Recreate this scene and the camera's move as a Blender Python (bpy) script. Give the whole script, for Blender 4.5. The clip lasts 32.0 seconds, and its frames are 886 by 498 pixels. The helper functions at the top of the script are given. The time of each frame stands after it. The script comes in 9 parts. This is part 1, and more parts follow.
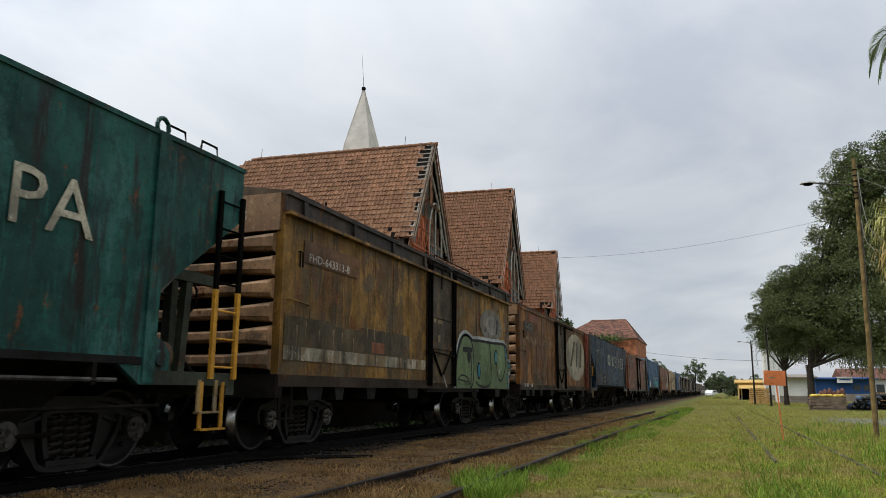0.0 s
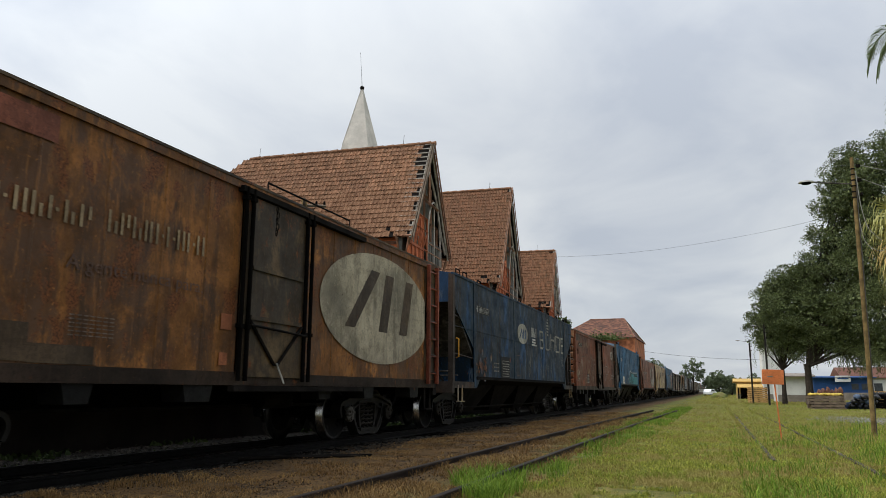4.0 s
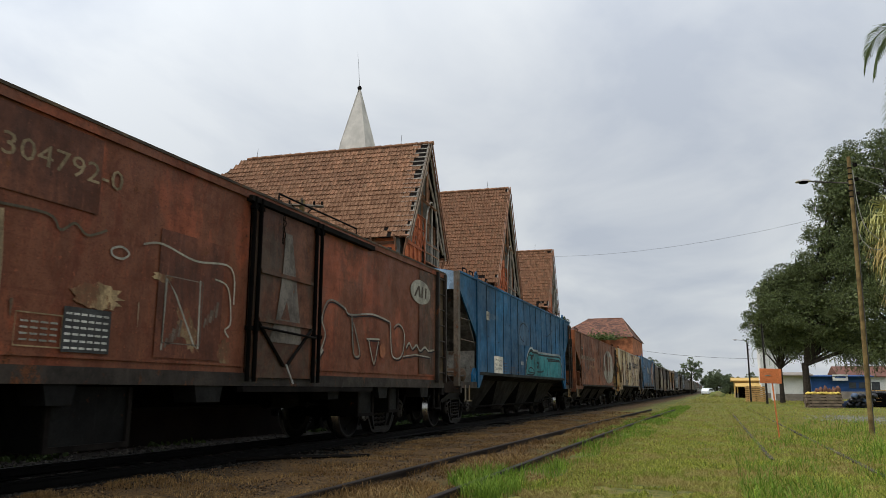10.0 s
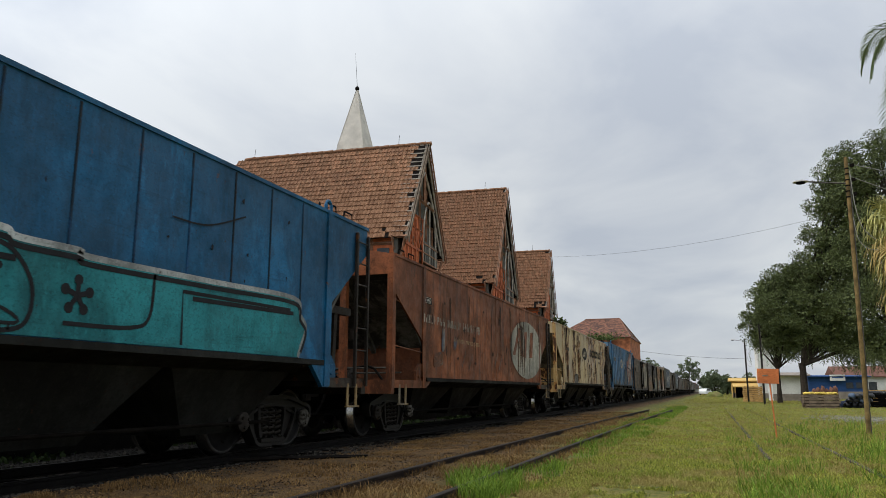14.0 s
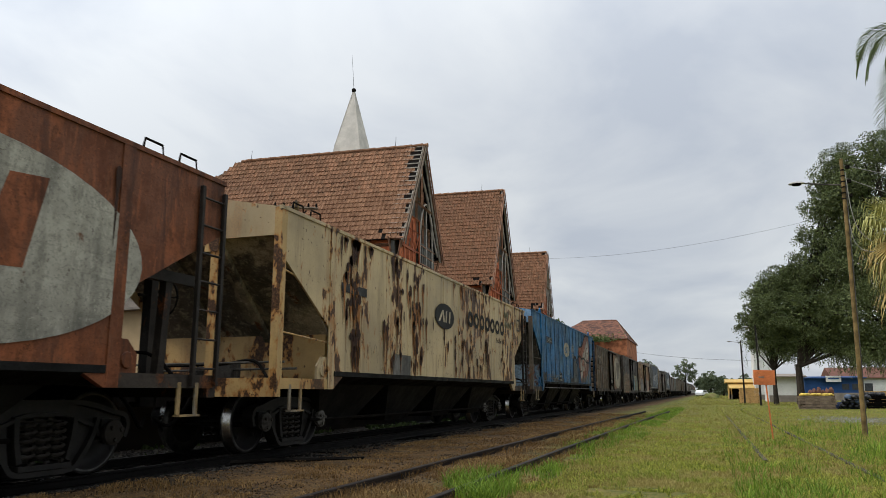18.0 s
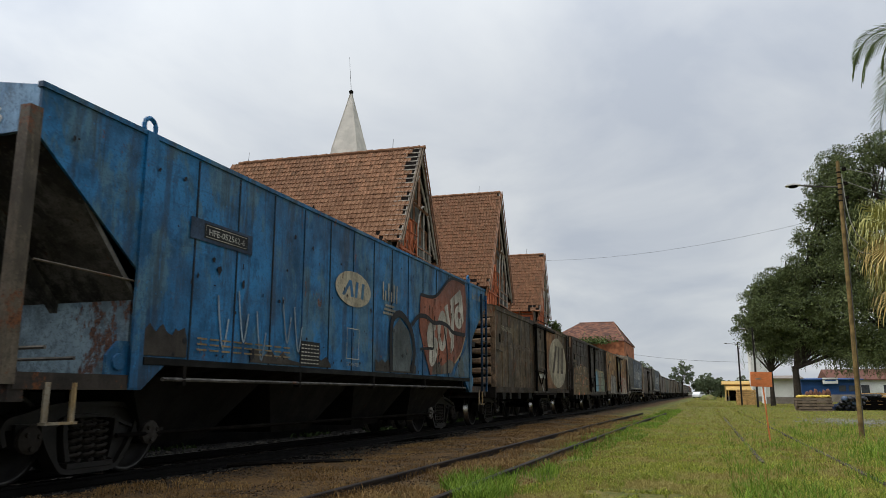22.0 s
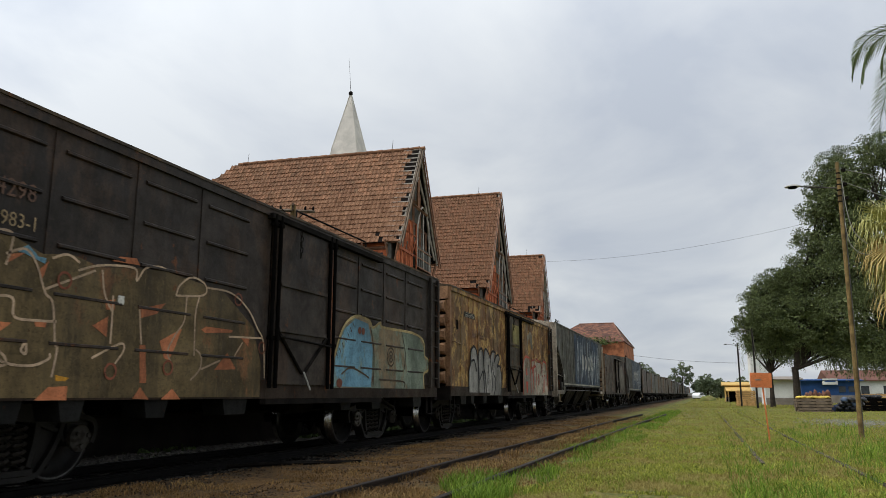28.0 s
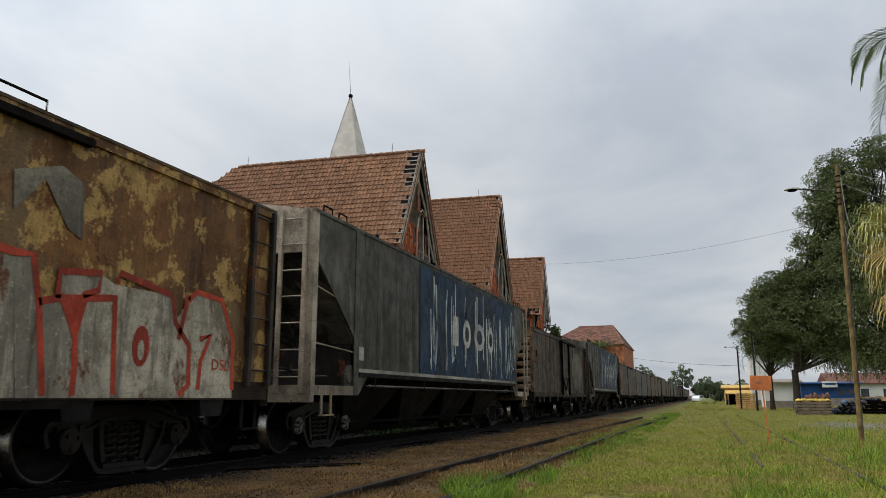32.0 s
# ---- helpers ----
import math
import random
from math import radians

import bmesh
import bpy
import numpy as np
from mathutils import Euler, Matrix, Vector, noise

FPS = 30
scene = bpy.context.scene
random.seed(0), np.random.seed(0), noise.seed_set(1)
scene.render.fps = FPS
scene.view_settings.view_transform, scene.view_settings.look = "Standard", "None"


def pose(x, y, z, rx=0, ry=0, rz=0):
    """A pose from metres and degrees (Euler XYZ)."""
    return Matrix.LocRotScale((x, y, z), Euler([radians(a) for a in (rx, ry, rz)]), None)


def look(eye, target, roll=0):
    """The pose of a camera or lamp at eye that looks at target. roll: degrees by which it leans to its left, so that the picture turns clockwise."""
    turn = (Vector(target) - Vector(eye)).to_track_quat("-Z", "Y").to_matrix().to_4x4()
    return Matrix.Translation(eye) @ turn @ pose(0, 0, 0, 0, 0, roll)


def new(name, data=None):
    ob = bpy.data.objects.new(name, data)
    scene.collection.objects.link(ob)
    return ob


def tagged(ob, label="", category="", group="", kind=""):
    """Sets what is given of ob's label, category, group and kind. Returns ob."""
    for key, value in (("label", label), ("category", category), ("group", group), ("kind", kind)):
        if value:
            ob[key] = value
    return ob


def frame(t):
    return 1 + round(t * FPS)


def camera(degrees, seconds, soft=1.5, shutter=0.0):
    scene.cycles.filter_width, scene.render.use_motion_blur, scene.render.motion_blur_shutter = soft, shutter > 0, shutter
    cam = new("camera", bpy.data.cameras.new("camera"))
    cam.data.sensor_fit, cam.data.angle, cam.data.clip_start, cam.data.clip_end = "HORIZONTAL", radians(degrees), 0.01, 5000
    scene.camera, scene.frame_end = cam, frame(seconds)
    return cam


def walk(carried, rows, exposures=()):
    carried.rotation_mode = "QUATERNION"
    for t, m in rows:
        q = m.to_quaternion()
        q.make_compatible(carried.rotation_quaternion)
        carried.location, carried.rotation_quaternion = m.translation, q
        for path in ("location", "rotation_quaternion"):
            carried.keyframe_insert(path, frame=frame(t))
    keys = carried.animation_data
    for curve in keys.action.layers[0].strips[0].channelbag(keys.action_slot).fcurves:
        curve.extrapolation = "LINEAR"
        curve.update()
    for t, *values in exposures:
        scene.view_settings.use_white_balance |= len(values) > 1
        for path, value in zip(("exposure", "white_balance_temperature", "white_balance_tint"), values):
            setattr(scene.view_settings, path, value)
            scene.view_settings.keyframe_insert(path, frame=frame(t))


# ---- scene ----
# ---- camera ----
cam = camera(61.5, 32.0, soft=0.4, shutter=0.12)
EYE = (0.0, 0.0, 0.84)
# seconds, turn to the left of the track, tilt up, lean (degrees)
TURNS = [(0, 19.96, 10.77, 0.34), (1, 19.94, 10.72, 0.35), (2, 19.90, 10.70, 0.31), (3.5, 19.85, 10.71, 0.30), (5.5, 19.82, 10.69, 0.24),
         (7, 19.77, 10.66, 0.23), (9, 19.71, 10.70, 0.16), (11, 19.63, 10.70, 0.12), (13, 19.53, 10.71, 0.10), (14.5, 19.48, 10.76, 0.06),
         (16.5, 19.34, 10.83, 0.02), (18, 19.24, 10.87, 0.0), (20, 19.12, 10.94, -0.05), (22, 19.03, 11.02, -0.04), (24, 19.02, 11.08, -0.04),
         (25.5, 19.00, 11.10, -0.06), (27.5, 19.00, 11.10, -0.07), (29, 19.01, 11.11, -0.07), (30, 19.02, 11.16, -0.06), (31, 19.01, 11.23, -0.03),
         (32, 18.98, 11.30, -0.05)]


def aim(yaw, pitch, roll):
    a, b = radians(yaw), radians(pitch)
    way = Vector((-math.sin(a) * math.cos(b), math.cos(a) * math.cos(b), math.sin(b)))
    return look(EYE, Vector(EYE) + way * 50, roll)


walk(cam, [(t, aim(a, b, c)) for t, a, b, c in TURNS], exposures=[(0, -0.08), (1, 0.0), (2, -0.12), (3.5, -0.08), (6, 0.03), (9, 0.04), (10, -0.1), (12, -0.12), (14, -0.10), (18, -0.06), (19, -0.16), (23, -0.12), (25, -0.04), (28, -0.08), (29, -0.14), (30, -0.14), (31, -0.22), (32, -0.20)])

# metres that the train has rolled towards the eye, second by second
ROLLED = [0.0, 4.56, 9.1, 13.7, 18.39, 23.08, 27.73, 32.39, 37.05, 41.69, 46.34, 50.99, 55.59, 60.15, 64.74, 69.35, 73.95, 78.57, 83.22, 87.93, 92.7, 97.51, 102.28, 107.03, 111.76, 116.48, 121.21, 125.93, 130.6, 135.27, 140.0, 144.75, 149.43]
TRACK_X = -6.7

# ---- world, sun ----
SUN_AZ, SUN_EL = radians(112), radians(46)  # to the left of the track, above the horizon
world = bpy.data.worlds.new("overcast_sky")
scene.world = world
world.use_nodes = True


def sky_nodes():
    nt = world.node_tree
    nt.nodes.clear()
    N, L = nt.nodes.new, nt.links.new
    geo = N("ShaderNodeTexCoord")
    sep = N("ShaderNodeSeparateXYZ")
    L(geo.outputs["Generated"], sep.inputs[0])

    def math_(op, a, b=None, clamp=False):
        m = N("ShaderNodeMath")
        m.operation, m.use_clamp = op, clamp
        for i, v in enumerate((a, b)):
            if v is None:
                continue
            if isinstance(v, (int, float)):
                m.inputs[i].default_value = v
            else:
                L(v, m.inputs[i])
        return m.outputs[0]

    up = math_("MAXIMUM", sep.outputs[2], 0.0)
    den = math_("ADD", up, 0.22)
    px, py = math_("DIVIDE", sep.outputs[0], den), math_("DIVIDE", sep.outputs[1], den)
    comb = N("ShaderNodeCombineXYZ")
    L(px, comb.inputs[0]), L(py, comb.inputs[1])
    mapn = N("ShaderNodeMapping")
    mapn.inputs["Rotation"].default_value = (0, 0, radians(35))
    mapn.inputs["Scale"].default_value = (1.0, 0.8, 1.0)
    L(comb.outputs[0], mapn.inputs[0])
    n1 = N("ShaderNodeTexNoise")
    n1.inputs["Scale"].default_value, n1.inputs["Detail"].default_value, n1.inputs["Roughness"].default_value = 1.5, 6.0, 0.52
    n1.inputs["Distortion"].default_value = 0.4
    L(mapn.outputs[0], n1.inputs["Vector"])
    ramp = N("ShaderNodeValToRGB")
    ramp.color_ramp.elements[0].position, ramp.color_ramp.elements[0].color = 0.38, (0.575, 0.625, 0.705, 1)
    ramp.color_ramp.elements[1].position, ramp.color_ramp.elements[1].color = 0.62, (0.80, 0.835, 0.865, 1)
    L(n1.outputs[0], ramp.inputs[0])
    sky = N("ShaderNodeTexSky")
    sky.sky_type, sky.sun_disc = "NISHITA", False
    sky.sun_elevation, sky.sun_rotation = SUN_EL, -SUN_AZ
    hue = N("ShaderNodeMix")
    hue.data_type = "RGBA"
    hue.inputs[0].default_value = 0.012
    L(ramp.outputs[0], hue.inputs[6]), L(sky.outputs[0], hue.inputs[7])
    # the veiled sun's glow and the brighter zenith of an overcast sky
    dot = N("ShaderNodeVectorMath")
    dot.operation = "DOT_PRODUCT"
    L(geo.outputs["Generated"], dot.inputs[0])
    dot.inputs[1].default_value = (-math.sin(SUN_AZ) * math.cos(SUN_EL), math.cos(SUN_AZ) * math.cos(SUN_EL), math.sin(SUN_EL))
    glow = math_("POWER", math_("MAXIMUM", dot.outputs["Value"], 0.0), 2.5)
    zenith = math_("MULTIPLY", math_("POWER", up, 3.0), 2.2)
    gain = math_("ADD", math_("ADD", math_("MULTIPLY", glow, 0.75), zenith), 0.83)
    bg, out = N("ShaderNodeBackground"), N("ShaderNodeOutputWorld")
    L(hue.outputs[2], bg.inputs[0]), L(gain, bg.inputs[1])
    L(bg.outputs[0], out.inputs[0])


sky_nodes()
sun = new("sun", bpy.data.lights.new("sun", "SUN"))
sun.data.energy, sun.data.angle, sun.data.color = 1.8, radians(24), (1.0, 0.94, 0.85)
sun.matrix_world = look((0, 0, 40), Vector((0, 0, 40)) - 10 * Vector((-math.sin(SUN_AZ) * math.cos(SUN_EL), math.cos(SUN_AZ) * math.cos(SUN_EL), math.sin(SUN_EL))))


# ---- materials ----
class Mat:
    """A node material and short ways to add nodes to it."""

    def __init__(self, name, rough=0.7, metal=0.0):
        self.m = bpy.data.materials.new(name)
        self.m.use_nodes = True
        self.nt = self.m.node_tree
        self.bsdf = self.nt.nodes["Principled BSDF"]
        self.bsdf.inputs["Roughness"].default_value, self.bsdf.inputs["Metallic"].default_value = rough, metal
        self.bsdf.inputs["Specular IOR Level"].default_value = 0.22
        self.coord = self.nt.nodes.new("ShaderNodeTexCoord").outputs["Object"]
        info = self.nt.nodes.new("ShaderNodeObjectInfo")
        self.random = info.outputs["Random"]

    def link(self, a, b):
        self.nt.links.new(a, b)

    def noise(self, scale, detail=4.0, stretch=(1, 1, 1), rough=0.55, distort=0.0, shift=0.0, coord=None):
        mp = self.nt.nodes.new("ShaderNodeMapping")
        mp.inputs["Scale"].default_value, mp.inputs["Location"].default_value = stretch, (shift, shift * 1.7, shift * 0.6)
        self.link(coord or self.coord, mp.inputs[0])
        n = self.nt.nodes.new("ShaderNodeTexNoise")
        n.inputs["Scale"].default_value, n.inputs["Detail"].default_value = scale, detail
        n.inputs["Roughness"].default_value, n.inputs["Distortion"].default_value = rough, distort
        self.link(mp.outputs[0], n.inputs["Vector"])
        return n.outputs[0]

    def ramp(self, value, lo, hi):
        r = self.nt.nodes.new("ShaderNodeMapRange")
        r.interpolation_type = "SMOOTHSTEP"
        r.inputs[1].default_value, r.inputs[2].default_value = lo, hi
        self.link(value, r.inputs[0])
        return r.outputs[0]

    def times(self, a, b, op="MULTIPLY"):
        n = self.nt.nodes.new("ShaderNodeMath")
        n.operation, n.use_clamp = op, True
        for i, v in enumerate((a, b)):
            if isinstance(v, (int, float)):
                n.inputs[i].default_value = v
            else:
                self.link(v, n.inputs[i])
        return n.outputs[0]

    def mix(self, fac, a, b):
        n = self.nt.nodes.new("ShaderNodeMix")
        n.data_type = "RGBA"
        for i, v in ((0, fac), (6, a), (7, b)):
            if isinstance(v, (int, float)):
                n.inputs[i].default_value = v
            elif isinstance(v, tuple):
                n.inputs[i].default_value = (*v, 1)
            else:
                self.link(v, n.inputs[i])
        return n.outputs[2]

    def done(self, colour, bump=None, depth=0.01, strength=0.4, rough=None):
        if isinstance(colour, tuple):
            self.bsdf.inputs["Base Color"].default_value = (*colour, 1)
        else:
            self.link(colour, self.bsdf.inputs["Base Color"])
        if bump is not None:
            b = self.nt.nodes.new("ShaderNodeBump")
            b.inputs["Strength"].default_value, b.inputs["Distance"].default_value = strength, depth
            self.link(bump, b.inputs["Height"])
            self.link(b.outputs[0], self.bsdf.inputs["Normal"])
        if rough is not None:
            self.link(rough, self.bsdf.inputs["Roughness"])
        return self.m


def shade(c, k):
    return tuple(min(1.0, v * k) for v in c)


def painted(name, base, rust=0.25, grime=0.5, second=None, second_amount=0.5, streak=0.5, rough=0.55, shift=0.0, rust_colour=(0.11, 0.036, 0.010), flake=None, flake_at=0.57, gloss=0.2):
    """Old wagon paint: faded patches, vertical run-off streaks, scuffs, grime, flakes, chips and rust."""
    base = tuple(v * 0.66 for v in base)
    m = Mat(name, rough)
    m.bsdf.inputs["Specular IOR Level"].default_value = gloss
    big, mid, fine = m.noise(0.6, 7, rough=0.64, shift=shift), m.noise(2.6, 9, rough=0.72, shift=shift + 3), m.noise(38, 6, rough=0.75, shift=shift)
    run = m.noise(2.4, 8, (0.5, 1.6, 0.17), 0.66, 0.2, shift=shift + 5)
    run2 = m.noise(12, 8, (0.5, 1.0, 0.12), 0.72, shift=shift + 9)
    scuff = m.noise(9, 7, (0.4, 0.10, 1.6), 0.72, shift=shift + 11)
    col = m.mix(m.ramp(big, 0.36, 0.64), shade(base, 0.55), shade(base, 1.5))
    if second:
        second = tuple(v * 0.75 for v in second)
        col = m.mix(m.times(m.ramp(m.noise(1.1, 10, (1, 1, 0.5), 0.70, 0.3, shift + 2), 0.62 - 0.25 * second_amount, 0.66 - 0.2 * second_amount), 0.9), col, second)
    col = m.mix(m.times(m.ramp(mid, 0.44, 0.64), 0.8 * grime), col, shade(base, 0.25))
    worn = m.ramp(m.noise(5.5, 10, (1, 1, 0.6), 0.74, 0.15, shift + 23), 0.545, 0.575)
    col = m.mix(m.times(worn, 0.25 + 0.45 * grime), col, shade(base, 0.5))
    col = m.mix(m.times(m.ramp(run, 0.49, 0.63), min(1.0, 1.35 * grime * streak)), col, (0.012, 0.0095, 0.0075))
    col = m.mix(m.times(m.ramp(run2, 0.55, 0.64), 0.5 * streak), col, shade(base, 1.8))
    col = m.mix(m.times(m.ramp(scuff, 0.57, 0.66), 0.4), col, shade(base, 0.42))
    if flake:
        loose = m.ramp(m.noise(3.4, 10, (1, 0.9, 0.7), 0.72, 0.25, shift + 29), flake_at, flake_at + 0.018)
        col = m.mix(m.times(loose, 0.92), col, m.mix(m.ramp(mid, 0.4, 0.62), tuple(v * 0.75 for v in flake), tuple(v * 0.45 for v in flake)))
    rm = m.times(m.ramp(m.noise(3.3, 10, (1, 1, 0.6), 0.74, 0.2, shift + 7), 0.66 - 0.22 * rust, 0.71 - 0.2 * rust), 0.92)
    col = m.mix(rm, col, m.mix(m.ramp(fine, 0.40, 0.60), shade(rust_colour, 0.35), shade(rust_colour, 1.7)))
    chips = m.ramp(m.noise(13, 6, (1, 1, 0.7), 0.66, shift=shift + 19), 0.67, 0.70)
    col = m.mix(m.times(chips, 0.85), col, shade(rust_colour, 0.35))
    col = m.mix(m.times(m.ramp(fine, 0.50, 0.64), 0.6), col, shade(base, 0.30))
    col = m.mix(m.times(m.ramp(m.noise(24, 7, (1, 1, 0.7), 0.76, shift=shift + 31), 0.58, 0.66), 0.45), col, shade(base, 1.9))
    return m.done(col, m.times(m.times(mid, 0.55), m.times(fine, 0.45), "ADD"), 0.009, 0.55, m.ramp(mid, -0.35, 1.2))


def plain(name, base, var=0.25, scale=6.0, rough=0.7, metal=0.0, bump=0.004, fine=45.0, gloss=0.2):
    m = Mat(name, rough, metal)
    m.bsdf.inputs["Specular IOR Level"].default_value = gloss
    a, b = m.noise(scale, 5), m.noise(fine, 3)
    col = m.mix(m.ramp(a, 0.3, 0.7), shade(base, 1 - var), shade(base, 1 + var))
    col = m.mix(m.times(m.ramp(b, 0.48, 0.68), 0.5), col, shade(base, 0.45))
    return m.done(col, b, bump, 0.4)


# chutes, sills and brackets below the wagons: shade mixed into the paint
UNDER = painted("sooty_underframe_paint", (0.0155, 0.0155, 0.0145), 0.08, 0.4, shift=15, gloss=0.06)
TANK = painted("rusty_tan_tank_paint", (0.17, 0.105, 0.06), 0.5, 0.6, shift=17)
# bogie castings, darkened for the shade under the wagons
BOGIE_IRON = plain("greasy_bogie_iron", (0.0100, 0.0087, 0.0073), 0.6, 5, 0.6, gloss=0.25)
# black parts, and shaded floors, beams and hollows coloured near-black
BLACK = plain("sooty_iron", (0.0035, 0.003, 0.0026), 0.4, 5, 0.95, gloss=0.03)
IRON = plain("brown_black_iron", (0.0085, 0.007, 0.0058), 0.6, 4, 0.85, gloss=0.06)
DIRTY = painted("grimy_brown_frame_paint", (0.045, 0.034, 0.026), 0.4, 0.7, shift=7)
STEEL = plain("polished_tread_steel", (0.42, 0.41, 0.39), 0.25, 9, 0.24, 1.0, gloss=0.5)
RAIL_STEEL = plain("rusty_rail", (0.018, 0.012, 0.009), 0.5, 3, 0.7, gloss=0.15)
YELLOW = painted("yellow_handrail_paint", (0.75, 0.36, 0.035), 0.22, 0.35)
STEP_PAINT = painted("worn_yellow_step_paint", (0.50, 0.34, 0.15), 0.42, 0.5, (0.30, 0.27, 0.21), 0.5, shift=5)
SLOPE = painted("sooty_slope_sheet_paint", (0.15, 0.14, 0.125), 0.2, 0.6, (0.035, 0.033, 0.03), 0.6, 0.6, shift=26, gloss=0.12)
STEEL_GREY = plain("worn_grey_bar_paint", (0.075, 0.068, 0.058), 0.4, 8)
REDBROWN = painted("red_oxide_ladder_paint", (0.28, 0.07, 0.035), 0.2, 0.4)
WHITE = painted("stencil_white_paint", (0.62, 0.60, 0.54), 0.16, 0.4, streak=0.3)
CREAM = painted("cream_lettering_paint", (0.55, 0.50, 0.38), 0.15, 0.5)
DARKTXT = plain("black_stencil_paint", (0.02, 0.02, 0.02))
WOOD = plain("weathered_grey_wood", (0.16, 0.12, 0.085), 0.35, 3, 0.85)


# ---- mesh tools ----
def part(name, bm, material, parent=None, label=""):
    me = bpy.data.meshes.new(name)
    if isinstance(bm, bmesh.types.BMesh):
        bm.to_mesh(me)
        bm.free()
    else:
        me.from_pydata(*bm)
        me.update()
    me.materials.append(material)
    ob = new(name, me)
    ob.parent = parent
    if label:
        ob["label"] = label
    return ob


def share(ob, parent, m):
    """Another piece on the same mesh."""
    o = ob.copy()
    scene.collection.objects.link(o)
    o.parent, o.matrix_basis = parent, m
    return o


def box(bm, x0, x1, y0, y1, z0, z1, m=None):
    v = [bm.verts.new((x, y, z)) for x in (x0, x1) for y in (y0, y1) for z in (z0, z1)]
    if m:
        for p in v:
            p.co = m @ p.co
    for f in ((0, 1, 3, 2), (4, 6, 7, 5), (0, 4, 5, 1), (2, 3, 7, 6), (0, 2, 6, 4), (1, 5, 7, 3)):
        bm.faces.new([v[i] for i in f])
    return bm


def prism(bm, poly, axis, lo, hi):
    """Extrudes a polygon of (a, b) along an axis: x takes (y, z), y takes (x, z), z takes (x, y)."""
    put = {"x": lambda a, b, c: (c, a, b), "y": lambda a, b, c: (a, c, b), "z": lambda a, b, c: (a, b, c)}[axis]
    lo_v, hi_v = [bm.verts.new(put(a, b, lo)) for a, b in poly], [bm.verts.new(put(a, b, hi)) for a, b in poly]
    bm.faces.new(lo_v[::-1]), bm.faces.new(hi_v)
    n = len(poly)
    for i in range(n):
        bm.faces.new((lo_v[i], lo_v[(i + 1) % n], hi_v[(i + 1) % n], hi_v[i]))
    return bm


def tube(bm, pts, r, n=6):
    """A round bar along a line of points."""
    pts = [Vector(p) for p in pts]
    rings = []
    for i, p in enumerate(pts):
        d = (pts[min(i + 1, len(pts) - 1)] - pts[max(i - 1, 0)]).normalized()
        side = d.cross((0, 0, 1) if abs(d.z) < 0.9 else (1, 0, 0)).normalized()
        up = side.cross(d)
        rr = r[i] if isinstance(r, (list, tuple)) else r
        rings.append([bm.verts.new(p + rr * (math.cos(2 * math.pi * k / n) * side + math.sin(2 * math.pi * k / n) * up)) for k in range(n)])
    for a, b in zip(rings, rings[1:]):
        for k in range(n):
            bm.faces.new((a[k], a[(k + 1) % n], b[(k + 1) % n], b[k]))
    bm.faces.new(rings[0][::-1]), bm.faces.new(rings[-1])
    return bm


def lathe(bm, profile, axis="x", n=24, centre=(0, 0, 0)):
    """Turns a profile of (along, radius) about an axis."""
    c = Vector(centre)
    rings = []
    for a, r in profile:
        ring = []
        for k in range(n):
            u, w = r * math.cos(2 * math.pi * k / n), r * math.sin(2 * math.pi * k / n)
            ring.append(bm.verts.new(c + Vector({"x": (a, u, w), "y": (w, a, u), "z": (u, w, a)}[axis])))
        rings.append(ring)
    for a, b in zip(rings, rings[1:]):
        for k in range(n):
            bm.faces.new((a[k], a[(k + 1) % n], b[(k + 1) % n], b[k]))
    bm.faces.new(rings[0][::-1]), bm.faces.new(rings[-1])
    return bm


def BM():
    return bmesh.new()


def empty(name, m, label, category, group=""):
    ob = new(name)
    ob.matrix_basis = m
    return tagged(ob, label, category, group)


def smooth_line(pts, closed=False, k=6):
    """Points of a rounded line through the given ones."""
    P = [Vector(p) for p in pts]
    n, out = len(P), []
    for i in range(n if closed else n - 1):
        a, b, c, d = (P[(i + j) % n] if closed else P[min(max(i + j, 0), n - 1)] for j in (-1, 0, 1, 2))
        for q in range(k):
            t = q / k
            out.append(0.5 * (2 * b + (c - a) * t + (2 * a - 5 * b + 4 * c - d) * t * t + (3 * b - a - 3 * c + d) * t ** 3))
    if not closed:
        out.append(P[-1])
    return out


def fill(bm, pts, x, thick=0.003):
    """A thin painted patch on a wagon's side: pts are (along, up)."""
    prism(bm, [(p[0], p[1]) for p in pts], "x", x, x + thick)
    return bm


def ribbon(bm, pts, width, x, thick=0.003, closed=False):
    P = [Vector((p[0], p[1])) for p in pts]
    n, L, R = len(P), [], []
    for i, p in enumerate(P):
        a, b = (P[i - 1] if i or closed else P[i]), (P[(i + 1) % n] if i < n - 1 or closed else P[i])
        d = (b - a).normalized() if (b - a).length > 1e-6 else Vector((1, 0))
        nrm = Vector((-d.y, d.x)) * width / 2
        L.append(p + nrm), R.append(p - nrm)
    va, vb = [bm.verts.new((x + thick, q.x, q.y)) for q in L], [bm.verts.new((x + thick, q.x, q.y)) for q in R]
    for i in range(n if closed else n - 1):
        j = (i + 1) % n
        bm.faces.new((va[i], vb[i], vb[j], va[j]))
    return bm


def lettering(text, size, squeeze=1.0):
    """The outline of built-in letters as a flat mesh's vertices and faces."""
    cu = bpy.data.curves.new("letters", "FONT")
    cu.body, cu.size, cu.resolution_u = text, size, 2
    ob = bpy.data.objects.new("letters", cu)
    me = bpy.data.meshes.new_from_object(ob)
    data = [(v.co.x * squeeze, v.co.y) for v in me.vertices], [tuple(p.vertices) for p in me.polygons]
    bpy.data.objects.remove(ob), bpy.data.curves.remove(cu), bpy.data.meshes.remove(me)
    return data


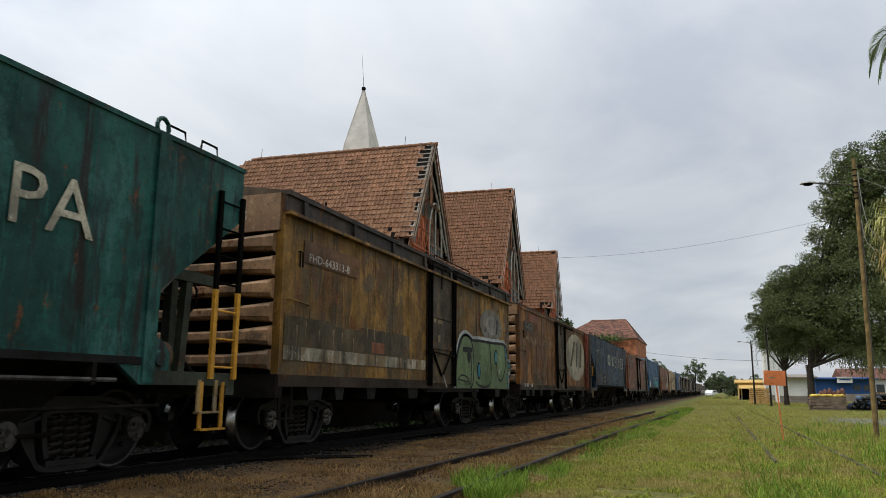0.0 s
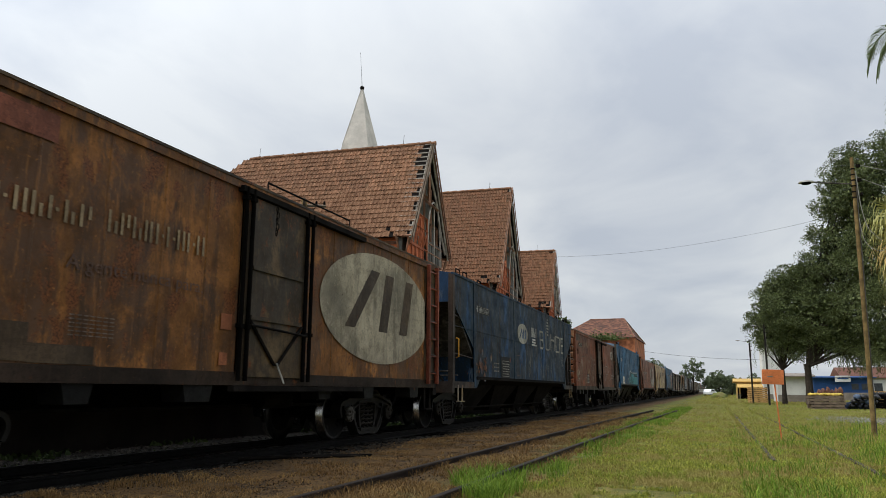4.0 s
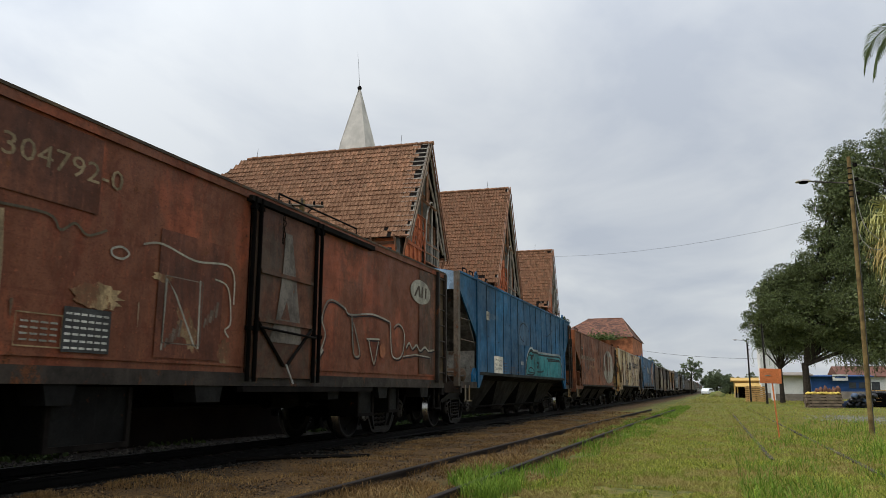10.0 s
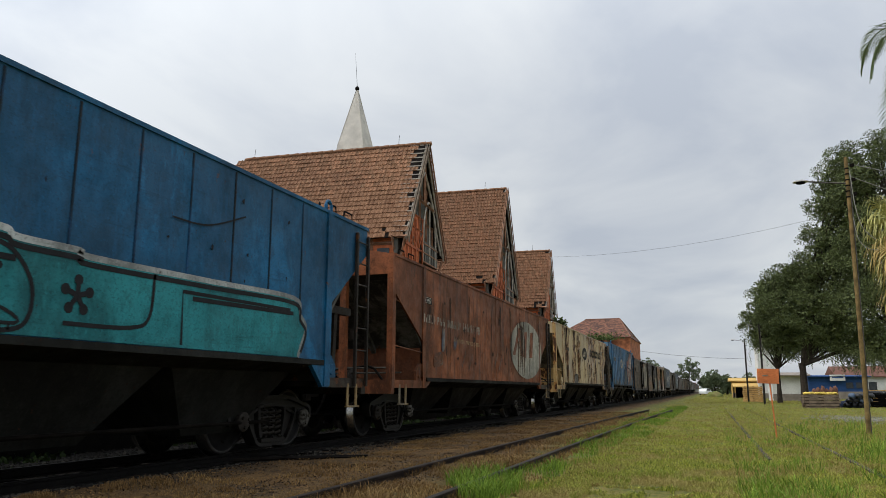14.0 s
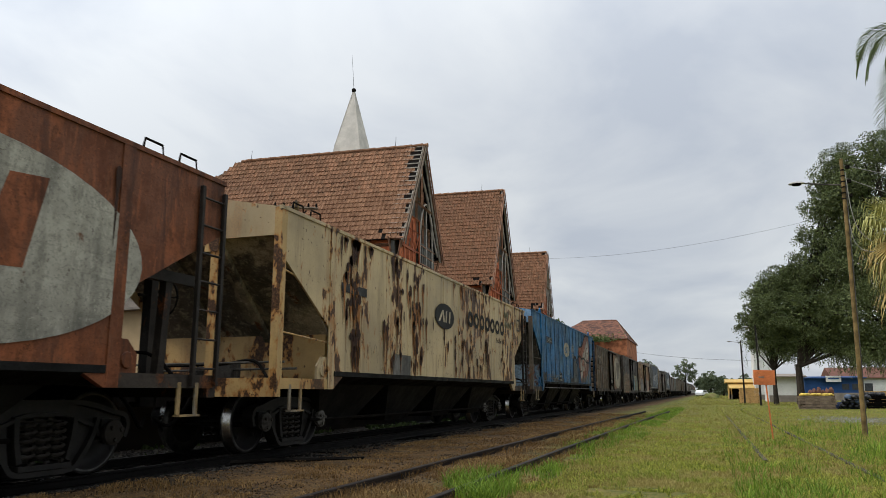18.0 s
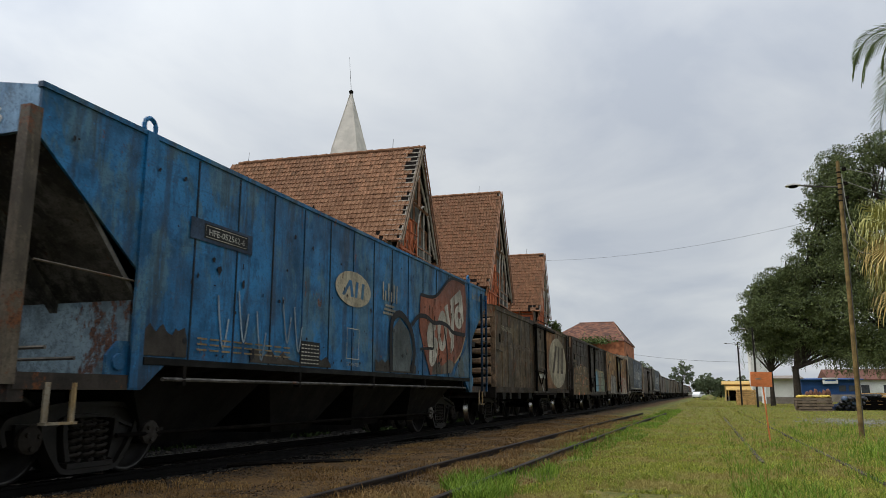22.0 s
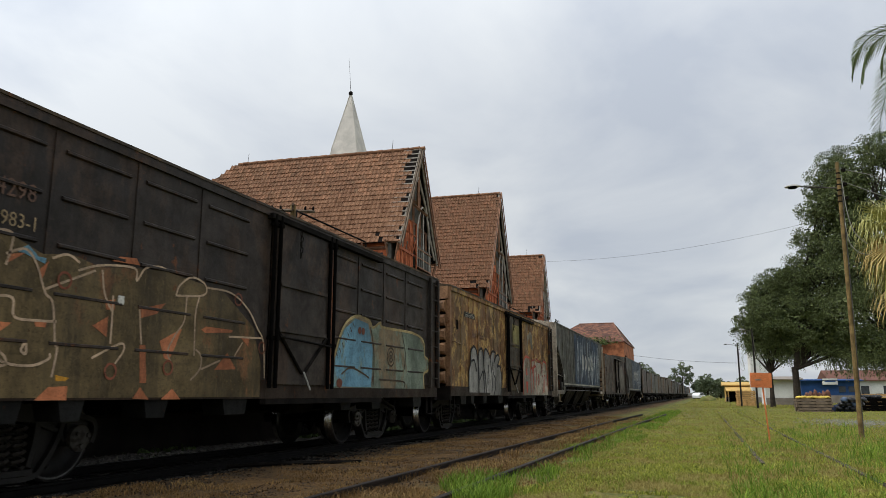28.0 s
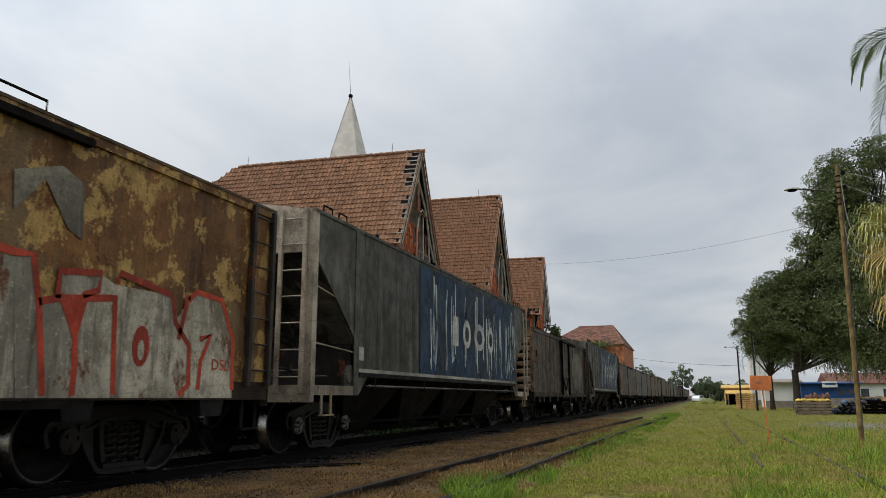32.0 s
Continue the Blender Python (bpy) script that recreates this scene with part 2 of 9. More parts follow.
def side_text(parent, text, y, z, size, material, x=1.506, squeeze=1.0, label="", name="lettering", tilt=0.0):
    v, f = lettering(text, size, squeeze)
    return part(name, ([(x, y + a, z + b + a * tilt) for a, b in v], [], f), material, parent, label or "stencilled writing")


def end_text(parent, text, x, z, size, material, y=-0.006):
    """Writing on the leading end, read from ahead of the wagon."""
    v, f = lettering(text, size)
    return part("lettering", ([(x + a, y, z + b) for a, b in v], [], f), material, parent, "stencilled writing")


def ellipse(cy, cz, ry, rz, n=36):
    return [(cy + ry * math.cos(2 * math.pi * k / n), cz + rz * math.sin(2 * math.pi * k / n)) for k in range(n)]

# ---- wagons ----
WHEEL_R = 0.43
WHEELSETS = []  # turned by motions()
WAGONS = []


def cap_material():
    """Axle caps, from greasy black to chalky grey, no two alike."""
    m = Mat("axle_cap_iron", 0.7)
    tone = m.mix(m.ramp(m.random, 0.35, 0.95), (0.024, 0.020, 0.016), (0.15, 0.142, 0.125))
    return m.done(m.mix(m.ramp(m.noise(14, 4), 0.42, 0.62), tone, (0.020, 0.016, 0.012)), m.noise(40, 3), 0.004, 0.4)


def bogie_meshes():
    """Meshes of a cast three-piece bogie about its middle at rail height: bolster, side frame, spring, axle cap and wheelset."""
    out = {}

    def keep(name, bm, *mats):
        me = bpy.data.meshes.new(name)
        bm.to_mesh(me), bm.free()
        for m in mats:
            me.materials.append(m)
        out[name] = me
        return me

    bm = box(BM(), -0.70, 0.70, -0.2, 0.2, 0.50, 0.70)
    box(bm, -0.22, 0.22, -0.22, 0.22, 0.70, 0.86)
    keep("bogie", bm, BOGIE_IRON)
    # one side frame, cast in one: thin webs between proud flanges, hooked over the axle boxes
    def bar(bm, pts, width, half):
        """A flat bar of a given width bent along (along, up) points."""
        P = [Vector((p[0], p[1])) for p in smooth_line(pts, k=4)]
        rows = []
        for i, p in enumerate(P):
            d = (P[min(i + 1, len(P) - 1)] - P[max(i - 1, 0)]).normalized()
            nrm = Vector((-d.y, d.x)) * width / 2
            rows.append([bm.verts.new((x, q.x, q.y)) for q in (p + nrm, p - nrm) for x in (-half, half)])
        for a, b in zip(rows, rows[1:]):
            for u, v in ((0, 1), (1, 3), (3, 2), (2, 0)):
                bm.faces.new((a[u], a[v], b[v], b[u]))
        bm.faces.new((rows[0][0], rows[0][2], rows[0][3], rows[0][1])), bm.faces.new((rows[-1][0], rows[-1][1], rows[-1][3], rows[-1][2]))

    bm = BM()
    for e in (-1, 1):
        hook = [(0.0, 0.74), (0.34, 0.74), (0.60, 0.70), (0.82, 0.64), (0.99, 0.60), (1.04, 0.50), (1.00, 0.38)]
        bar(bm, [(a * e, b) for a, b in hook], 0.05, 0.085)
        inner = [(0.0, 0.63), (0.26, 0.62), (0.44, 0.55), (0.60, 0.50), (0.66, 0.40)]
        bar(bm, [(a * e, b) for a, b in inner], 0.035, 0.07)
        bar(bm, [(a * e, b) for a, b in ((0.62, 0.58), (0.56, 0.40), (0.44, 0.22), (0.32, 0.11), (0.0, 0.10))], 0.05, 0.085)
        bar(bm, [(a * e, b) for a, b in ((0.34, 0.62), (0.32, 0.40), (0.27, 0.20))], 0.055, 0.075)
        web = [(0.24, 0.66), (0.62, 0.58), (0.60, 0.48), (0.46, 0.22), (0.34, 0.16), (0.38, 0.34), (0.40, 0.54), (0.24, 0.60)]
        prism(bm, [(a * e, b) for a, b in (web if e > 0 else web[::-1])], "x", -0.03, 0.03)
        web2 = [(0.0, 0.72), (0.34, 0.72), (0.82, 0.62), (0.98, 0.58), (0.98, 0.52), (0.66, 0.52), (0.30, 0.64), (0.0, 0.65)]
        prism(bm, [(a * e, b) for a, b in (web2 if e > 0 else web2[::-1])], "x", -0.035, 0.035)
        box(bm, -0.08, 0.08, 0.7875 * e - 0.12, 0.7875 * e + 0.12, 0.36, 0.57)
    box(bm, -0.10, 0.10, -0.30, 0.30, 0.13, 0.18)
    bmesh.ops.recalc_face_normals(bm, faces=bm.faces[:])
    keep("side_frame", bm, BOGIE_IRON)
    n = 40
    keep("spring", tube(BM(), [(0.072 * math.cos(i * 0.9), 0.078 * math.sin(i * 0.9), 0.19 + 0.40 * i / n) for i in range(n + 1)], 0.019, 5), plain("dusty_spring_steel", (0.026, 0.022, 0.018), 0.3, 8))
    keep("brake_beam", tube(BM(), [(0.62, 0, 0.40), (-0.62, 0, 0.40)], 0.035), IRON)
    bm = lathe(BM(), [(0.82, 0.10), (0.86, 0.13), (0.90, 0.13), (0.915, 0.10), (0.93, 0.05), (0.935, 0.02)], "x", 14)
    for k in range(3):
        a = k * 2 * math.pi / 3 + 0.4
        lathe(bm, [(0.90, 0.025), (0.945, 0.025)], "x", 6, (0, 0.075 * math.cos(a), 0.075 * math.sin(a)))
    keep("axle_cap", bm, cap_material())
    bm = BM()
    for s in (-1, 1):
        x = 0.53 * s
        lathe(bm, [(x - 0.075 * s, 0.30), (x - 0.075 * s, WHEEL_R + 0.028), (x - 0.05 * s, WHEEL_R + 0.028), (x - 0.035 * s, WHEEL_R), (x + 0.06 * s, WHEEL_R - 0.008), (x + 0.066 * s, WHEEL_R - 0.05),
                   (x + 0.03 * s, WHEEL_R - 0.065), (x - 0.01 * s, 0.24), (x + 0.045 * s, 0.13), (x + 0.06 * s, 0.09)], "x", 36)
        for k in range(4):
            a = k * math.pi / 2
            lathe(bm, [(0.49 * s, 0.03), (0.555 * s, 0.03)], "x", 6, (0, 0.27 * math.cos(a), 0.27 * math.sin(a)))
    lathe(bm, [(-0.80, 0.07), (0.80, 0.07)], "x", 10)
    me = keep("wheelset", bm, plain("dusty_wheel_iron", (0.0065, 0.0055, 0.0048), 0.5, 6, 0.6, gloss=0.2), STEEL, plain("worn_wheel_rim", (0.055, 0.052, 0.048), 0.4, 9, 0.38, 0.7, gloss=0.3))
    for p in me.polygons:
        c = p.center
        r = math.hypot(c.y, c.z)
        if r > WHEEL_R - 0.02 and abs(c.x) > 0.485:
            p.material_index = 1
        elif r > WHEEL_R - 0.055:
            p.material_index = 2
        p.use_smooth = True
    return out


BOGIE = bogie_meshes()


def add_bogie(wagon, y, turning=True):
    def piece(name, parent, m):
        o = new(name, BOGIE[name])
        o.parent, o.matrix_basis = parent, m
        return o

    b = piece("bogie", wagon, pose(0, y, 0))
    for s in (-1, 1):
        piece("side_frame", b, pose(0.76 * s, 0, 0))
        if turning:
            for k in (-0.17, 0.0, 0.17):
                piece("spring", b, pose(0.77 * s, k, 0))
    for e in (-1, 1):
        if turning:
            piece("axle_cap", b, pose(0, 0.7875 * e, WHEEL_R))
            piece("brake_beam", b, pose(0, 1.0 * e, 0))
        w = piece("wheelset", b, pose(0, 0.7875 * e, WHEEL_R))
        if turning:
            WHEELSETS.append((w, 0.7875 * e))
    return b


def coupler(wagon, y, way):
    bm = BM()
    box(bm, -0.09, 0.09, min(y, y + 0.42 * way), max(y, y + 0.42 * way), 0.72, 0.86)
    prism(bm, [(-0.16, y + 0.40 * way), (0.16, y + 0.40 * way), (0.18, y + 0.62 * way), (0.02, y + 0.66 * way), (-0.14, y + 0.58 * way)], "z", 0.66, 0.92)
    part("coupler", bm, IRON, wagon)
    bm = BM()
    tube(bm, smooth_line([(0.22, y, 0.80), (0.25, y + 0.16 * way, 0.62), (0.2, y + 0.38 * way, 0.42), (0.1, y + 0.56 * way, 0.52)], k=4), 0.024, 6)
    part("brake_hose", bm, BLACK, wagon)


def stirrup(wagon, y, x=1.44, low=0.48, wide=0.34, material=None, top=0.92):
    """A step of flat bar: two hangers, slightly splayed, and a tread."""
    bm = BM()
    for a in (y, y + wide - 0.055):
        box(bm, x - 0.008, x + 0.012, a, a + 0.055, low, top)
    box(bm, x - 0.03, x + 0.05, y, y + wide, low - 0.014, low + 0.008)
    part("stirrup_step", bm, material or IRON, wagon)


def hand_bar(wagon, pts, material=None, r=0.014, name="hand_bar", label=""):
    part(name, tube(BM(), pts, r, 6), material or IRON, wagon, label)


def ladder(wagon, x0, x1, y0, y1, z0, z1, rungs, material, rung_material=None, w=0.05):
    """Two flat stiles with round rungs; it lies along x (on an end) or y (on a side)."""
    for x, y in ((x0, y0), (x1, y1)):
        bm = box(BM(), x - w / 2, x + w / 2, y - w / 2, y + w / 2, z0, z1)
        bmesh.ops.bevel(bm, geom=bm.edges[:], offset=0.006, segments=1, affect="EDGES")
        part("ladder_stile", bm, material, wagon)
    for k in range(rungs):
        z = z0 + (z1 - z0) * (k + 0.6) / rungs
        part("ladder_rung", tube(BM(), [(x0, y0, z), (x1, y1, z)], 0.013, 6), rung_material or material, wagon)


def rib_mesh(y, way, z, h, deep, half=1.40, flat=0.75):
    """A pressed band across a wagon's end; the hollows between the bands close to points at both sides."""
    bm = BM()
    prof = [(0.0, -0.24), (0.8, -0.20), (1.0, -0.10), (1.0, 0.16), (0.8, 0.24), (0.0, 0.30)]
    rows = []
    for x in (-half, -flat, 0.0, flat, half):
        k = abs(x) == half
        rows.append([bm.verts.new((x, y + way * deep * d * (0.75 if k else 1.0), z + h * u * (1.7 if k else 1.0))) for d, u in prof])
    for a, b in zip(rows, rows[1:]):
        for i in range(len(prof) - 1):
            bm.faces.new((a[i], b[i], b[i + 1], a[i + 1]))
    for r in (rows[0][::-1], rows[-1]):
        bm.faces.new(r)
    bmesh.ops.recalc_face_normals(bm, faces=bm.faces[:])
    return bm


SILL_BROWN = painted("sooty_brown_sill_paint", (0.040, 0.026, 0.018), 0.35, 0.5, shift=29, gloss=0.1)


def boxcar(y0, length, top, paint, end_paint, label, doors=None, door_paint=None, seams=True, emboss=False, ribs=7, near=True, rail=True, corner_paint=None, handle_z=2.0, side_ladder=True, sill=0.88, fascia=0.0, sill_paint=None, cap=0.28):
    """A ribbed-end covered wagon with one sliding door a side. Its own y runs back from the leading end."""
    w = empty("boxcar", pose(TRACK_X, y0, 0), label, "boxcar", "wagons of the train")
    WAGONS.append((w, y0))
    d0, d1 = doors or (length * 0.5 - 0.8, length * 0.5 + 0.75)
    door_paint, H = door_paint or paint, 1.5
    low = 1.03
    for s in (1, -1):
        xo, xi = H * s, (H - 0.04) * s
        for a, b in ((0.0, d0 - 0.05), (d1 + 0.05, length)):
            bm = box(BM(), min(xo, xi), max(xo, xi), a, b, low, top)
            part("side_panel", bm, paint, w)
        bm = BM()
        prism(bm, [(0.0, sill), (length, sill), (length, low), (0.0, low)], "x", *sorted(((H + 0.012) * s, (H - 0.10) * s)))
        part("side_sill", bm, sill_paint or (SILL_BROWN if near else BLACK), w)
        bm = box(BM(), *sorted(((H + 0.03) * s, (H - 0.05) * s)), -0.01, length + 0.01, top - 0.09, top + 0.02)
        part("eave_rail", bm, paint, w)
        # sliding door
        dx0, dx1 = sorted(((H + 0.045) * s, (H - 0.03) * s))
        door = part("sliding_door", box(BM(), dx0, dx1, d0 + 0.02, d1 - 0.02, low - 0.05, top - 0.14), door_paint, w)
        if s > 0 and near:
            for z in (low + 0.62, low + 1.22):
                part("door_stiffener", box(BM(), H + 0.045, H + 0.075, d0 + 0.14, d1 - 0.14, z, z + 0.05), door_paint, door)
            for e, a in ((1, d0 + 0.12), (-1, d1 - 0.12)):
                bm = tube(BM(), [(H + 0.065, a, low + 0.62), (H + 0.065, (d0 + d1) / 2 - e * 0.03, low + 0.10)], 0.022, 5)
                part("door_brace", bm, IRON, door)
            for a in (d0, d1):
                for o in (-0.09, 0.05):
                    bm = tube(BM(), [(H + 0.075, a + o + 0.02, low - 0.1), (H + 0.075, a + o + 0.02, top - 0.06)], 0.026, 6)
                    for z in (low + 0.5, top - 0.22):
                        box(bm, H + 0.03, H + 0.105, a + o - 0.015, a + o + 0.055, z, z + 0.05)
                    part("door_post", bm, BLACK, w)
            part("lock_bar", tube(BM(), [(H + 0.10, d0 + 0.1, low + 0.55), (H + 0.10, d1 - 0.05, low + 0.50)], 0.016, 6), IRON, door)
            for k in range(5):
                c = Vector((H + 0.10, d0 + 0.55 + 0.02 * (k % 2), top - 0.20 - 0.075 * k))
                ring = [c + Vector((0.018 * math.cos(q * 0.785) if k % 2 else 0, 0 if k % 2 else 0.018 * math.cos(q * 0.785), 0.045 * math.sin(q * 0.785))) for q in range(9)]
                part("chain_link", tube(BM(), ring, 0.008, 4), IRON, door)
            part("latch", tube(BM(), [(H + 0.08, (d0 + d1) / 2, low + 0.12), (H + 0.12, (d0 + d1) / 2 + 0.12, low - 0.12)], 0.012, 5), WHITE, door)
        bm = box(BM(), *sorted((H * s, (H + 0.085) * s)), d0 - 0.15, min(length - 0.3, d1 + (d1 - d0) + 0.3), top - 0.13, top - 0.06)
        part("door_track", bm, IRON, w)
        bm = box(BM(), *sorted((H * s, (H + 0.085) * s)), d0 - 0.15, min(length - 0.3, d1 + (d1 - d0) + 0.3), sill - 0.07, sill - 0.005)
        part("door_track", bm, IRON, w)
        if s > 0 and near:
            if seams:
                for k in range(1, 16):
                    a = length * k / 16 + 0.05 * math.sin(k * 5 + y0)
                    if a < d0 - 0.2 or a > d1 + 0.2:
                        bm = prism(BM(), [(H, a - 0.022), (H + 0.009, a - 0.012), (H + 0.009, a + 0.012), (H, a + 0.022)], "z", low + 0.01, top - 0.1)
                        part("seam_strip", bm, paint, w)
            if emboss:
                for a in [0.35 + 1.02 * k for k in range(40)]:
                    b = a + 0.80
                    if (b < d0 - 0.1) or (a > d1 + 0.12 and b < length - 0.2):
                        for r in range(5):
                            z = low + 0.22 + r * 0.42
                            bm = prism(BM(), [(H, z), (H + 0.024, z + 0.012), (H + 0.024, z + 0.032), (H, z + 0.048)], "y", a, b)
                            part("pressed_bead", bm, paint, w)
                        part("seam_strip", box(BM(), H, H + 0.012, a - 0.13, a - 0.09, low, top - 0.1), paint, w)
            # fittings
            hand_bar(w, [(H, 0.12, handle_z), (H + 0.06, 0.15, handle_z), (H + 0.06, 0.62, handle_z - 0.03), (H, 0.66, handle_z - 0.03)], paint)
            hand_bar(w, [(H, 0.38, top - 0.72), (H + 0.03, 0.38, top - 0.72), (H + 0.03, 0.45, top - 0.73), (H + 0.03, 0.45, top - 0.92), (H + 0.03, 0.38, top - 0.93), (H + 0.03, 0.38, top - 0.72)], IRON, 0.012, "rope_loop")
            if side_ladder:
                ladder(w, H + 0.05, H + 0.05, length - 0.50, length - 0.06, low - 0.05, top - 0.02, 7, DIRTY, w=0.065)
            for a in (0.12, length - 0.45):
                stirrup(w, a)
            for a, b in ((0.75, 0.45), (1.55, 0.30), (2.6, 0.36), (length - 3.2, 0.4), (length - 1.3, 0.45), (d0 - 0.9, 0.5), (d1 + 0.5, 0.4)):
                bm = prism(BM(), [(a, sill + 0.01), (a + b, sill + 0.01), (a + b - 0.05, sill - 0.18), (a + 0.05, sill - 0.18)], "x", 1.2, 1.49)
                part("step_bracket", bm, UNDER, w)
        if fascia:
            # dark roof side with posts, over a ledge
            part("roof_ledge", box(BM(), *sorted((H * s, (H + 0.10) * s)), -0.02, length + 0.02, top - fascia - 0.045, top - fascia), paint, w)
            part("roof_side", box(BM(), *sorted((H * s, (H + 0.045) * s)), -0.03, length + 0.03, top - fascia, top - 0.03), BOX_BLACK, w)
            part("roof_gutter", box(BM(), *sorted((H * s, (H + 0.085) * s)), -0.04, length + 0.04, top - 0.03, top + 0.035), BOX_BLACK, w)
            for k in range(8):
                a = 0.4 + (length - 0.8) * k / 7
                part("roof_bracket", prism(BM(), [((H + 0.045) * s, top - fascia), ((H + 0.095) * s, top - fascia), ((H + 0.08) * s, top - 0.03), ((H + 0.045) * s, top - 0.03)], "y", a - 0.05, a + 0.05), BOX_BLACK, w)
    # ends
    for y, way in ((0.0, -1), (length, 1)):
        # wall coloured black so that the hollows between ribs look shaded
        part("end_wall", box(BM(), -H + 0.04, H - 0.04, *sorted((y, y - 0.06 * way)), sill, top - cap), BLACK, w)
        part("end_top_panel", box(BM(), -H + 0.04, H - 0.04, *sorted((y + 0.06 * way, y - 0.06 * way)), top - cap, top), end_paint, w)
        if near:
            n = ribs
            for k in range(n):
                h = (top - low - cap - 0.04) / n
                part("end_rib", rib_mesh(y, way, low + 0.02 + h * (k + 0.5), h * 0.98, 0.15), end_paint, w)
        for x in (-1, 1):
            bm = box(BM(), *sorted((x * (H + 0.012), x * (H - 0.10))), *sorted((y + 0.02 * way, y - 0.05 * way)), low, top)
            part("corner_post", bm, corner_paint or end_paint, w)
        bm = box(BM(), -H, H, *sorted((y + 0.05 * way, y - 0.12 * way)), 0.74, low)
        part("end_sill", bm, IRON, w)
        coupler(w, y, way)
    # roof: shallow pitched, in one sheet with an overhang
    bm = prism(BM(), [(-H - 0.04, top), (H + 0.04, top), (H + 0.04, top + 0.03), (0.5, top + 0.20), (0, top + 0.22), (-0.5, top + 0.20), (-H - 0.04, top + 0.03)], "y", -0.03, length + 0.03)
    part("roof", bm, BOX_DARK if near else paint, w)
    if near and rail:
        a = d1 - 0.9
        hand_bar(w, [(H - 0.05, a, top), (H - 0.05, a, top + 0.16), (H - 0.05, a + 2.3, top + 0.16), (H - 0.05, a + 2.3, top)], IRON, 0.013, "roof_rail")
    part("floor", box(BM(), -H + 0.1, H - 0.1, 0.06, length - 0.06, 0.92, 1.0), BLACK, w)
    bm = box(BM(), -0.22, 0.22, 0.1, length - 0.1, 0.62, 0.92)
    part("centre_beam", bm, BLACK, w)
    if near:
        bm = lathe(BM(), [(-0.35, 0.13), (0.35, 0.13)], "y", 12, (0.75, length / 2 + 1.2, 0.70))
        part("brake_cylinder", bm, IRON, w)
        part("brake_rod", tube(BM(), [(0.55, 2.2, 0.62), (0.55, length - 2.2, 0.60)], 0.02, 5), IRON, w)
    for y in (1.65, length - 1.65):
        add_bogie(w, y, near)
    return w


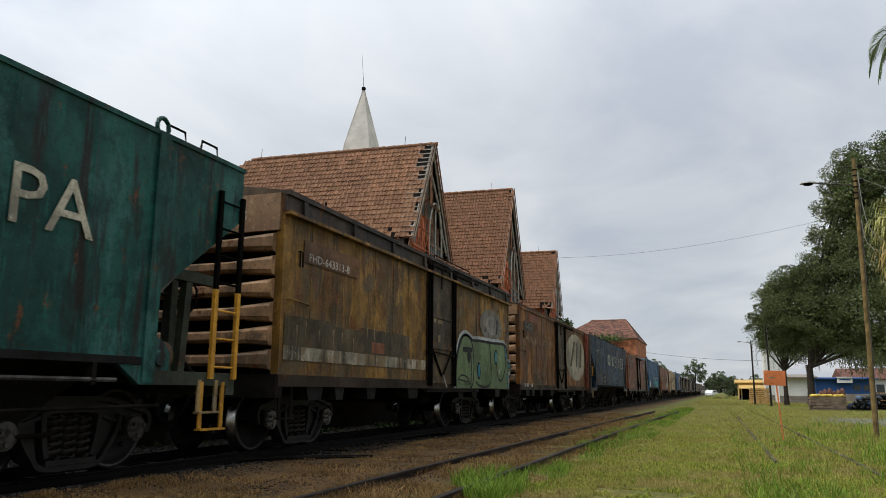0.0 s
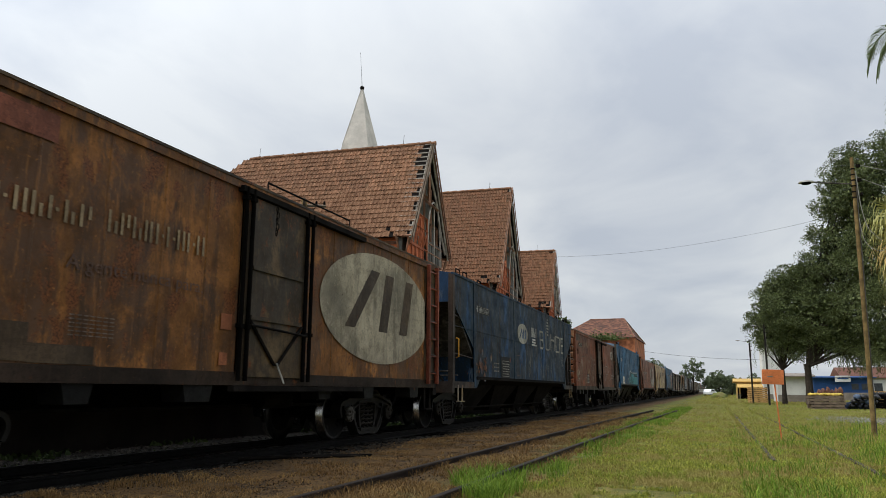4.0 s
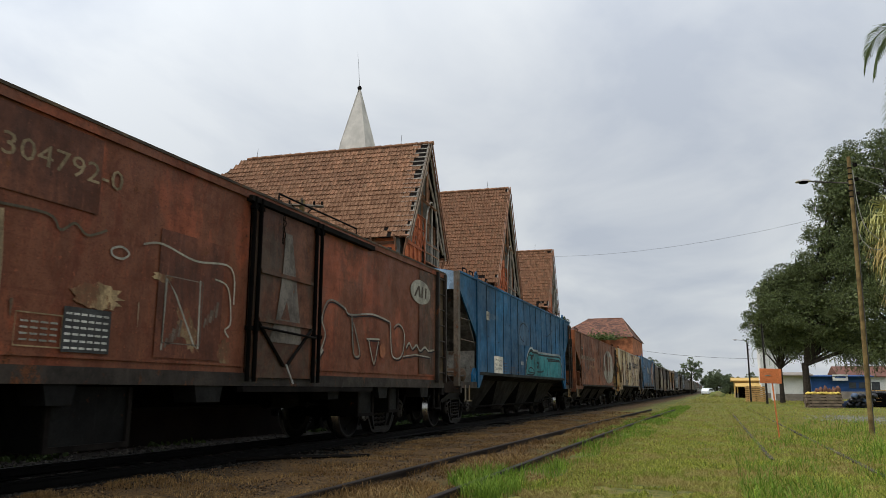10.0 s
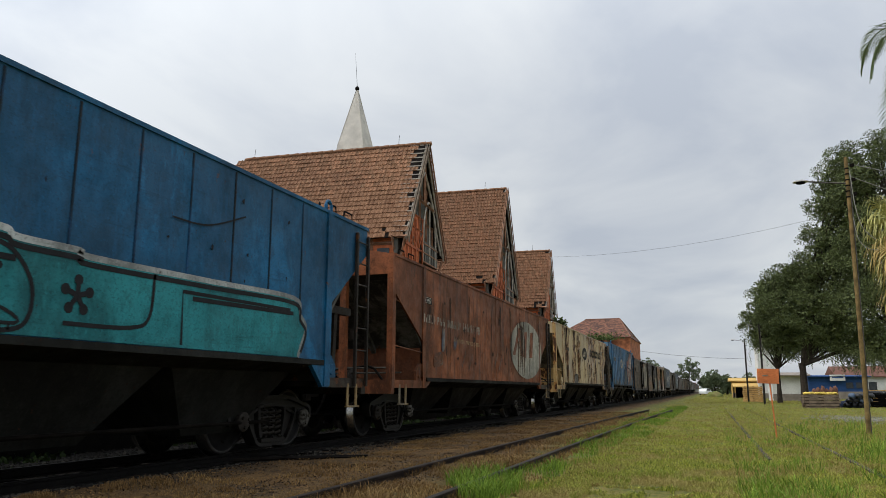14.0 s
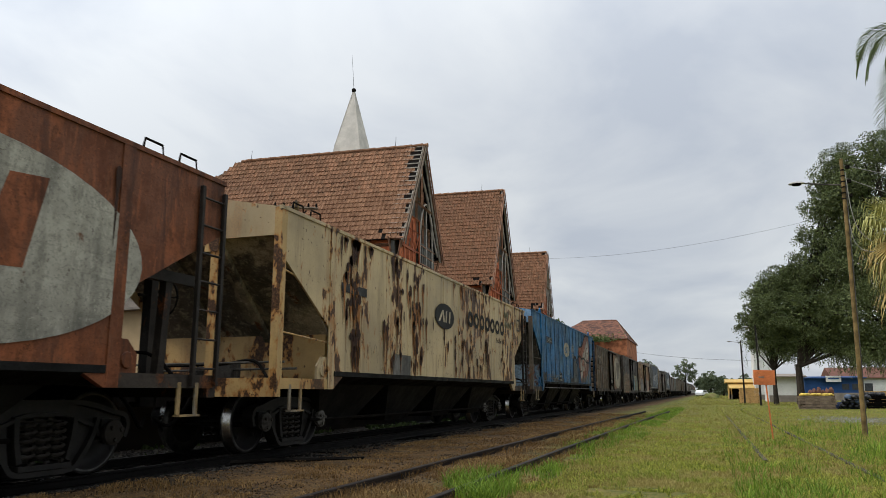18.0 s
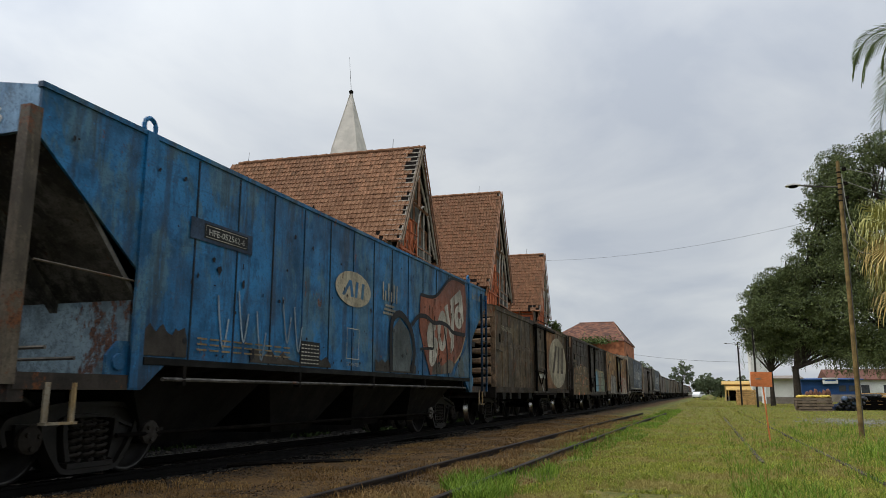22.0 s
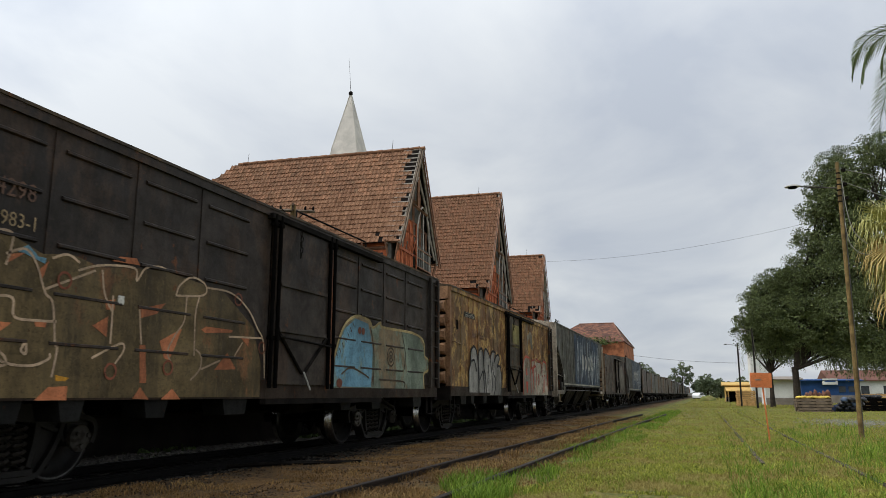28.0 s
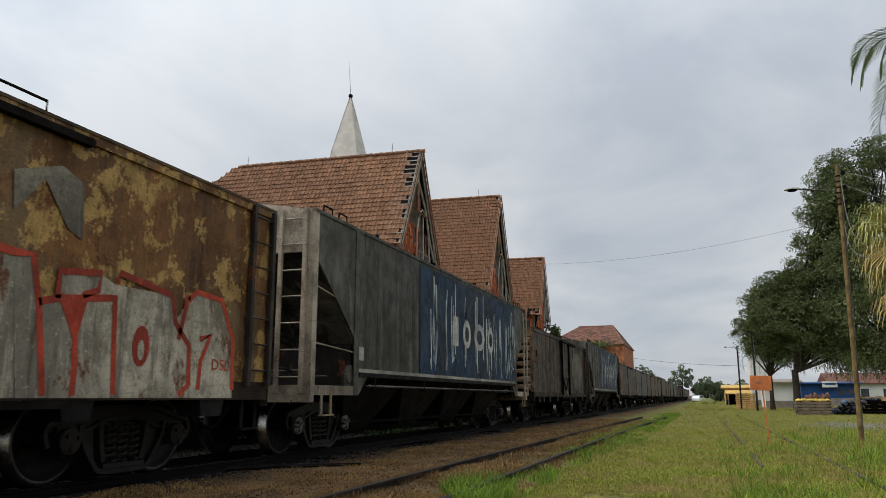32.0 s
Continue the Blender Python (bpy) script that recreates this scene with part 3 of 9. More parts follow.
def hopper(y0, length, top, paint, label, end_paint=None, post_paint=None, bay=1.5, low=1.10, frame_posts=True, panel=0.86, seams=True, chutes=4, near=True,
           front_ladder=None, rear_ladder=True, sill=0.92, end_low=1.75, hoops=True, post_y=0.06, eyes=True, ladder_paint=None, kick=True, bulk_paint=None, frame_paint=None, seam_paint=None, rear_frame=None, tank=False, slope_paint=None, end_posts=(), step_paint=None, stiffener=True, pipe=False, slope_post=0.0, fascia=0.62, under=None, cut=0.62, rods=((2.45, 2.25), (1.62, 1.55))):
    """A covered hopper wagon: upright side sheets, open ends under sloping sheets, chutes below."""
    w = empty("hopper_wagon", pose(TRACK_X, y0, 0), label, "hopper wagon", "wagons of the train")
    WAGONS.append((w, y0))
    end_paint, post_paint, frame_paint, H = end_paint or paint, post_paint or paint, frame_paint or DIRTY, 1.5
    rear_frame, sill_paint = rear_frame or frame_paint, DIRTY if frame_paint.name.startswith("scuffed") else frame_paint
    a, b = bay, length - bay
    for s in (1, -1):
        xs = sorted((H * s, (H - 0.03) * s))
        # side sheet with its cut-back ends
        poly = [(a, low), (b, low), (b + 0.02, end_low), (length, top - cut), (length, top), (0.0, top), (0.0, top - cut), (a - 0.02, end_low)]
        part("side_sheet", prism(BM(), poly, "x", *xs), paint, w)
        if s < 0 and not near:
            continue
        for y in (a, b):
            bm = box(BM(), *sorted((H * s, (H + (0.03 if eyes else 0.016)) * s)), y - 0.08, y + 0.08, sill - 0.02, top)
            part("main_post", bm, post_paint, w)
            if near and eyes:
                bm = tube(BM(), [(1.47 * s, y + 0.085 * math.cos(q * 0.4189), top + 0.075 + 0.10 * math.sin(q * 0.4189)) for q in range(16)], 0.025, 6)
                part("lifting_eye", bm, post_paint, w)
        part("top_rail", box(BM(), *sorted(((H + 0.018) * s, (H - 0.04) * s)), -0.02, length + 0.02, top - 0.03, top + 0.02), post_paint, w)
        # sloping bottom sill under the side sheet
        if kick:
            bm = prism(BM(), [(H * s, low + 0.02), ((H + 0.03) * s, low + 0.02), ((H + 0.03) * s, low - 0.05), ((H - 0.35) * s, low - 0.16), ((H - 0.35) * s, low - 0.10)][::s], "y", a + 0.1, b - 0.1)
            part("side_sill", bm, under or UNDER, w)
        part("end_side_sill", box(BM(), *sorted(((H + 0.01) * s, (H - 0.12) * s)), 0.0, a + 0.1, sill - 0.04, sill + 0.10), sill_paint, w)
        part("end_side_sill", box(BM(), *sorted(((H + 0.01) * s, (H - 0.12) * s)), b - 0.1, length, sill - 0.04, sill + 0.10), rear_frame, w)
        if near:
            for e, y in ((1, a), (-1, b)):
                bm = prism(BM(), [(y - 0.34 * e, sill + 0.10), (y - 0.06 * e, sill + 0.10), (y - 0.06 * e, sill + 0.42), (y - 0.20 * e, sill + 0.42), (y - 0.34 * e, sill + 0.28)][::e], "x", *sorted(((H - 0.02) * s, (H - 0.06) * s)))
                lathe(bm, [((H - 0.015) * s, 0.085), ((H - 0.0) * s, 0.075)], "x", 12, (0, y - 0.2 * e, sill + 0.22))
                part("jacking_lug", bm, post_paint, w)
            if frame_posts:
                for y in (post_y,):
                    bm = BM()
                    prism(bm, [((H - 0.10) * s, y - 0.075), ((H + 0.012) * s, y - 0.075), ((H + 0.012) * s, y + 0.06), ((H - 0.10) * s, y + 0.06)][::s], "z", sill, top - slope_post)
                    part("corner_post", bm, frame_paint, w)
        if near and s > 0 and seams:
            n = int((b - a) / panel)
            for k in range(1, n):
                y = a + (b - a) * k / n
                k2 = 0.5 if seam_paint else 1.0
                bm = prism(BM(), [(H, y - 0.03 * k2), (H + 0.012, y - 0.008), (H + 0.012, y + 0.008), (H, y + 0.03 * k2)], "z", low + 0.02, top - 0.05)
                part("panel_seam", bm, seam_paint or paint, w)
        if near and s > 0:
            for e, y in ((1, 0.0), (-1, length)):
                for z, z2 in rods if e > 0 else ():
                    hand_bar(w, [(H - 0.02, 0.10, z), (H - 0.02, a - 0.05, z2)], frame_paint, 0.012, "cross_rod")
                stirrup(w, y + (0.32 if e > 0 else -0.62), 1.5, 0.60, 0.34, step_paint or STEP_PAINT, sill + 0.02)
                # gusset where the side sheet steps down to the end sill
                gus = [(y + (a - 0.08) * e, sill - 0.04), (y + (a + 0.10) * e, sill - 0.04), (y + (a + 0.52) * e, low + 0.03), (y + (a - 0.08) * e, low + 0.03)]
                part("corner_gusset", prism(BM(), gus if e > 0 else gus[::-1], "x", H - 0.05, H + 0.014), post_paint, w)
            # rear strut and channel behind the slope sheet's foot
            part("rear_channel", box(BM(), H - 0.36, H - 0.26, b + 0.25, length - 0.02, 2.02, 2.14), rear_frame, w)
            part("rear_strut", prism(BM(), [(length - 0.62, sill), (length - 0.52, sill), (length - 0.46, 2.05), (length - 0.56, 2.05)], "x", H - 0.36, H - 0.27), rear_frame, w)
            if pipe:
                part("air_pipe", tube(BM(), [(H + 0.01, a + 0.4, low - 0.19), (H + 0.01, b - 0.4, low - 0.20)], 0.022, 6), SLOPE, w)
                for k in range(5):
                    q = a + 0.7 + (b - a - 1.4) * k / 4
                    part("pipe_bracket", box(BM(), H - 0.06, H + 0.03, q, q + 0.05, low - 0.25, low - 0.05), IRON, w)
    for y, e in ((0.0, 1), (length, -1)):
        # sloping end sheet, end fascia, platform
        ins = y + (a + 0.55) * e
        bm = BM()
        v = [bm.verts.new(p) for p in ((-H + 0.04, y + 0.10 * e, top - fascia + 0.02), (H - 0.04, y + 0.10 * e, top - fascia + 0.02), (H - 0.04, ins, 1.15), (-H + 0.04, ins, 1.15))]
        v2 = [bm.verts.new(q.co + Vector((0, 0.04 * e, 0.03))) for q in v]
        bm.faces.new(v), bm.faces.new(v2[::-1])
        for i in range(4):
            bm.faces.new((v[i], v[(i + 1) % 4], v2[(i + 1) % 4], v2[i]))
        part("slope_sheet", bm, slope_paint or SLOPE, w)
        if near and e > 0:
            run = Vector((0, ins - y - 0.10, 1.15 - top + fascia))
            out = Vector((0, -run.z, run.y)).normalized() * -0.07
            for x in ((-0.45, 0.45) if stiffener else ()):
                p0, p1 = Vector((x, y + 0.10, top - fascia)) + run * 0.06, Vector((x, y + 0.10, top - fascia)) + run * 0.80
                st = BM()
                q = [st.verts.new(v_) for v_ in (p0 - Vector((0.05, 0, 0)), p0 + Vector((0.05, 0, 0)), p1 + Vector((0.05, 0, 0)), p1 - Vector((0.05, 0, 0)))]
                q2 = [st.verts.new(v_.co + out) for v_ in q]
                st.faces.new(q), st.faces.new(q2[::-1])
                for i in range(4):
                    st.faces.new((q[i], q[(i + 1) % 4], q2[(i + 1) % 4], q2[i]))
                bmesh.ops.recalc_face_normals(st, faces=st.faces[:])
                part("slope_stiffener", st, slope_paint or SLOPE, w)
        bm = prism(BM(), [(-H + 0.03, top - fascia), (H - 0.03, top - fascia), (H - 0.03, top), (0.6, top + 0.16), (-0.6, top + 0.16), (-H + 0.03, top)], "y", *sorted((y, y + 0.05 * e)))
        part("end_fascia", bm, end_paint, w)
        part("end_platform", box(BM(), -H + 0.1, H - 0.1, *sorted((y, y + (a + 0.1) * e)), sill - 0.02, sill + 0.05), IRON, w)
        part("end_sill", box(BM(), -H, H, *sorted((y - 0.03 * e, y + 0.12 * e)), sill - 0.14, sill + 0.10), sill_paint if e > 0 else rear_frame, w)
        part("bulkhead", box(BM(), -H + 0.08, H - 0.08, *sorted((y + (a - 0.02) * e, y + (a + 0.05) * e)), sill, 1.75), (bulk_paint or end_paint) if e > 0 else rear_frame, w)
        if near:
            for x in end_posts if e > 0 else (-0.55, 0.55):
                bm = box(BM(), x - 0.06, x + 0.06, *sorted((y - 0.05 * e, y + 0.06 * e)), sill, top - (0.06 if e > 0 and fascia < 0.5 else 0.55 if e > 0 else 0.3))
                post = part("end_strut", bm, frame_paint if e > 0 else rear_frame, w)
                if e > 0:
                    part("gusset_plate", prism(BM(), [(x - 0.16, top - fascia - 0.18), (x + 0.06, top - fascia - 0.18), (x + 0.06, top - fascia + 0.15), (x - 0.16, top - fascia + 0.06)], "y", y - 0.062, y - 0.052), frame_paint, post)
            if tank:
                bm = lathe(BM(), [(-0.47, 0.06), (-0.45, 0.12), (-0.42, 0.15), (0.42, 0.15), (0.45, 0.12), (0.47, 0.06)], "x", 16, (0.85, y + 0.9 * e, sill + 0.26))
                part("air_tank", bm, TANK, w)
            if e > 0:
                for z, q in ((sill + 0.30, 0.42), (sill + 0.22, 0.75)):
                    part("cross_pipe", tube(BM(), [(-1.3, y + q, z), (1.36, y + q, z + 0.02)], 0.018, 6), STEEL_GREY, w)
                part("brake_valve", box(BM(), 0.1, 0.34, y + 0.70, y + 0.92, sill + 0.05, sill + 0.34), SLOPE, w)
                part("brake_valve", lathe(BM(), [(sill + 0.05, 0.10), (sill + 0.22, 0.11), (sill + 0.28, 0.05)], "z", 12, (-0.25, y + 0.8, 0)), SLOPE, w)
            part("brake_pipe", tube(BM(), smooth_line([(1.2, y + 0.3 * e, sill + 0.08), (0.9, y + 0.4 * e, sill + 0.34), (0.3, y + 0.5 * e, sill + 0.30), (-0.8, y + 0.5 * e, sill + 0.28)], k=4), 0.022, 6), IRON, w)
        coupler(w, y, -e)
    # roof and its running rails
    bm = prism(BM(), [(-H, top), (H, top), (0.6, top + 0.17), (-0.6, top + 0.17)], "y", 0.02, length - 0.02)
    part("roof", bm, paint, w)
    if near and hoops:
        for y in (0.5, 1.0, length - 1.15, length - 0.6):
            hand_bar(w, [(H - 0.06, y - 0.16, top), (H - 0.06, y - 0.13, top + 0.15), (H - 0.06, y + 0.13, top + 0.15), (H - 0.06, y + 0.16, top)], IRON, 0.014, "roof_handle")
    # chutes
    n = chutes
    span = (b - a - 0.6) / n
    for k in range(n):
        y = a + 0.3 + span * k
        bm = BM()
        lowz, m = 0.30, span * 0.30
        p = [(-H + 0.32, y, low - 0.08), (H - 0.32, y, low - 0.08), (H - 0.32, y + span, low - 0.08), (-H + 0.32, y + span, low - 0.08)]
        q = [(-0.75, y + m, lowz), (0.75, y + m, lowz), (0.75, y + span - m, lowz), (-0.75, y + span - m, lowz)]
        vp, vq = [bm.verts.new(c) for c in p], [bm.verts.new(c) for c in q]
        bm.faces.new(vp[::-1]), bm.faces.new(vq)
        for i in range(4):
            bm.faces.new((vp[i], vp[(i + 1) % 4], vq[(i + 1) % 4], vq[i]))
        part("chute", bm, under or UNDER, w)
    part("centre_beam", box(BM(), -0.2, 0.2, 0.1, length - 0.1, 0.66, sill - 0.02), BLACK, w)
    if near:
        part("gate_shaft", tube(BM(), [(0.9, a + 0.5, 0.42), (0.9, b - 0.5, 0.42)], 0.025, 6), IRON, w)
        if rear_ladder:
            ladder(w, H + 0.035, H + 0.035, length - 0.43, length - 0.03, sill - 0.02, top - 0.14, 7, ladder_paint or frame_paint, w=0.05)
        if front_ladder:
            ladder(w, H - 0.12, H - 0.52, -0.05, -0.05, sill - 0.02, top + 0.02, 7, front_ladder, w=0.06)
        bm = BM()
        n = 18
        ring = [(0.55 + 0.24 * math.cos(2 * math.pi * k / n), length + 0.18, 1.95 + 0.24 * math.sin(2 * math.pi * k / n)) for k in range(n + 1)]
        tube(bm, ring, 0.014, 5)
        for k in range(0, n, 3):
            tube(bm, [(0.55, length + 0.18, 1.95), ring[k]], 0.009, 4)
        tube(bm, [(0.55, length - 0.2, 1.95), (0.55, length + 0.19, 1.95)], 0.02, 6)
        part("brake_wheel", bm, IRON, w)
    for y in (1.58, length - 1.58):
        add_bogie(w, y, near)
    return w


OCHRE = painted("ochre_wagon_paint", (0.40, 0.205, 0.040), 0.5, 0.8, (0.085, 0.062, 0.035), 0.6, 0.65, shift=1)
ORANGE_BROWN = painted("orange_brown_wagon_paint", (0.36, 0.145, 0.032), 0.6, 0.75, (0.085, 0.045, 0.025), 0.70, 0.5, shift=21)
RED_BROWN = painted("red_brown_wagon_paint", (0.30, 0.080, 0.034), 0.3, 0.5, (0.205, 0.074, 0.036), 0.75, 0.3, shift=33)
DOOR_RED = painted("dull_brown_red_door_paint", (0.16, 0.062, 0.032), 0.35, 0.6, (0.09, 0.06, 0.04), 0.6, 0.4, shift=37)
BOX_DARK = painted("sooty_brown_wagon_paint", (0.125, 0.082, 0.040), 0.45, 0.7, (0.040, 0.031, 0.022), 0.55, 0.45, shift=45)
BOX_BLACK = painted("blackened_wagon_paint", (0.048, 0.036, 0.029), 0.25, 0.6, (0.070, 0.042, 0.027), 0.45, 0.5, shift=52)
BOX_PEEL = painted("peeling_brown_and_yellow_wagon_paint", (0.27, 0.120, 0.034), 0.5, 0.6, (0.20, 0.13, 0.06), 0.55, 0.45, shift=60, flake=(0.58, 0.36, 0.115), flake_at=0.525)
END_TAN = painted("dusty_tan_end_paint", (0.54, 0.315, 0.165), 0.35, 0.6, (0.16, 0.11, 0.07), 0.3, shift=70)
END_RED = painted("dusty_red_end_paint", (0.46, 0.15, 0.065), 0.3, 0.5, (0.38, 0.20, 0.10), 0.6, shift=74)
END_DARK = painted("dusty_dark_end_paint", (0.31, 0.20, 0.12), 0.4, 0.65, (0.10, 0.075, 0.055), 0.35, shift=77)
GREEN = painted("dark_green_wagon_paint", (0.011, 0.102, 0.080), 0.26, 0.85, (0.035, 0.135, 0.120), 0.35, 0.9, shift=81)
NAVY = painted("sooty_blue_wagon_paint", (0.009, 0.064, 0.160), 0.18, 0.85, (0.010, 0.020, 0.022), 0.85, 1.0, shift=87)
BLUE = painted("mid_blue_wagon_paint", (0.004, 0.126, 0.275), 0.1, 0.3, (0.006, 0.095, 0.205), 0.5, 0.4, 0.45, shift=93, gloss=0.3)
LIGHT_BLUE = painted("light_blue_fascia_paint", (0.42, 0.60, 0.78), 0.1, 0.3, shift=95)
RUSTY = painted("rust_brown_wagon_paint", (0.31, 0.098, 0.036), 0.3, 0.5, (0.20, 0.074, 0.034), 0.5, 0.85, shift=99)


def rusted_cream(name, cream, shift):
    """Cream paint eaten by rust: brown-black blots with orange rims and long runs, gathered in upright bands."""
    m = Mat(name, 0.6)
    big, fine = m.noise(0.7, 6, rough=0.6, shift=shift), m.noise(40, 5, rough=0.75, shift=shift)
    col = m.mix(m.ramp(big, 0.35, 0.65), shade(cream, 0.72), shade(cream, 1.12))
    col = m.mix(m.times(m.ramp(m.noise(3.0, 8, (0.5, 1.6, 0.15), 0.66, 0.2, shift + 4), 0.50, 0.66), 0.55), col, (0.20, 0.15, 0.085))
    bands = m.ramp(m.noise(1.15, 3, (0.3, 1, 0.10), 0.5, 0.1, shift + 8), 0.38, 0.55)
    blot = m.times(m.times(m.noise(4.2, 5, (1, 1.35, 0.62), 0.58, 0.15, shift + 2), 0.86), m.times(bands, 0.15), "ADD")
    runs = m.times(m.ramp(m.noise(2.6, 6, (1, 3.4, 0.22), 0.62, 0.1, shift + 6), 0.53, 0.66), bands)
    col = m.mix(m.times(runs, 0.8), col, m.mix(m.ramp(fine, 0.4, 0.6), (0.30, 0.125, 0.030), (0.16, 0.065, 0.020)))
    col = m.mix(m.times(m.ramp(blot, 0.535, 0.60), 0.85), col, (0.33, 0.135, 0.030))
    col = m.mix(m.times(m.ramp(blot, 0.590, 0.612), 0.95), col, m.mix(m.ramp(fine, 0.42, 0.6), (0.020, 0.010, 0.007), (0.075, 0.030, 0.012)))
    specks = m.ramp(m.noise(15, 4, (1, 1.1, 0.8), 0.55, shift=shift + 3), 0.66, 0.69)
    col = m.mix(m.times(specks, 0.85), col, (0.055, 0.024, 0.010))
    col = m.mix(m.times(m.ramp(fine, 0.52, 0.66), 0.4), col, shade(cream, 0.5))
    return m.done(col, m.times(m.times(blot, 0.6), m.times(fine, 0.4), "ADD"), 0.008, 0.5, m.ramp(big, -0.2, 1.3))


PALE = rusted_cream("cream_wagon_paint_with_rust", (0.45, 0.345, 0.195), 105)
PALE_FRAME = rusted_cream("stained_yellow_frame_paint", (0.46, 0.30, 0.12), 109)
SKY_BLUE = painted("faded_blue_wagon_paint", (0.010, 0.150, 0.345), 0.24, 0.6, (0.07, 0.17, 0.24), 0.5, 0.7, 0.45, shift=111, gloss=0.3)
GREY = painted("grey_wagon_paint", (0.135, 0.130, 0.108), 0.25, 0.75, (0.080, 0.072, 0.056), 0.6, 0.7, shift=119)
GREY_TAN = painted("dusty_grey_tan_frame_paint", (0.44, 0.365, 0.275), 0.3, 0.6, shift=121)
RUMO_BLUE = painted("dark_blue_streaked_paint", (0.007, 0.042, 0.10), 0.08, 0.7, (0.018, 0.035, 0.06), 0.5, 1.0, shift=123)
FAR_BROWN = painted("distant_brown_wagon_paint", (0.105, 0.078, 0.060), 0.45, 0.7, shift=131)

C1 = hopper(-6.7, 14.0, 3.42, GREEN, "dark green hopper wagon with big pale letters, on rails", bay=1.40, low=1.12, post_paint=GREEN, rear_ladder=False, frame_paint=painted("olive_frame_paint", (0.055, 0.062, 0.04), 0.3, 0.6, shift=83), post_y=0.73, tank=True, pipe=True)
C2 = boxcar(8.24, 11.26, 3.39, OCHRE, END_TAN, "grimy ochre boxcar with ribbed ends and green spray paint", (5.2, 6.6), BOX_DARK, ribs=6, corner_paint=OCHRE, side_ladder=False, fascia=0.24, cap=0.5)
C3 = boxcar(20.72, 11.65, 3.28, ORANGE_BROWN, END_TAN, "rusty orange-brown boxcar with a pale oval", (5.06, 6.5), BOX_DARK, ribs=7, corner_paint=ORANGE_BROWN)
C5 = hopper(33.44, 14.13, 3.33, NAVY, "sooty blue hopper wagon with white marks, on rails", bay=1.55, low=1.13, end_paint=painted("worn_navy_fascia_paint", (0.022, 0.085, 0.20), 0.2, 0.5, (0.10, 0.13, 0.17), 0.42, 0.5, shift=89), bulk_paint=NAVY, post_paint=NAVY, seams=True, panel=3.6, eyes=False, frame_paint=BOX_BLACK, end_posts=(-0.55, 0.55), stiffener=False, rear_ladder=False, under=IRON)
C6 = boxcar(48.51, 12.43, 3.22, RED_BROWN, END_RED, "faded red-brown boxcar with ribbed ends and scrawls", (5.44, 6.98), DOOR_RED, seams=False, ribs=7, corner_paint=RED_BROWN, sill_paint=DIRTY)
C7 = hopper(62.03, 13.65, 3.45, BLUE, "bright blue hopper wagon with teal spray paint", bay=1.30, low=1.24, end_paint=LIGHT_BLUE, post_paint=BLUE, panel=0.75, bulk_paint=painted("weathered_pale_bulkhead_paint", (0.40, 0.37, 0.31), 0.5, 0.7, (0.06, 0.14, 0.22), 0.25, 0.5, shift=97), seam_paint=NAVY, fascia=0.38, cut=0.43, end_low=2.02, post_y=-0.09, rods=((2.42, 2.41), (1.95, 1.93)), tank=True, under=painted("dusty_black_chute_paint", (0.030, 0.031, 0.028), 0.08, 0.4, shift=16, gloss=0.06), frame_paint=painted("scuffed_grey_post_paint", (0.17, 0.135, 0.10), 0.5, 0.6, (0.10, 0.16, 0.21), 0.3, 0.5, shift=91), rear_frame=DIRTY, ladder_paint=DIRTY)
C8 = hopper(76.77, 13.58, 3.24, RUSTY, "rust-brown hopper wagon with a pale oval", bay=1.55, low=1.06, panel=3.7, eyes=False, frame_paint=RUSTY, ladder_paint=DIRTY, rear_frame=DIRTY, end_posts=(-0.55, 0.55), fascia=0.36)
C9 = hopper(91.63, 14.07, 3.275, PALE, "cream hopper wagon with heavy rust blotches", bay=1.46, low=1.12, panel=0.95, eyes=False, frame_paint=PALE_FRAME, bulk_paint=PALE_FRAME, ladder_paint=DIRTY, hoops=True, rear_frame=DIRTY, end_posts=(-0.55, 0.5), fascia=0.38, slope_paint=painted("sooty_cream_slope_paint", (0.62, 0.52, 0.37), 0.3, 0.7, (0.06, 0.055, 0.05), 0.72, 0.5, shift=27))
C10 = hopper(106.84, 13.80, 3.46, SKY_BLUE, "faded blue hopper wagon with red and black spray paint", bay=1.35, low=1.18, panel=0.76, bulk_paint=painted("pale_blue_rusty_bulkhead_paint", (0.26, 0.36, 0.42), 0.5, 0.7, (0.10, 0.18, 0.26), 0.5, 0.6, shift=113), seam_paint=NAVY, hoops=False, pipe=True, slope_post=0.22, fascia=0.40, cut=0.45, end_low=2.02, post_y=-0.04, rods=((1.95, 1.93),), frame_paint=painted("scuffed_brown_post_paint", (0.15, 0.12, 0.085), 0.5, 0.6, shift=92), rear_frame=DIRTY, ladder_paint=NAVY, end_paint=painted("pale_blue_fascia_paint", (0.20, 0.34, 0.50), 0.15, 0.4, (0.10, 0.22, 0.38), 0.4, shift=114))
C11 = boxcar(121.59, 11.42, 3.16, BOX_DARK, END_DARK, "sooty dark brown boxcar with a pale oval", ribs=7)
C12 = boxcar(134.10, 11.17, 3.22, BOX_BLACK, END_TAN, "blackened boxcar with pressed beads and orange spray paint", ribs=7, seams=False, emboss=True, corner_paint=BOX_BLACK, sill=0.80, cap=0.44)
C13 = boxcar(146.18, 11.52, 3.22, BOX_PEEL, painted("dusty_brown_end_paint", (0.36, 0.195, 0.10), 0.4, 0.7, (0.12, 0.09, 0.06), 0.45, shift=79), "peeling ochre and rust boxcar with silver spray paint", door_paint=BOX_DARK, ribs=6, sill=0.82)
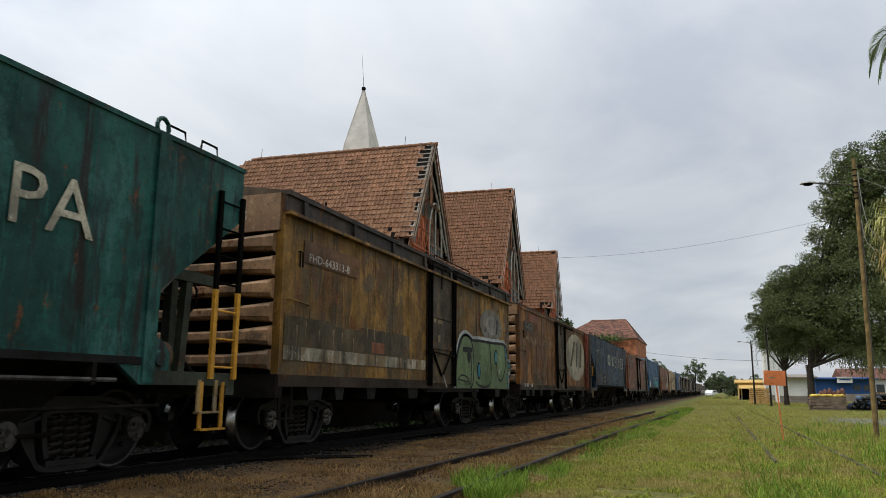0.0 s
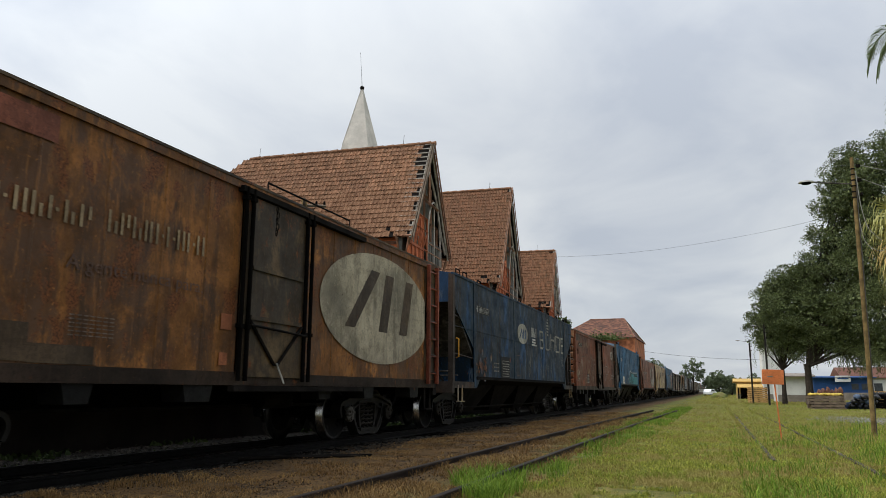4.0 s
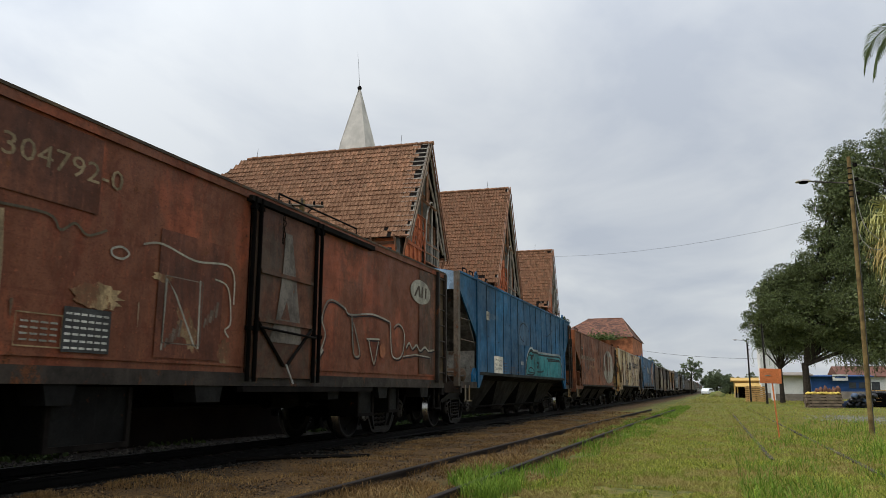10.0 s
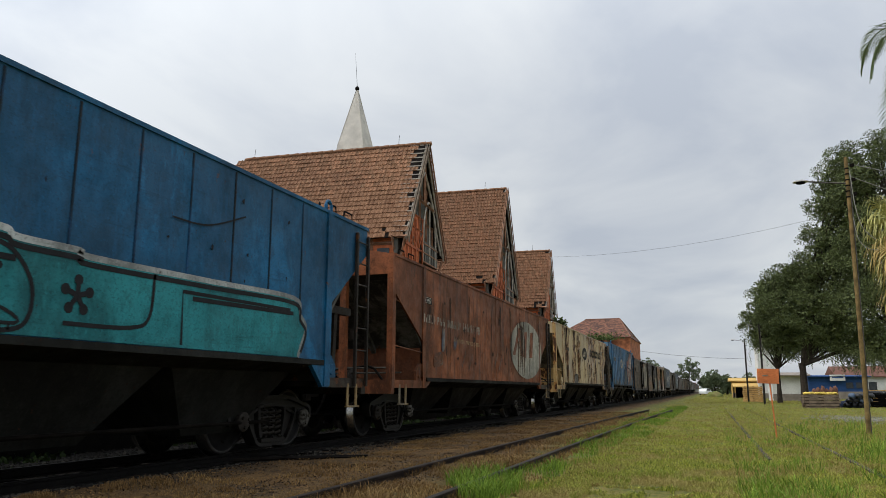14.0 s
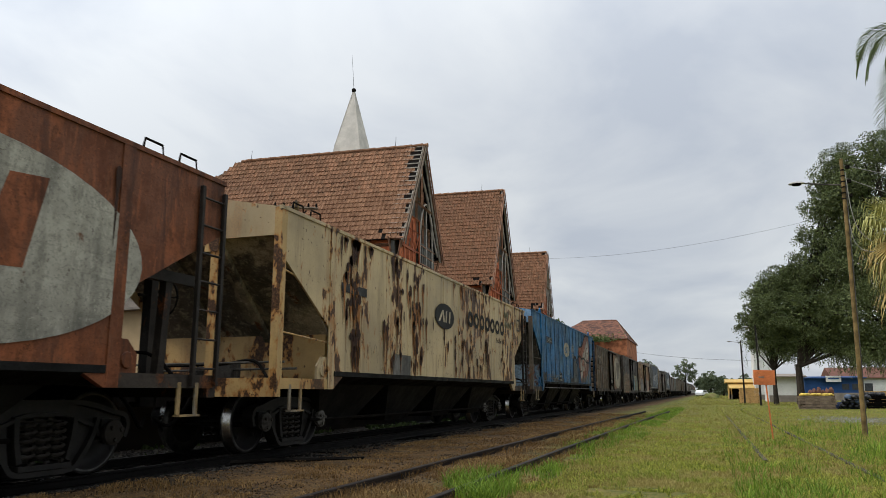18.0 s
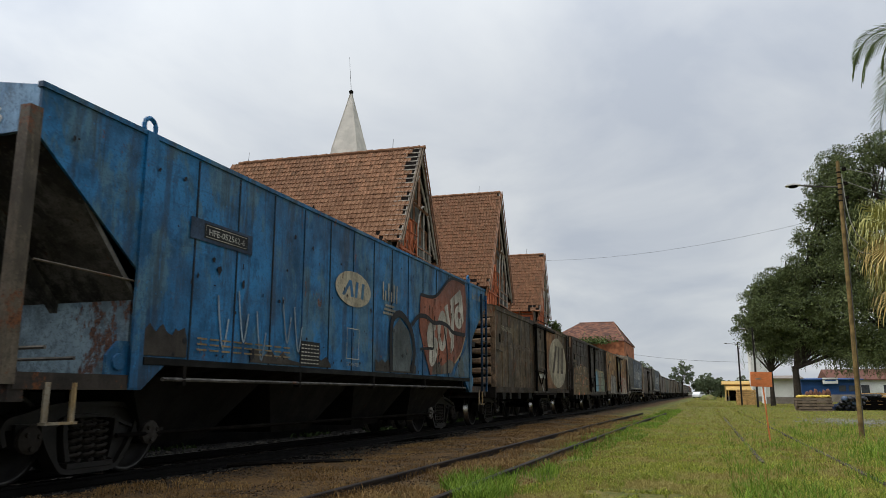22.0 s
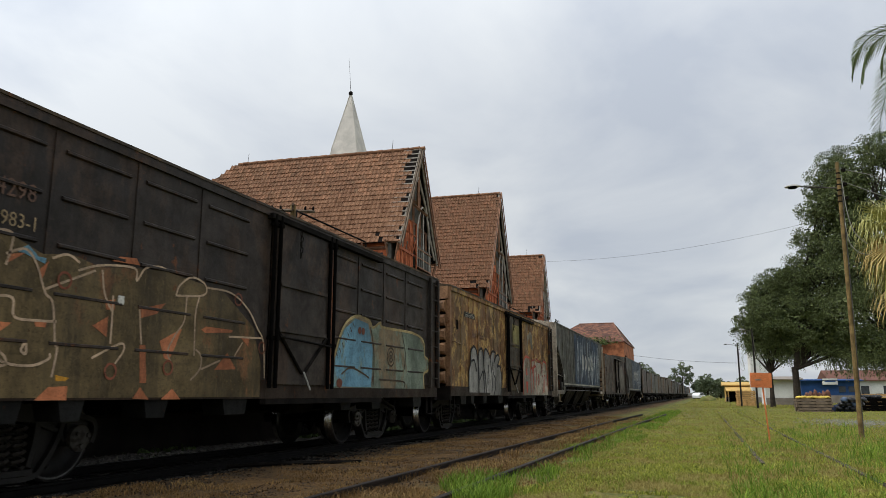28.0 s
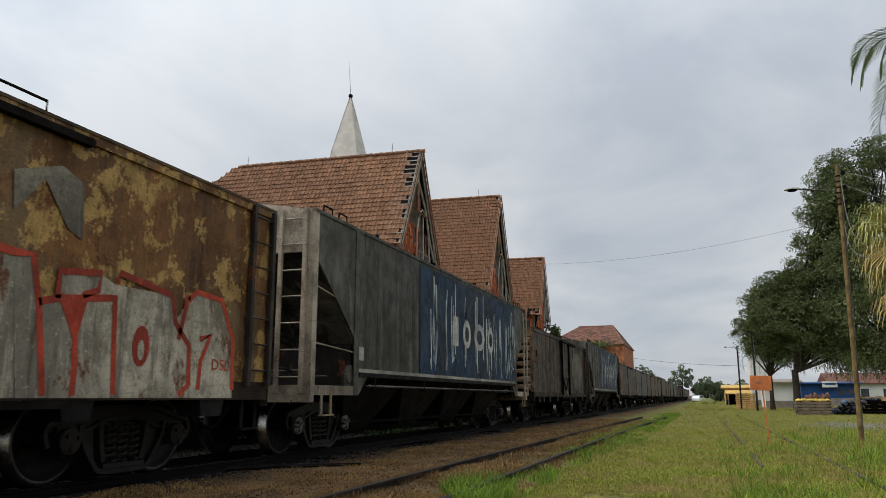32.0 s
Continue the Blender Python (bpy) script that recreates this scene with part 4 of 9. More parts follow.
C14 = hopper(158.82, 13.70, 3.55, GREY, "grimy grey hopper wagon with a streaked blue panel", bay=1.45, low=1.22, end_paint=GREY_TAN, panel=0.8, front_ladder=GREY_TAN, frame_paint=GREY_TAN, bulk_paint=DIRTY, eyes=False, pipe=True)
C15 = boxcar(173.6, 11.5, 3.1, FAR_BROWN, END_DARK, "dusty brown boxcar with faded marks", ribs=7)
C16 = hopper(186.2, 13.7, 3.5, GREY, "grimy grey hopper wagon with a streaked blue panel", bay=1.45, low=1.2, panel=0.8, eyes=False)


def rest_of_train():
    y = 201.0
    paints = [(FAR_BROWN, 0), (GREY, 0), (BOX_DARK, 0), (BOX_DARK, 0), (BOX_DARK, 1), (FAR_BROWN, 0), (GREY, 1), (GREY, 1), (BOX_DARK, 0), (BOX_BLACK, 0), (BOX_DARK, 1), (FAR_BROWN, 0), (NAVY, 1), (BOX_DARK, 0), (FAR_BROWN, 0), (GREY, 1), (RUSTY, 0), (BOX_DARK, 0)]
    for p, kind in paints:
        if kind:
            hopper(y, 13.7, 3.4, p, "distant weathered hopper wagon in the train", near=False)
            y += 14.8
        else:
            boxcar(y, 11.5, 3.1, p, END_DARK, "distant weathered boxcar in the train", near=False)
            y += 12.6


rest_of_train()


# ---- paint, boards and marks on the wagons ----
def spray(name, c, grime=0.35):
    return painted(name, c, 0.16, grime, streak=0.5, shift=len(name))


S_GREEN, S_TEAL, S_BLACK, S_WHITE = spray("green_spray_paint", (0.16, 0.225, 0.10), 0.25), spray("teal_spray_paint", (0.025, 0.25, 0.275), 0.2), plain("black_spray_paint", (0.012, 0.012, 0.014)), spray("white_spray_paint", (0.50, 0.52, 0.50))
S_CYAN, S_ORANGE, S_OLIVE, S_BLUE = spray("cyan_spray_paint", (0.03, 0.22, 0.30)), spray("orange_spray_paint", (0.58, 0.20, 0.085)), painted("olive_spray_paint", (0.165, 0.115, 0.050), 0.2, 0.6, (0.26, 0.12, 0.05), 0.35, 0.5, shift=18), painted("pale_blue_spray_paint", (0.17, 0.36, 0.47), 0.16, 0.3, (0.24, 0.30, 0.22), 0.45, 0.4, shift=20)
S_SILVER, S_RED, S_TAN, S_BLUSH = spray("silver_spray_paint", (0.37, 0.35, 0.31), 0.4), spray("red_spray_paint", (0.58, 0.075, 0.035)), spray("tan_spray_paint", (0.42, 0.30, 0.16)), spray("pale_pink_spray_paint", (0.27, 0.20, 0.15), 0.7)
OVAL, OVAL_GREY, OVAL_DARK = spray("cream_oval_paint", (0.40, 0.345, 0.24), 0.5), spray("pale_grey_oval_paint", (0.44, 0.415, 0.335), 0.35), plain("black_oval_paint", (0.018, 0.017, 0.016))
BROWN_BAR, RED_PATCH, BOARD = spray("brown_bar_paint", (0.085, 0.055, 0.03)), spray("red_brown_patch_paint", (0.27, 0.085, 0.045)), plain("black_number_board", (0.011, 0.011, 0.011))
DULL_CREAM = spray("dull_cream_lettering", (0.34, 0.25, 0.14), 0.6)
S_CUSTARD = spray("custard_yellow_spray_paint", (0.56, 0.42, 0.18), 0.3)
S_PINK, CHALK = spray("pale_pink_line_paint", (0.66, 0.47, 0.31), 0.3), painted("chalky_white_spray_paint", (0.52, 0.455, 0.345), 0.4, 0.6, (0.20, 0.15, 0.09), 0.35, 0.8, shift=171)
S_ASH = spray("ash_white_line_paint", (0.50, 0.46, 0.36), 0.4)
GHOST = spray("ghost_lettering_paint", (0.20, 0.11, 0.075))
PRIMER, FLAKED = spray("bare_primer_patch", (0.05, 0.05, 0.048)), painted("flaked_pale_and_brown_paint", (0.30, 0.27, 0.22), 0.85, 0.5, (0.06, 0.09, 0.16), 0.9, 0.5, shift=71)
S0 = 1.513  # just proud of the seams


def patch(w, name, pts, material, lvl=0, label="", curve=False, thick=0.002):
    part(name, fill(BM(), smooth_line(pts, True, 4) if curve else pts, S0 + 0.003 * lvl, thick), material, w, label)


def stroke(w, pts, width, material, lvl=3, curve=True, closed=False, name="paint_stroke"):
    part(name, ribbon(BM(), smooth_line(pts, closed, 5) if curve else pts, width, S0 + 0.003 * lvl, 0.0, closed), material, w)


def rect(w, name, y0, y1, z0, z1, material, lvl=0, label=""):
    patch(w, name, [(y0, z0), (y1, z0), (y1, z1), (y0, z1)], material, lvl, label)


def word_bars(w, y0, y1, z0, z1, n, material, lvl=1, slant=0.0):
    """A painted company name, as a row of plain bars."""
    step = (y1 - y0) / n
    rnd = random.Random(int(y0 * 100) + n)
    bm = BM()
    for k in range(n):
        a, full = y0 + step * (k + 0.14), z1 - z0
        for off, lo, hi in ((0.0, 0.0, 1.0), (rnd.uniform(0.42, 0.58), rnd.choice((0.0, 0.0, 0.4)), rnd.choice((0.55, 1.0)))):
            b = a + step * off
            fill(bm, [(b + slant * lo * full, z0 + lo * full), (b + step * 0.2 + slant * lo * full, z0 + lo * full), (b + step * 0.2 + slant * hi * full, z0 + hi * full), (b + slant * hi * full, z0 + hi * full)], S0 + 0.003 * lvl, 0.002)
    part("name_bars", bm, material, w)


def oval_mark(w, cy, cz, ry, rz, ground, bars, slant=0.25):
    """A painted oval with slanted bars across it."""
    patch(w, "oval_mark", ellipse(cy, cz, ry, rz), ground, 0, "painted oval")
    for lo, hi, b in ((-0.66, -0.28, 0.15), (-0.16, -0.28, 0.15), (0.04, 0.10, 0.14), (0.40, 0.46, 0.14)):
        y0, y1, b, h = cy + lo * ry, cy + hi * ry, b * ry, 0.46 * rz
        patch(w, "oval_bar", [(y0, cz - h), (y0 + b, cz - h), (y1 + b, cz + h), (y1, cz + h)], bars, 1)


def notice(w, y0, y1, z0, z1, ground, ink, rows, cols, lvl=0):
    """A stencilled table too small to read: rows of plain bars."""
    if ground:
        rect(w, "notice_board", y0, y1, z0, z1, ground, lvl, "stencilled notice")
    dz, dy = (z1 - z0) / (rows + 0.6), (y1 - y0) / (cols + 0.4)
    bm = BM()
    for r in range(rows):
        for c in range(cols):
            a, b = y0 + dy * (c + 0.3), z0 + dz * (r + 0.45)
            fill(bm, [(a, b), (a + dy * 0.75, b), (a + dy * 0.75, b + dz * 0.33), (a, b + dz * 0.33)], S0 + 0.003 * (lvl + 1), 0.001)
    tagged(part("notice_print", bm, ink, w), kind="stuff")


def outline_box(w, y0, y1, z0, z1, material, width=0.02, lvl=1):
    stroke(w, [(y0, z0), (y1, z0), (y1, z1), (y0, z1)], width, material, lvl, False, True, "painted_frame")


def scratches(w, y0, y1, z0, z1, n, material, seed, width=0.007):
    rnd = random.Random(seed)
    for k in range(n):
        y, z, h = rnd.uniform(y0, y1), rnd.uniform(z0 + 0.3, z1), rnd.uniform(0.2, 0.7)
        stroke(w, [(y, z), (y + rnd.uniform(-0.03, 0.03), z - h * 0.5), (y + rnd.uniform(-0.08, 0.08), max(z0, z - h))], width * rnd.uniform(0.6, 1.5), material, 2, True, name="scratch")


def drip(w, y, z, h, wide, material, lvl, rnd, name="rust_run"):
    """A run of rust: a ragged blot that tapers downwards."""
    n = 7
    left = [(y - wide * (0.5 if k < 2 else 0.42 * (1 - k / n)) * rnd.uniform(0.6, 1.3), z - h * k / n) for k in range(n)]
    right = [(y + wide * (0.5 if k < 2 else 0.42 * (1 - k / n)) * rnd.uniform(0.6, 1.3), z - h * k / n) for k in range(n)]
    pts = [(y + rnd.uniform(-0.2, 0.2) * wide, z + wide * rnd.uniform(0.2, 0.5))] + right + [(y + rnd.uniform(-0.1, 0.1) * wide, z - h)] + left[::-1]
    patch(w, name, pts, material, lvl)


def number_board(w, text, y0, y1, z0, z1, material=None):
    rect(w, "number_board", y0, y1, z0, z1, BOARD, 0, "black number board")
    outline_box(w, y0 + 0.03, y1 - 0.03, z0 + 0.02, z1 - 0.02, CREAM, 0.008, 1)
    h = (z1 - z0) * 0.62
    v, _ = lettering(text, h)
    wide = max(a for a, _ in v)
    side_text(w, text, y0 + 0.07, z0 + (z1 - z0) * 0.27, h, WHITE, S0 + 0.006, (y1 - y0 - 0.14) / wide)


def sized_text(w, text, y0, y1, z, cap, material, lvl=1):
    """Writing from y0 to y1, with capitals of a given height."""
    v, _ = lettering(text, cap / 0.69)
    side_text(w, text, y0, z, cap / 0.69, material, S0 + 0.003 * lvl, (y1 - y0) / max(a for a, _ in v))


def mark_wagons():
    # green hopper
    sized_text(C1, "PA", 10.86, 11.78, 2.14, 0.50, CREAM)
    for a in (13.52, 13.93):
        part("ladder_stile", box(BM(), 1.515, 1.555, a, a + 0.06, 0.95, 1.93), YELLOW, C1, "yellow painted ladder foot")
        part("ladder_stile", box(BM(), 1.515, 1.555, a, a + 0.06, 1.93, 3.06), BLACK, C1)
    for k in range(7):
        hand_bar(C1, [(1.535, 13.58, 1.08 + 0.31 * k), (1.535, 13.93, 1.08 + 0.31 * k)], YELLOW if k < 3 else BLACK, 0.013, "ladder_rung")
    stirrup(C1, 13.42, 1.5, 0.42, 0.42, YELLOW)
    hand_bar(C1, [(1.42, 7.5, 0.66), (1.42, 10.9, 0.66), (1.42, 12.9, 0.68)], IRON, 0.02, "brake_rod")
    # ochre boxcar
    sized_text(C2, "FHD-643313-8", 0.63, 1.85, 2.58, 0.115, WHITE)
    rect(C2, "paint_patch", 0.5, 2.2, 2.55, 2.86, spray("faded_red_panel", (0.18, 0.085, 0.035), 0.7), 0)
    end_text(C2, "643313-8", 0.12, 3.04, 0.22, CREAM, -0.066)
    rect(C2, "white_stripe", 0.08, 5.1, 1.22, 1.40, painted("worn_cream_stripe", (0.50, 0.44, 0.32), 0.35, 0.8, (0.20, 0.12, 0.045), 0.55, 0.8, shift=141), 0, "worn cream stripe")
    rect(C2, "paint_patch", 2.72, 3.2, 1.43, 1.60, spray("brick_patch", (0.24, 0.085, 0.04)), 0)
    oval_mark(C2, 9.6, 2.42, 0.98, 0.40, spray("worn_grey_oval", (0.24, 0.21, 0.17), 0.6), PRIMER)
    patch(C2, "oval_mark", ellipse(9.55, 2.43, 0.45, 0.24), spray("worn_pale_oval", (0.36, 0.33, 0.28), 0.6), 2)
    green = [(6.83, 0.9), (6.8, 1.22), (6.9, 1.68), (7.14, 2.01), (7.5, 2.13), (7.86, 2.08), (8.05, 2.04), (8.49, 2.06), (9.43, 2.07), (10.47, 2.1), (10.76, 2.08), (10.95, 1.96), (11.02, 1.67), (11.28, 1.62), (11.36, 1.44), (11.28, 1.3), (11.16, 1.27), (11.19, 0.9)]
    patch(C2, "spray_painting", green, S_GREEN, 1, "green spray-painted figure")
    stroke(C2, green, 0.07, S_WHITE, 2)
    stroke(C2, [(a + 0.04, b - 0.07) for a, b in green[1:-1]], 0.06, S_BLACK, 3)
    stroke(C2, [(6.88, 0.92), (6.87, 1.27), (7.08, 1.75), (7.44, 2.05), (7.92, 1.97), (8.12, 1.52), (8.07, 1.04), (7.86, 0.9)], 0.055, S_BLACK, 3)
    patch(C2, "spray_painting", [(7.33, 1.79), (8.0, 1.80), (8.0, 1.70), (7.34, 1.68)], S_BLACK, 3)
    patch(C2, "spray_painting", ellipse(7.77, 1.60, 0.12, 0.15, 14), S_BLACK, 3)
    stroke(C2, [(7.98, 1.72), (7.94, 1.3), (7.9, 1.0), (7.76, 1.02)], 0.04, S_BLACK, 3)
    stroke(C2, [(7.01, 1.08), (7.22, 1.17), (7.56, 1.15), (7.77, 1.04), (7.01, 1.08)], 0.035, S_BLACK, 3)
    for k in range(10):
        stroke(C2, [(7.1 + 0.08 * k, 0.95), (7.11 + 0.08 * k, 1.02)], 0.02, S_BLACK, 3, False)
    stroke(C2, [(8.27, 1.05), (8.61, 0.95), (9.24, 0.95), (9.51, 1.14), (9.48, 1.65), (9.39, 2.0)], 0.055, S_BLACK, 3)
    stroke(C2, [(10.0, 1.76), (10.02, 1.4), (10.19, 1.14), (10.47, 1.11), (10.7, 1.26), (10.86, 1.55), (10.77, 2.03)], 0.055, S_BLACK, 3)
    for y, z in ((8.51, 1.3), (9.95, 1.67)):
        patch(C2, "spray_painting", ellipse(y, z, 0.13, 0.2, 16), S_BLACK, 3)
        patch(C2, "spray_painting", ellipse(y, z, 0.09, 0.15, 16), S_CYAN, 4)
    for pts in ([(10.74, 2.0), (10.93, 2.01), (11.0, 1.86), (10.81, 1.88)], [(10.83, 1.83), (11.0, 1.83), (11.0, 1.67), (10.86, 1.67)], [(11.07, 1.58), (11.26, 1.58), (11.30, 1.44), (11.11, 1.44)],
                [(10.99, 1.26), (11.13, 1.26), (11.13, 1.08), (11.0, 1.08)], [(11.0, 1.03), (11.14, 1.03), (11.14, 0.92), (11.0, 0.92)]):
        patch(C2, "spray_painting", pts, S_CYAN, 2)
        stroke(C2, pts, 0.025, S_BLACK, 3, False, True)
    stroke(C2, [(10.20, 1.36), (10.30, 1.28)], 0.06, S_WHITE, 3, False)
    stroke(C2, [(10.30, 1.38), (10.21, 1.26)], 0.06, S_WHITE, 3, False)
    stroke(C2, ellipse(11.12, 2.25, 0.19, 0.24, 18), 0.02, S_BLUSH, 1, False, True)
    for k in range(8):
        a = k * math.pi / 4 + 0.2
        stroke(C2, [(11.12, 2.25), (11.12 + 0.24 * math.cos(a), 2.25 + 0.34 * math.sin(a))], 0.03, S_BLUSH, 1, False)
    for a, b, c, d in ((5.42, 5.56, 2.16, 2.25), (5.68, 5.92, 2.15, 2.23), (5.66, 5.80, 1.78, 1.92)):
        rect(C2, "paper_scrap", a, b, c, d, S_TAN, 14)
    # a sooty band over the stripe, with pale smears
    rnd = random.Random(22)
    sooty = painted("sooty_band_paint", (0.13, 0.092, 0.045), 0.35, 0.6, (0.07, 0.055, 0.034), 0.6, 0.5, shift=147)
    edge = [(0.08 + 4.2 * k / 30, 1.80 - (0.06 if 9 < k < 16 else 0.0) + rnd.uniform(-0.006, 0.006)) for k in range(31)]
    patch(C2, "paint_patch", edge + [(4.28, 1.405), (0.08, 1.405)], sooty, -0.4)
    for k in range(12):
        drip(C2, 0.3 + 0.36 * k + rnd.uniform(-0.1, 0.1), rnd.uniform(1.6, 1.85), rnd.uniform(0.15, 0.35), rnd.uniform(0.02, 0.05), S_TAN, 0.6, rnd, "paint_run")
    # orange-brown boxcar
    number_board(C3, "FHD-C37101-9", 0.6, 1.5, 2.63, 2.82)
    rect(C3, "soot_patch", 0.45, 1.65, 2.58, 2.86, BROWN_BAR, -0.5)
    word_bars(C3, 0.42, 1.6, 2.26, 2.44, 7, DULL_CREAM)
    word_bars(C3, 1.74, 2.75, 2.24, 2.44, 6, DULL_CREAM)
    word_bars(C3, 2.91, 4.34, 2.26, 2.47, 9, DULL_CREAM)
    sized_text(C3, "A gente nunca pára.", 2.5, 4.35, 1.86, 0.13, GHOST)
    for a in (0.44, 0.74, 1.3):
        patch(C3, "white_patch", [(a, 0.97), (a + 0.19, 0.97), (a + 0.21, 1.07), (a + 0.02, 1.07)], WHITE, 3)
    notice(C3, 2.57, 3.14, 1.27, 1.5, None, S_BLUSH, 6, 7)
    for a, b, c, d, m in ((1.7, 2.2, 1.05, 1.36, BROWN_BAR), (2.2, 2.9, 1.04, 1.2, BROWN_BAR), (0.1, 0.4, 1.02, 1.15, BROWN_BAR), (4.7, 4.9, 1.5, 1.68, S_ORANGE), (4.7, 4.85, 1.1, 1.24, S_ORANGE), (1.1, 2.3, 2.9, 3.14, RED_PATCH)):
        rect(C3, "paint_patch", a, b, c, d, m, 0)
    patch(C3, "oval_mark", ellipse(9.05, 2.15, 2.13, 0.90, 44), OVAL, 0, "large cream oval, worn")
    for a, b in ((7.7, 0.9), (8.92, 0.25), (9.78, 0.28)):
        patch(C3, "oval_bar", [(a, 1.78), (a + 0.34, 1.78), (a + 0.34 + b, 2.76), (a + b, 2.76)], BROWN_BAR, 1)
    rect(C3, "end_panel_paint", 11.02, 11.62, 1.04, 3.15, BOX_DARK, 0)
    ladder(C3, 1.56, 1.56, 11.12, 11.58, 0.95, 3.25, 7, REDBROWN, w=0.07)
    # sooty blue hopper
    number_board(C5, "HFE-715526-3", 1.81, 2.72, 2.64, 2.81)
    sized_text(C5, "HF", 1.60, 1.80, 2.66, 0.14, WHITE)
    end_text(C5, "HFE-715526-3", 0.02, 2.92, 0.20, WHITE)
    oval_mark(C5, 6.2, 2.45, 0.62, 0.29, OVAL_GREY, NAVY)
    word_bars(C5, 7.26, 8.0, 2.44, 2.73, 3, WHITE)
    for k in range(3):
        rect(C5, "mark_bar", 7.42 - 0.06 * k, 7.84 + 0.06 * k, 2.34 - 0.08 * k, 2.39 - 0.08 * k, WHITE, 1)
    for k, (a, b) in enumerate(((8.40, 9.02), (9.30, 9.98), (10.08, 10.84), (10.95, 11.78), (11.88, 12.44))):
        rect(C5, "name_bar", a + 0.03, a + 0.13, 2.14, 2.72, OVAL_GREY, 1)
        if k != 4:
            rect(C5, "name_bar", b - 0.14, b - 0.06, 2.18, 2.68, OVAL_GREY, 1)
        for q in ((2.14, 2.40, 2.66), (2.14,), (2.5,), (2.14, 2.66), (2.14, 2.40, 2.66))[k]:
            rect(C5, "name_bar", a + 0.13, b - 0.14, q, q + 0.06, OVAL_GREY, 1)
    for k in range(6):
        patch(C5, "wheat_mark", ellipse(9.64, 2.66 + 0.10 * k, 0.19 * (1 - abs(k - 2.2) / 5), 0.033, 14), OVAL_GREY, 2)
    rect(C5, "notice_board", 3.80, 4.68, 1.10, 1.70, BOARD, -0.5, "black stencilled board")
    notice(C5, 3.95, 4.60, 1.22, 1.58, None, OVAL_GREY, 5, 8)
    outline_box(C5, 3.93, 4.61, 1.20, 1.59, OVAL_GREY, 0.014)
    patch(C5, "red_dot", ellipse(4.72, 1.64, 0.06, 0.07, 12), RED_PATCH, 1)
    outline_box(C5, 5.47, 5.98, 1.24, 1.80, GHOST, 0.02)
    notice(C5, 3.1, 3.6, 1.25, 1.6, None, OVAL_GREY, 3, 3)
    rnd = random.Random(55)
    for k in range(26):
        y, z, r = rnd.gauss(2.2, 0.35), rnd.gauss(1.45, 0.13), rnd.uniform(0.03, 0.12)
        if y > 1.62:
            pts = [(y + r * rnd.uniform(0.3, 1.2) * math.cos(q * 0.698), z + r * rnd.uniform(0.4, 1.4) * math.sin(q * 0.698)) for q in range(9)]
            patch(C5, "flaked_patch", pts, FLAKED, 0.2 * k)
    hand_bar(C5, [(1.50, 0.22, 1.52), (1.56, 0.22, 1.54), (1.56, 0.22, 1.92), (1.50, 0.22, 1.94)], YELLOW, 0.016, "yellow_hand_bar")
    part("sheet_lap", box(BM(), 1.5, 1.512, 0.05, 14.05, 2.19, 2.205), NAVY, C5)
    scratches(C5, 6.4, 12.4, 1.2, 2.05, 46, OVAL_GREY, 5)
    for k in range(9):
        y = 2.0 + 1.35 * k
        hand_bar(C5, [(1.42, y, 3.35), (1.42, y + 0.05, 3.45), (1.42, y + 0.27, 3.45), (1.42, y + 0.32, 3.35)], IRON, 0.02, "hatch_latch")
    for y in (13.38, 14.0):
        part("rear_post", box(BM(), 1.38, 1.47, y, y + 0.11, 0.92, 2.9), BOX_BLACK, C5)
    for a, b in ((14.13, 2.93), (14.12, 2.53), (14.12, 2.05), (14.12, 1.57), (14.11, 1.12)):
        hand_bar(C5, [(1.50, a - 0.62, b + 0.02), (1.60, a - 0.58, b), (1.60, a - 0.04, b - 0.03), (1.50, a, b - 0.01)], STEEL_GREY, 0.014, "grab_iron")
    # red-brown boxcar
    number_board(C6, "FHD - 304792 - 0", 0.68, 1.59, 2.62, 2.79)
    sized_text(C6, "304792-0", 1.94, 3.27, 2.68, 0.19, DULL_CREAM)
    notice(C6, 2.27, 2.70, 1.20, 1.43, None, OVAL_GREY, 4, 4)
    outline_box(C6, 2.25, 2.71, 1.18, 1.45, S_TAN, 0.014)
    notice(C6, 2.72, 3.26, 1.15, 1.54, PRIMER, WHITE, 6, 6)
    notice(C6, 0.7, 2.1, 1.3, 1.6, None, GHOST, 4, 6)
    oval_mark(C6, 11.07, 2.68, 0.52, 0.23, OVAL_GREY, BROWN_BAR)
    for off, wide, mat_, lvl in ((0.030, 0.020, S_BLACK, 1), (0.0, 0.027, OVAL_GREY, 2)):
        def line(pts, curve=True, thick=1.0):
            stroke(C6, [(a + off, b - off) for a, b in pts], wide * thick, mat_, lvl, curve)

        line([(7.08, 1.22), (7.22, 1.40), (7.33, 1.62), (7.22, 1.84), (7.42, 2.12), (7.9, 2.06), (8.1, 1.97), (8.9, 2.05), (9.62, 1.99)], True)
        line([(7.08, 1.22), (7.28, 1.40)], False, 1.6)
        line([(8.16, 1.95), (8.20, 1.62), (8.27, 1.36), (8.46, 1.38), (8.36, 1.62), (8.22, 1.86)], True)
        line([(8.78, 1.62), (8.95, 1.30), (9.02, 1.28), (9.16, 1.62)], True)
        line([(8.70, 1.64), (9.20, 1.66)], False)
        line([(9.62, 1.99), (9.66, 1.70), (9.74, 1.42), (10.02, 1.38), (10.22, 1.52), (10.26, 1.84), (10.02, 1.98), (9.78, 1.90)], True)
        line([(10.36, 1.58), (10.5, 1.68), (10.66, 1.58), (10.86, 1.66), (11.05, 1.56), (11.3, 1.64), (11.5, 1.58), (11.82, 1.62)], True, 1.4)
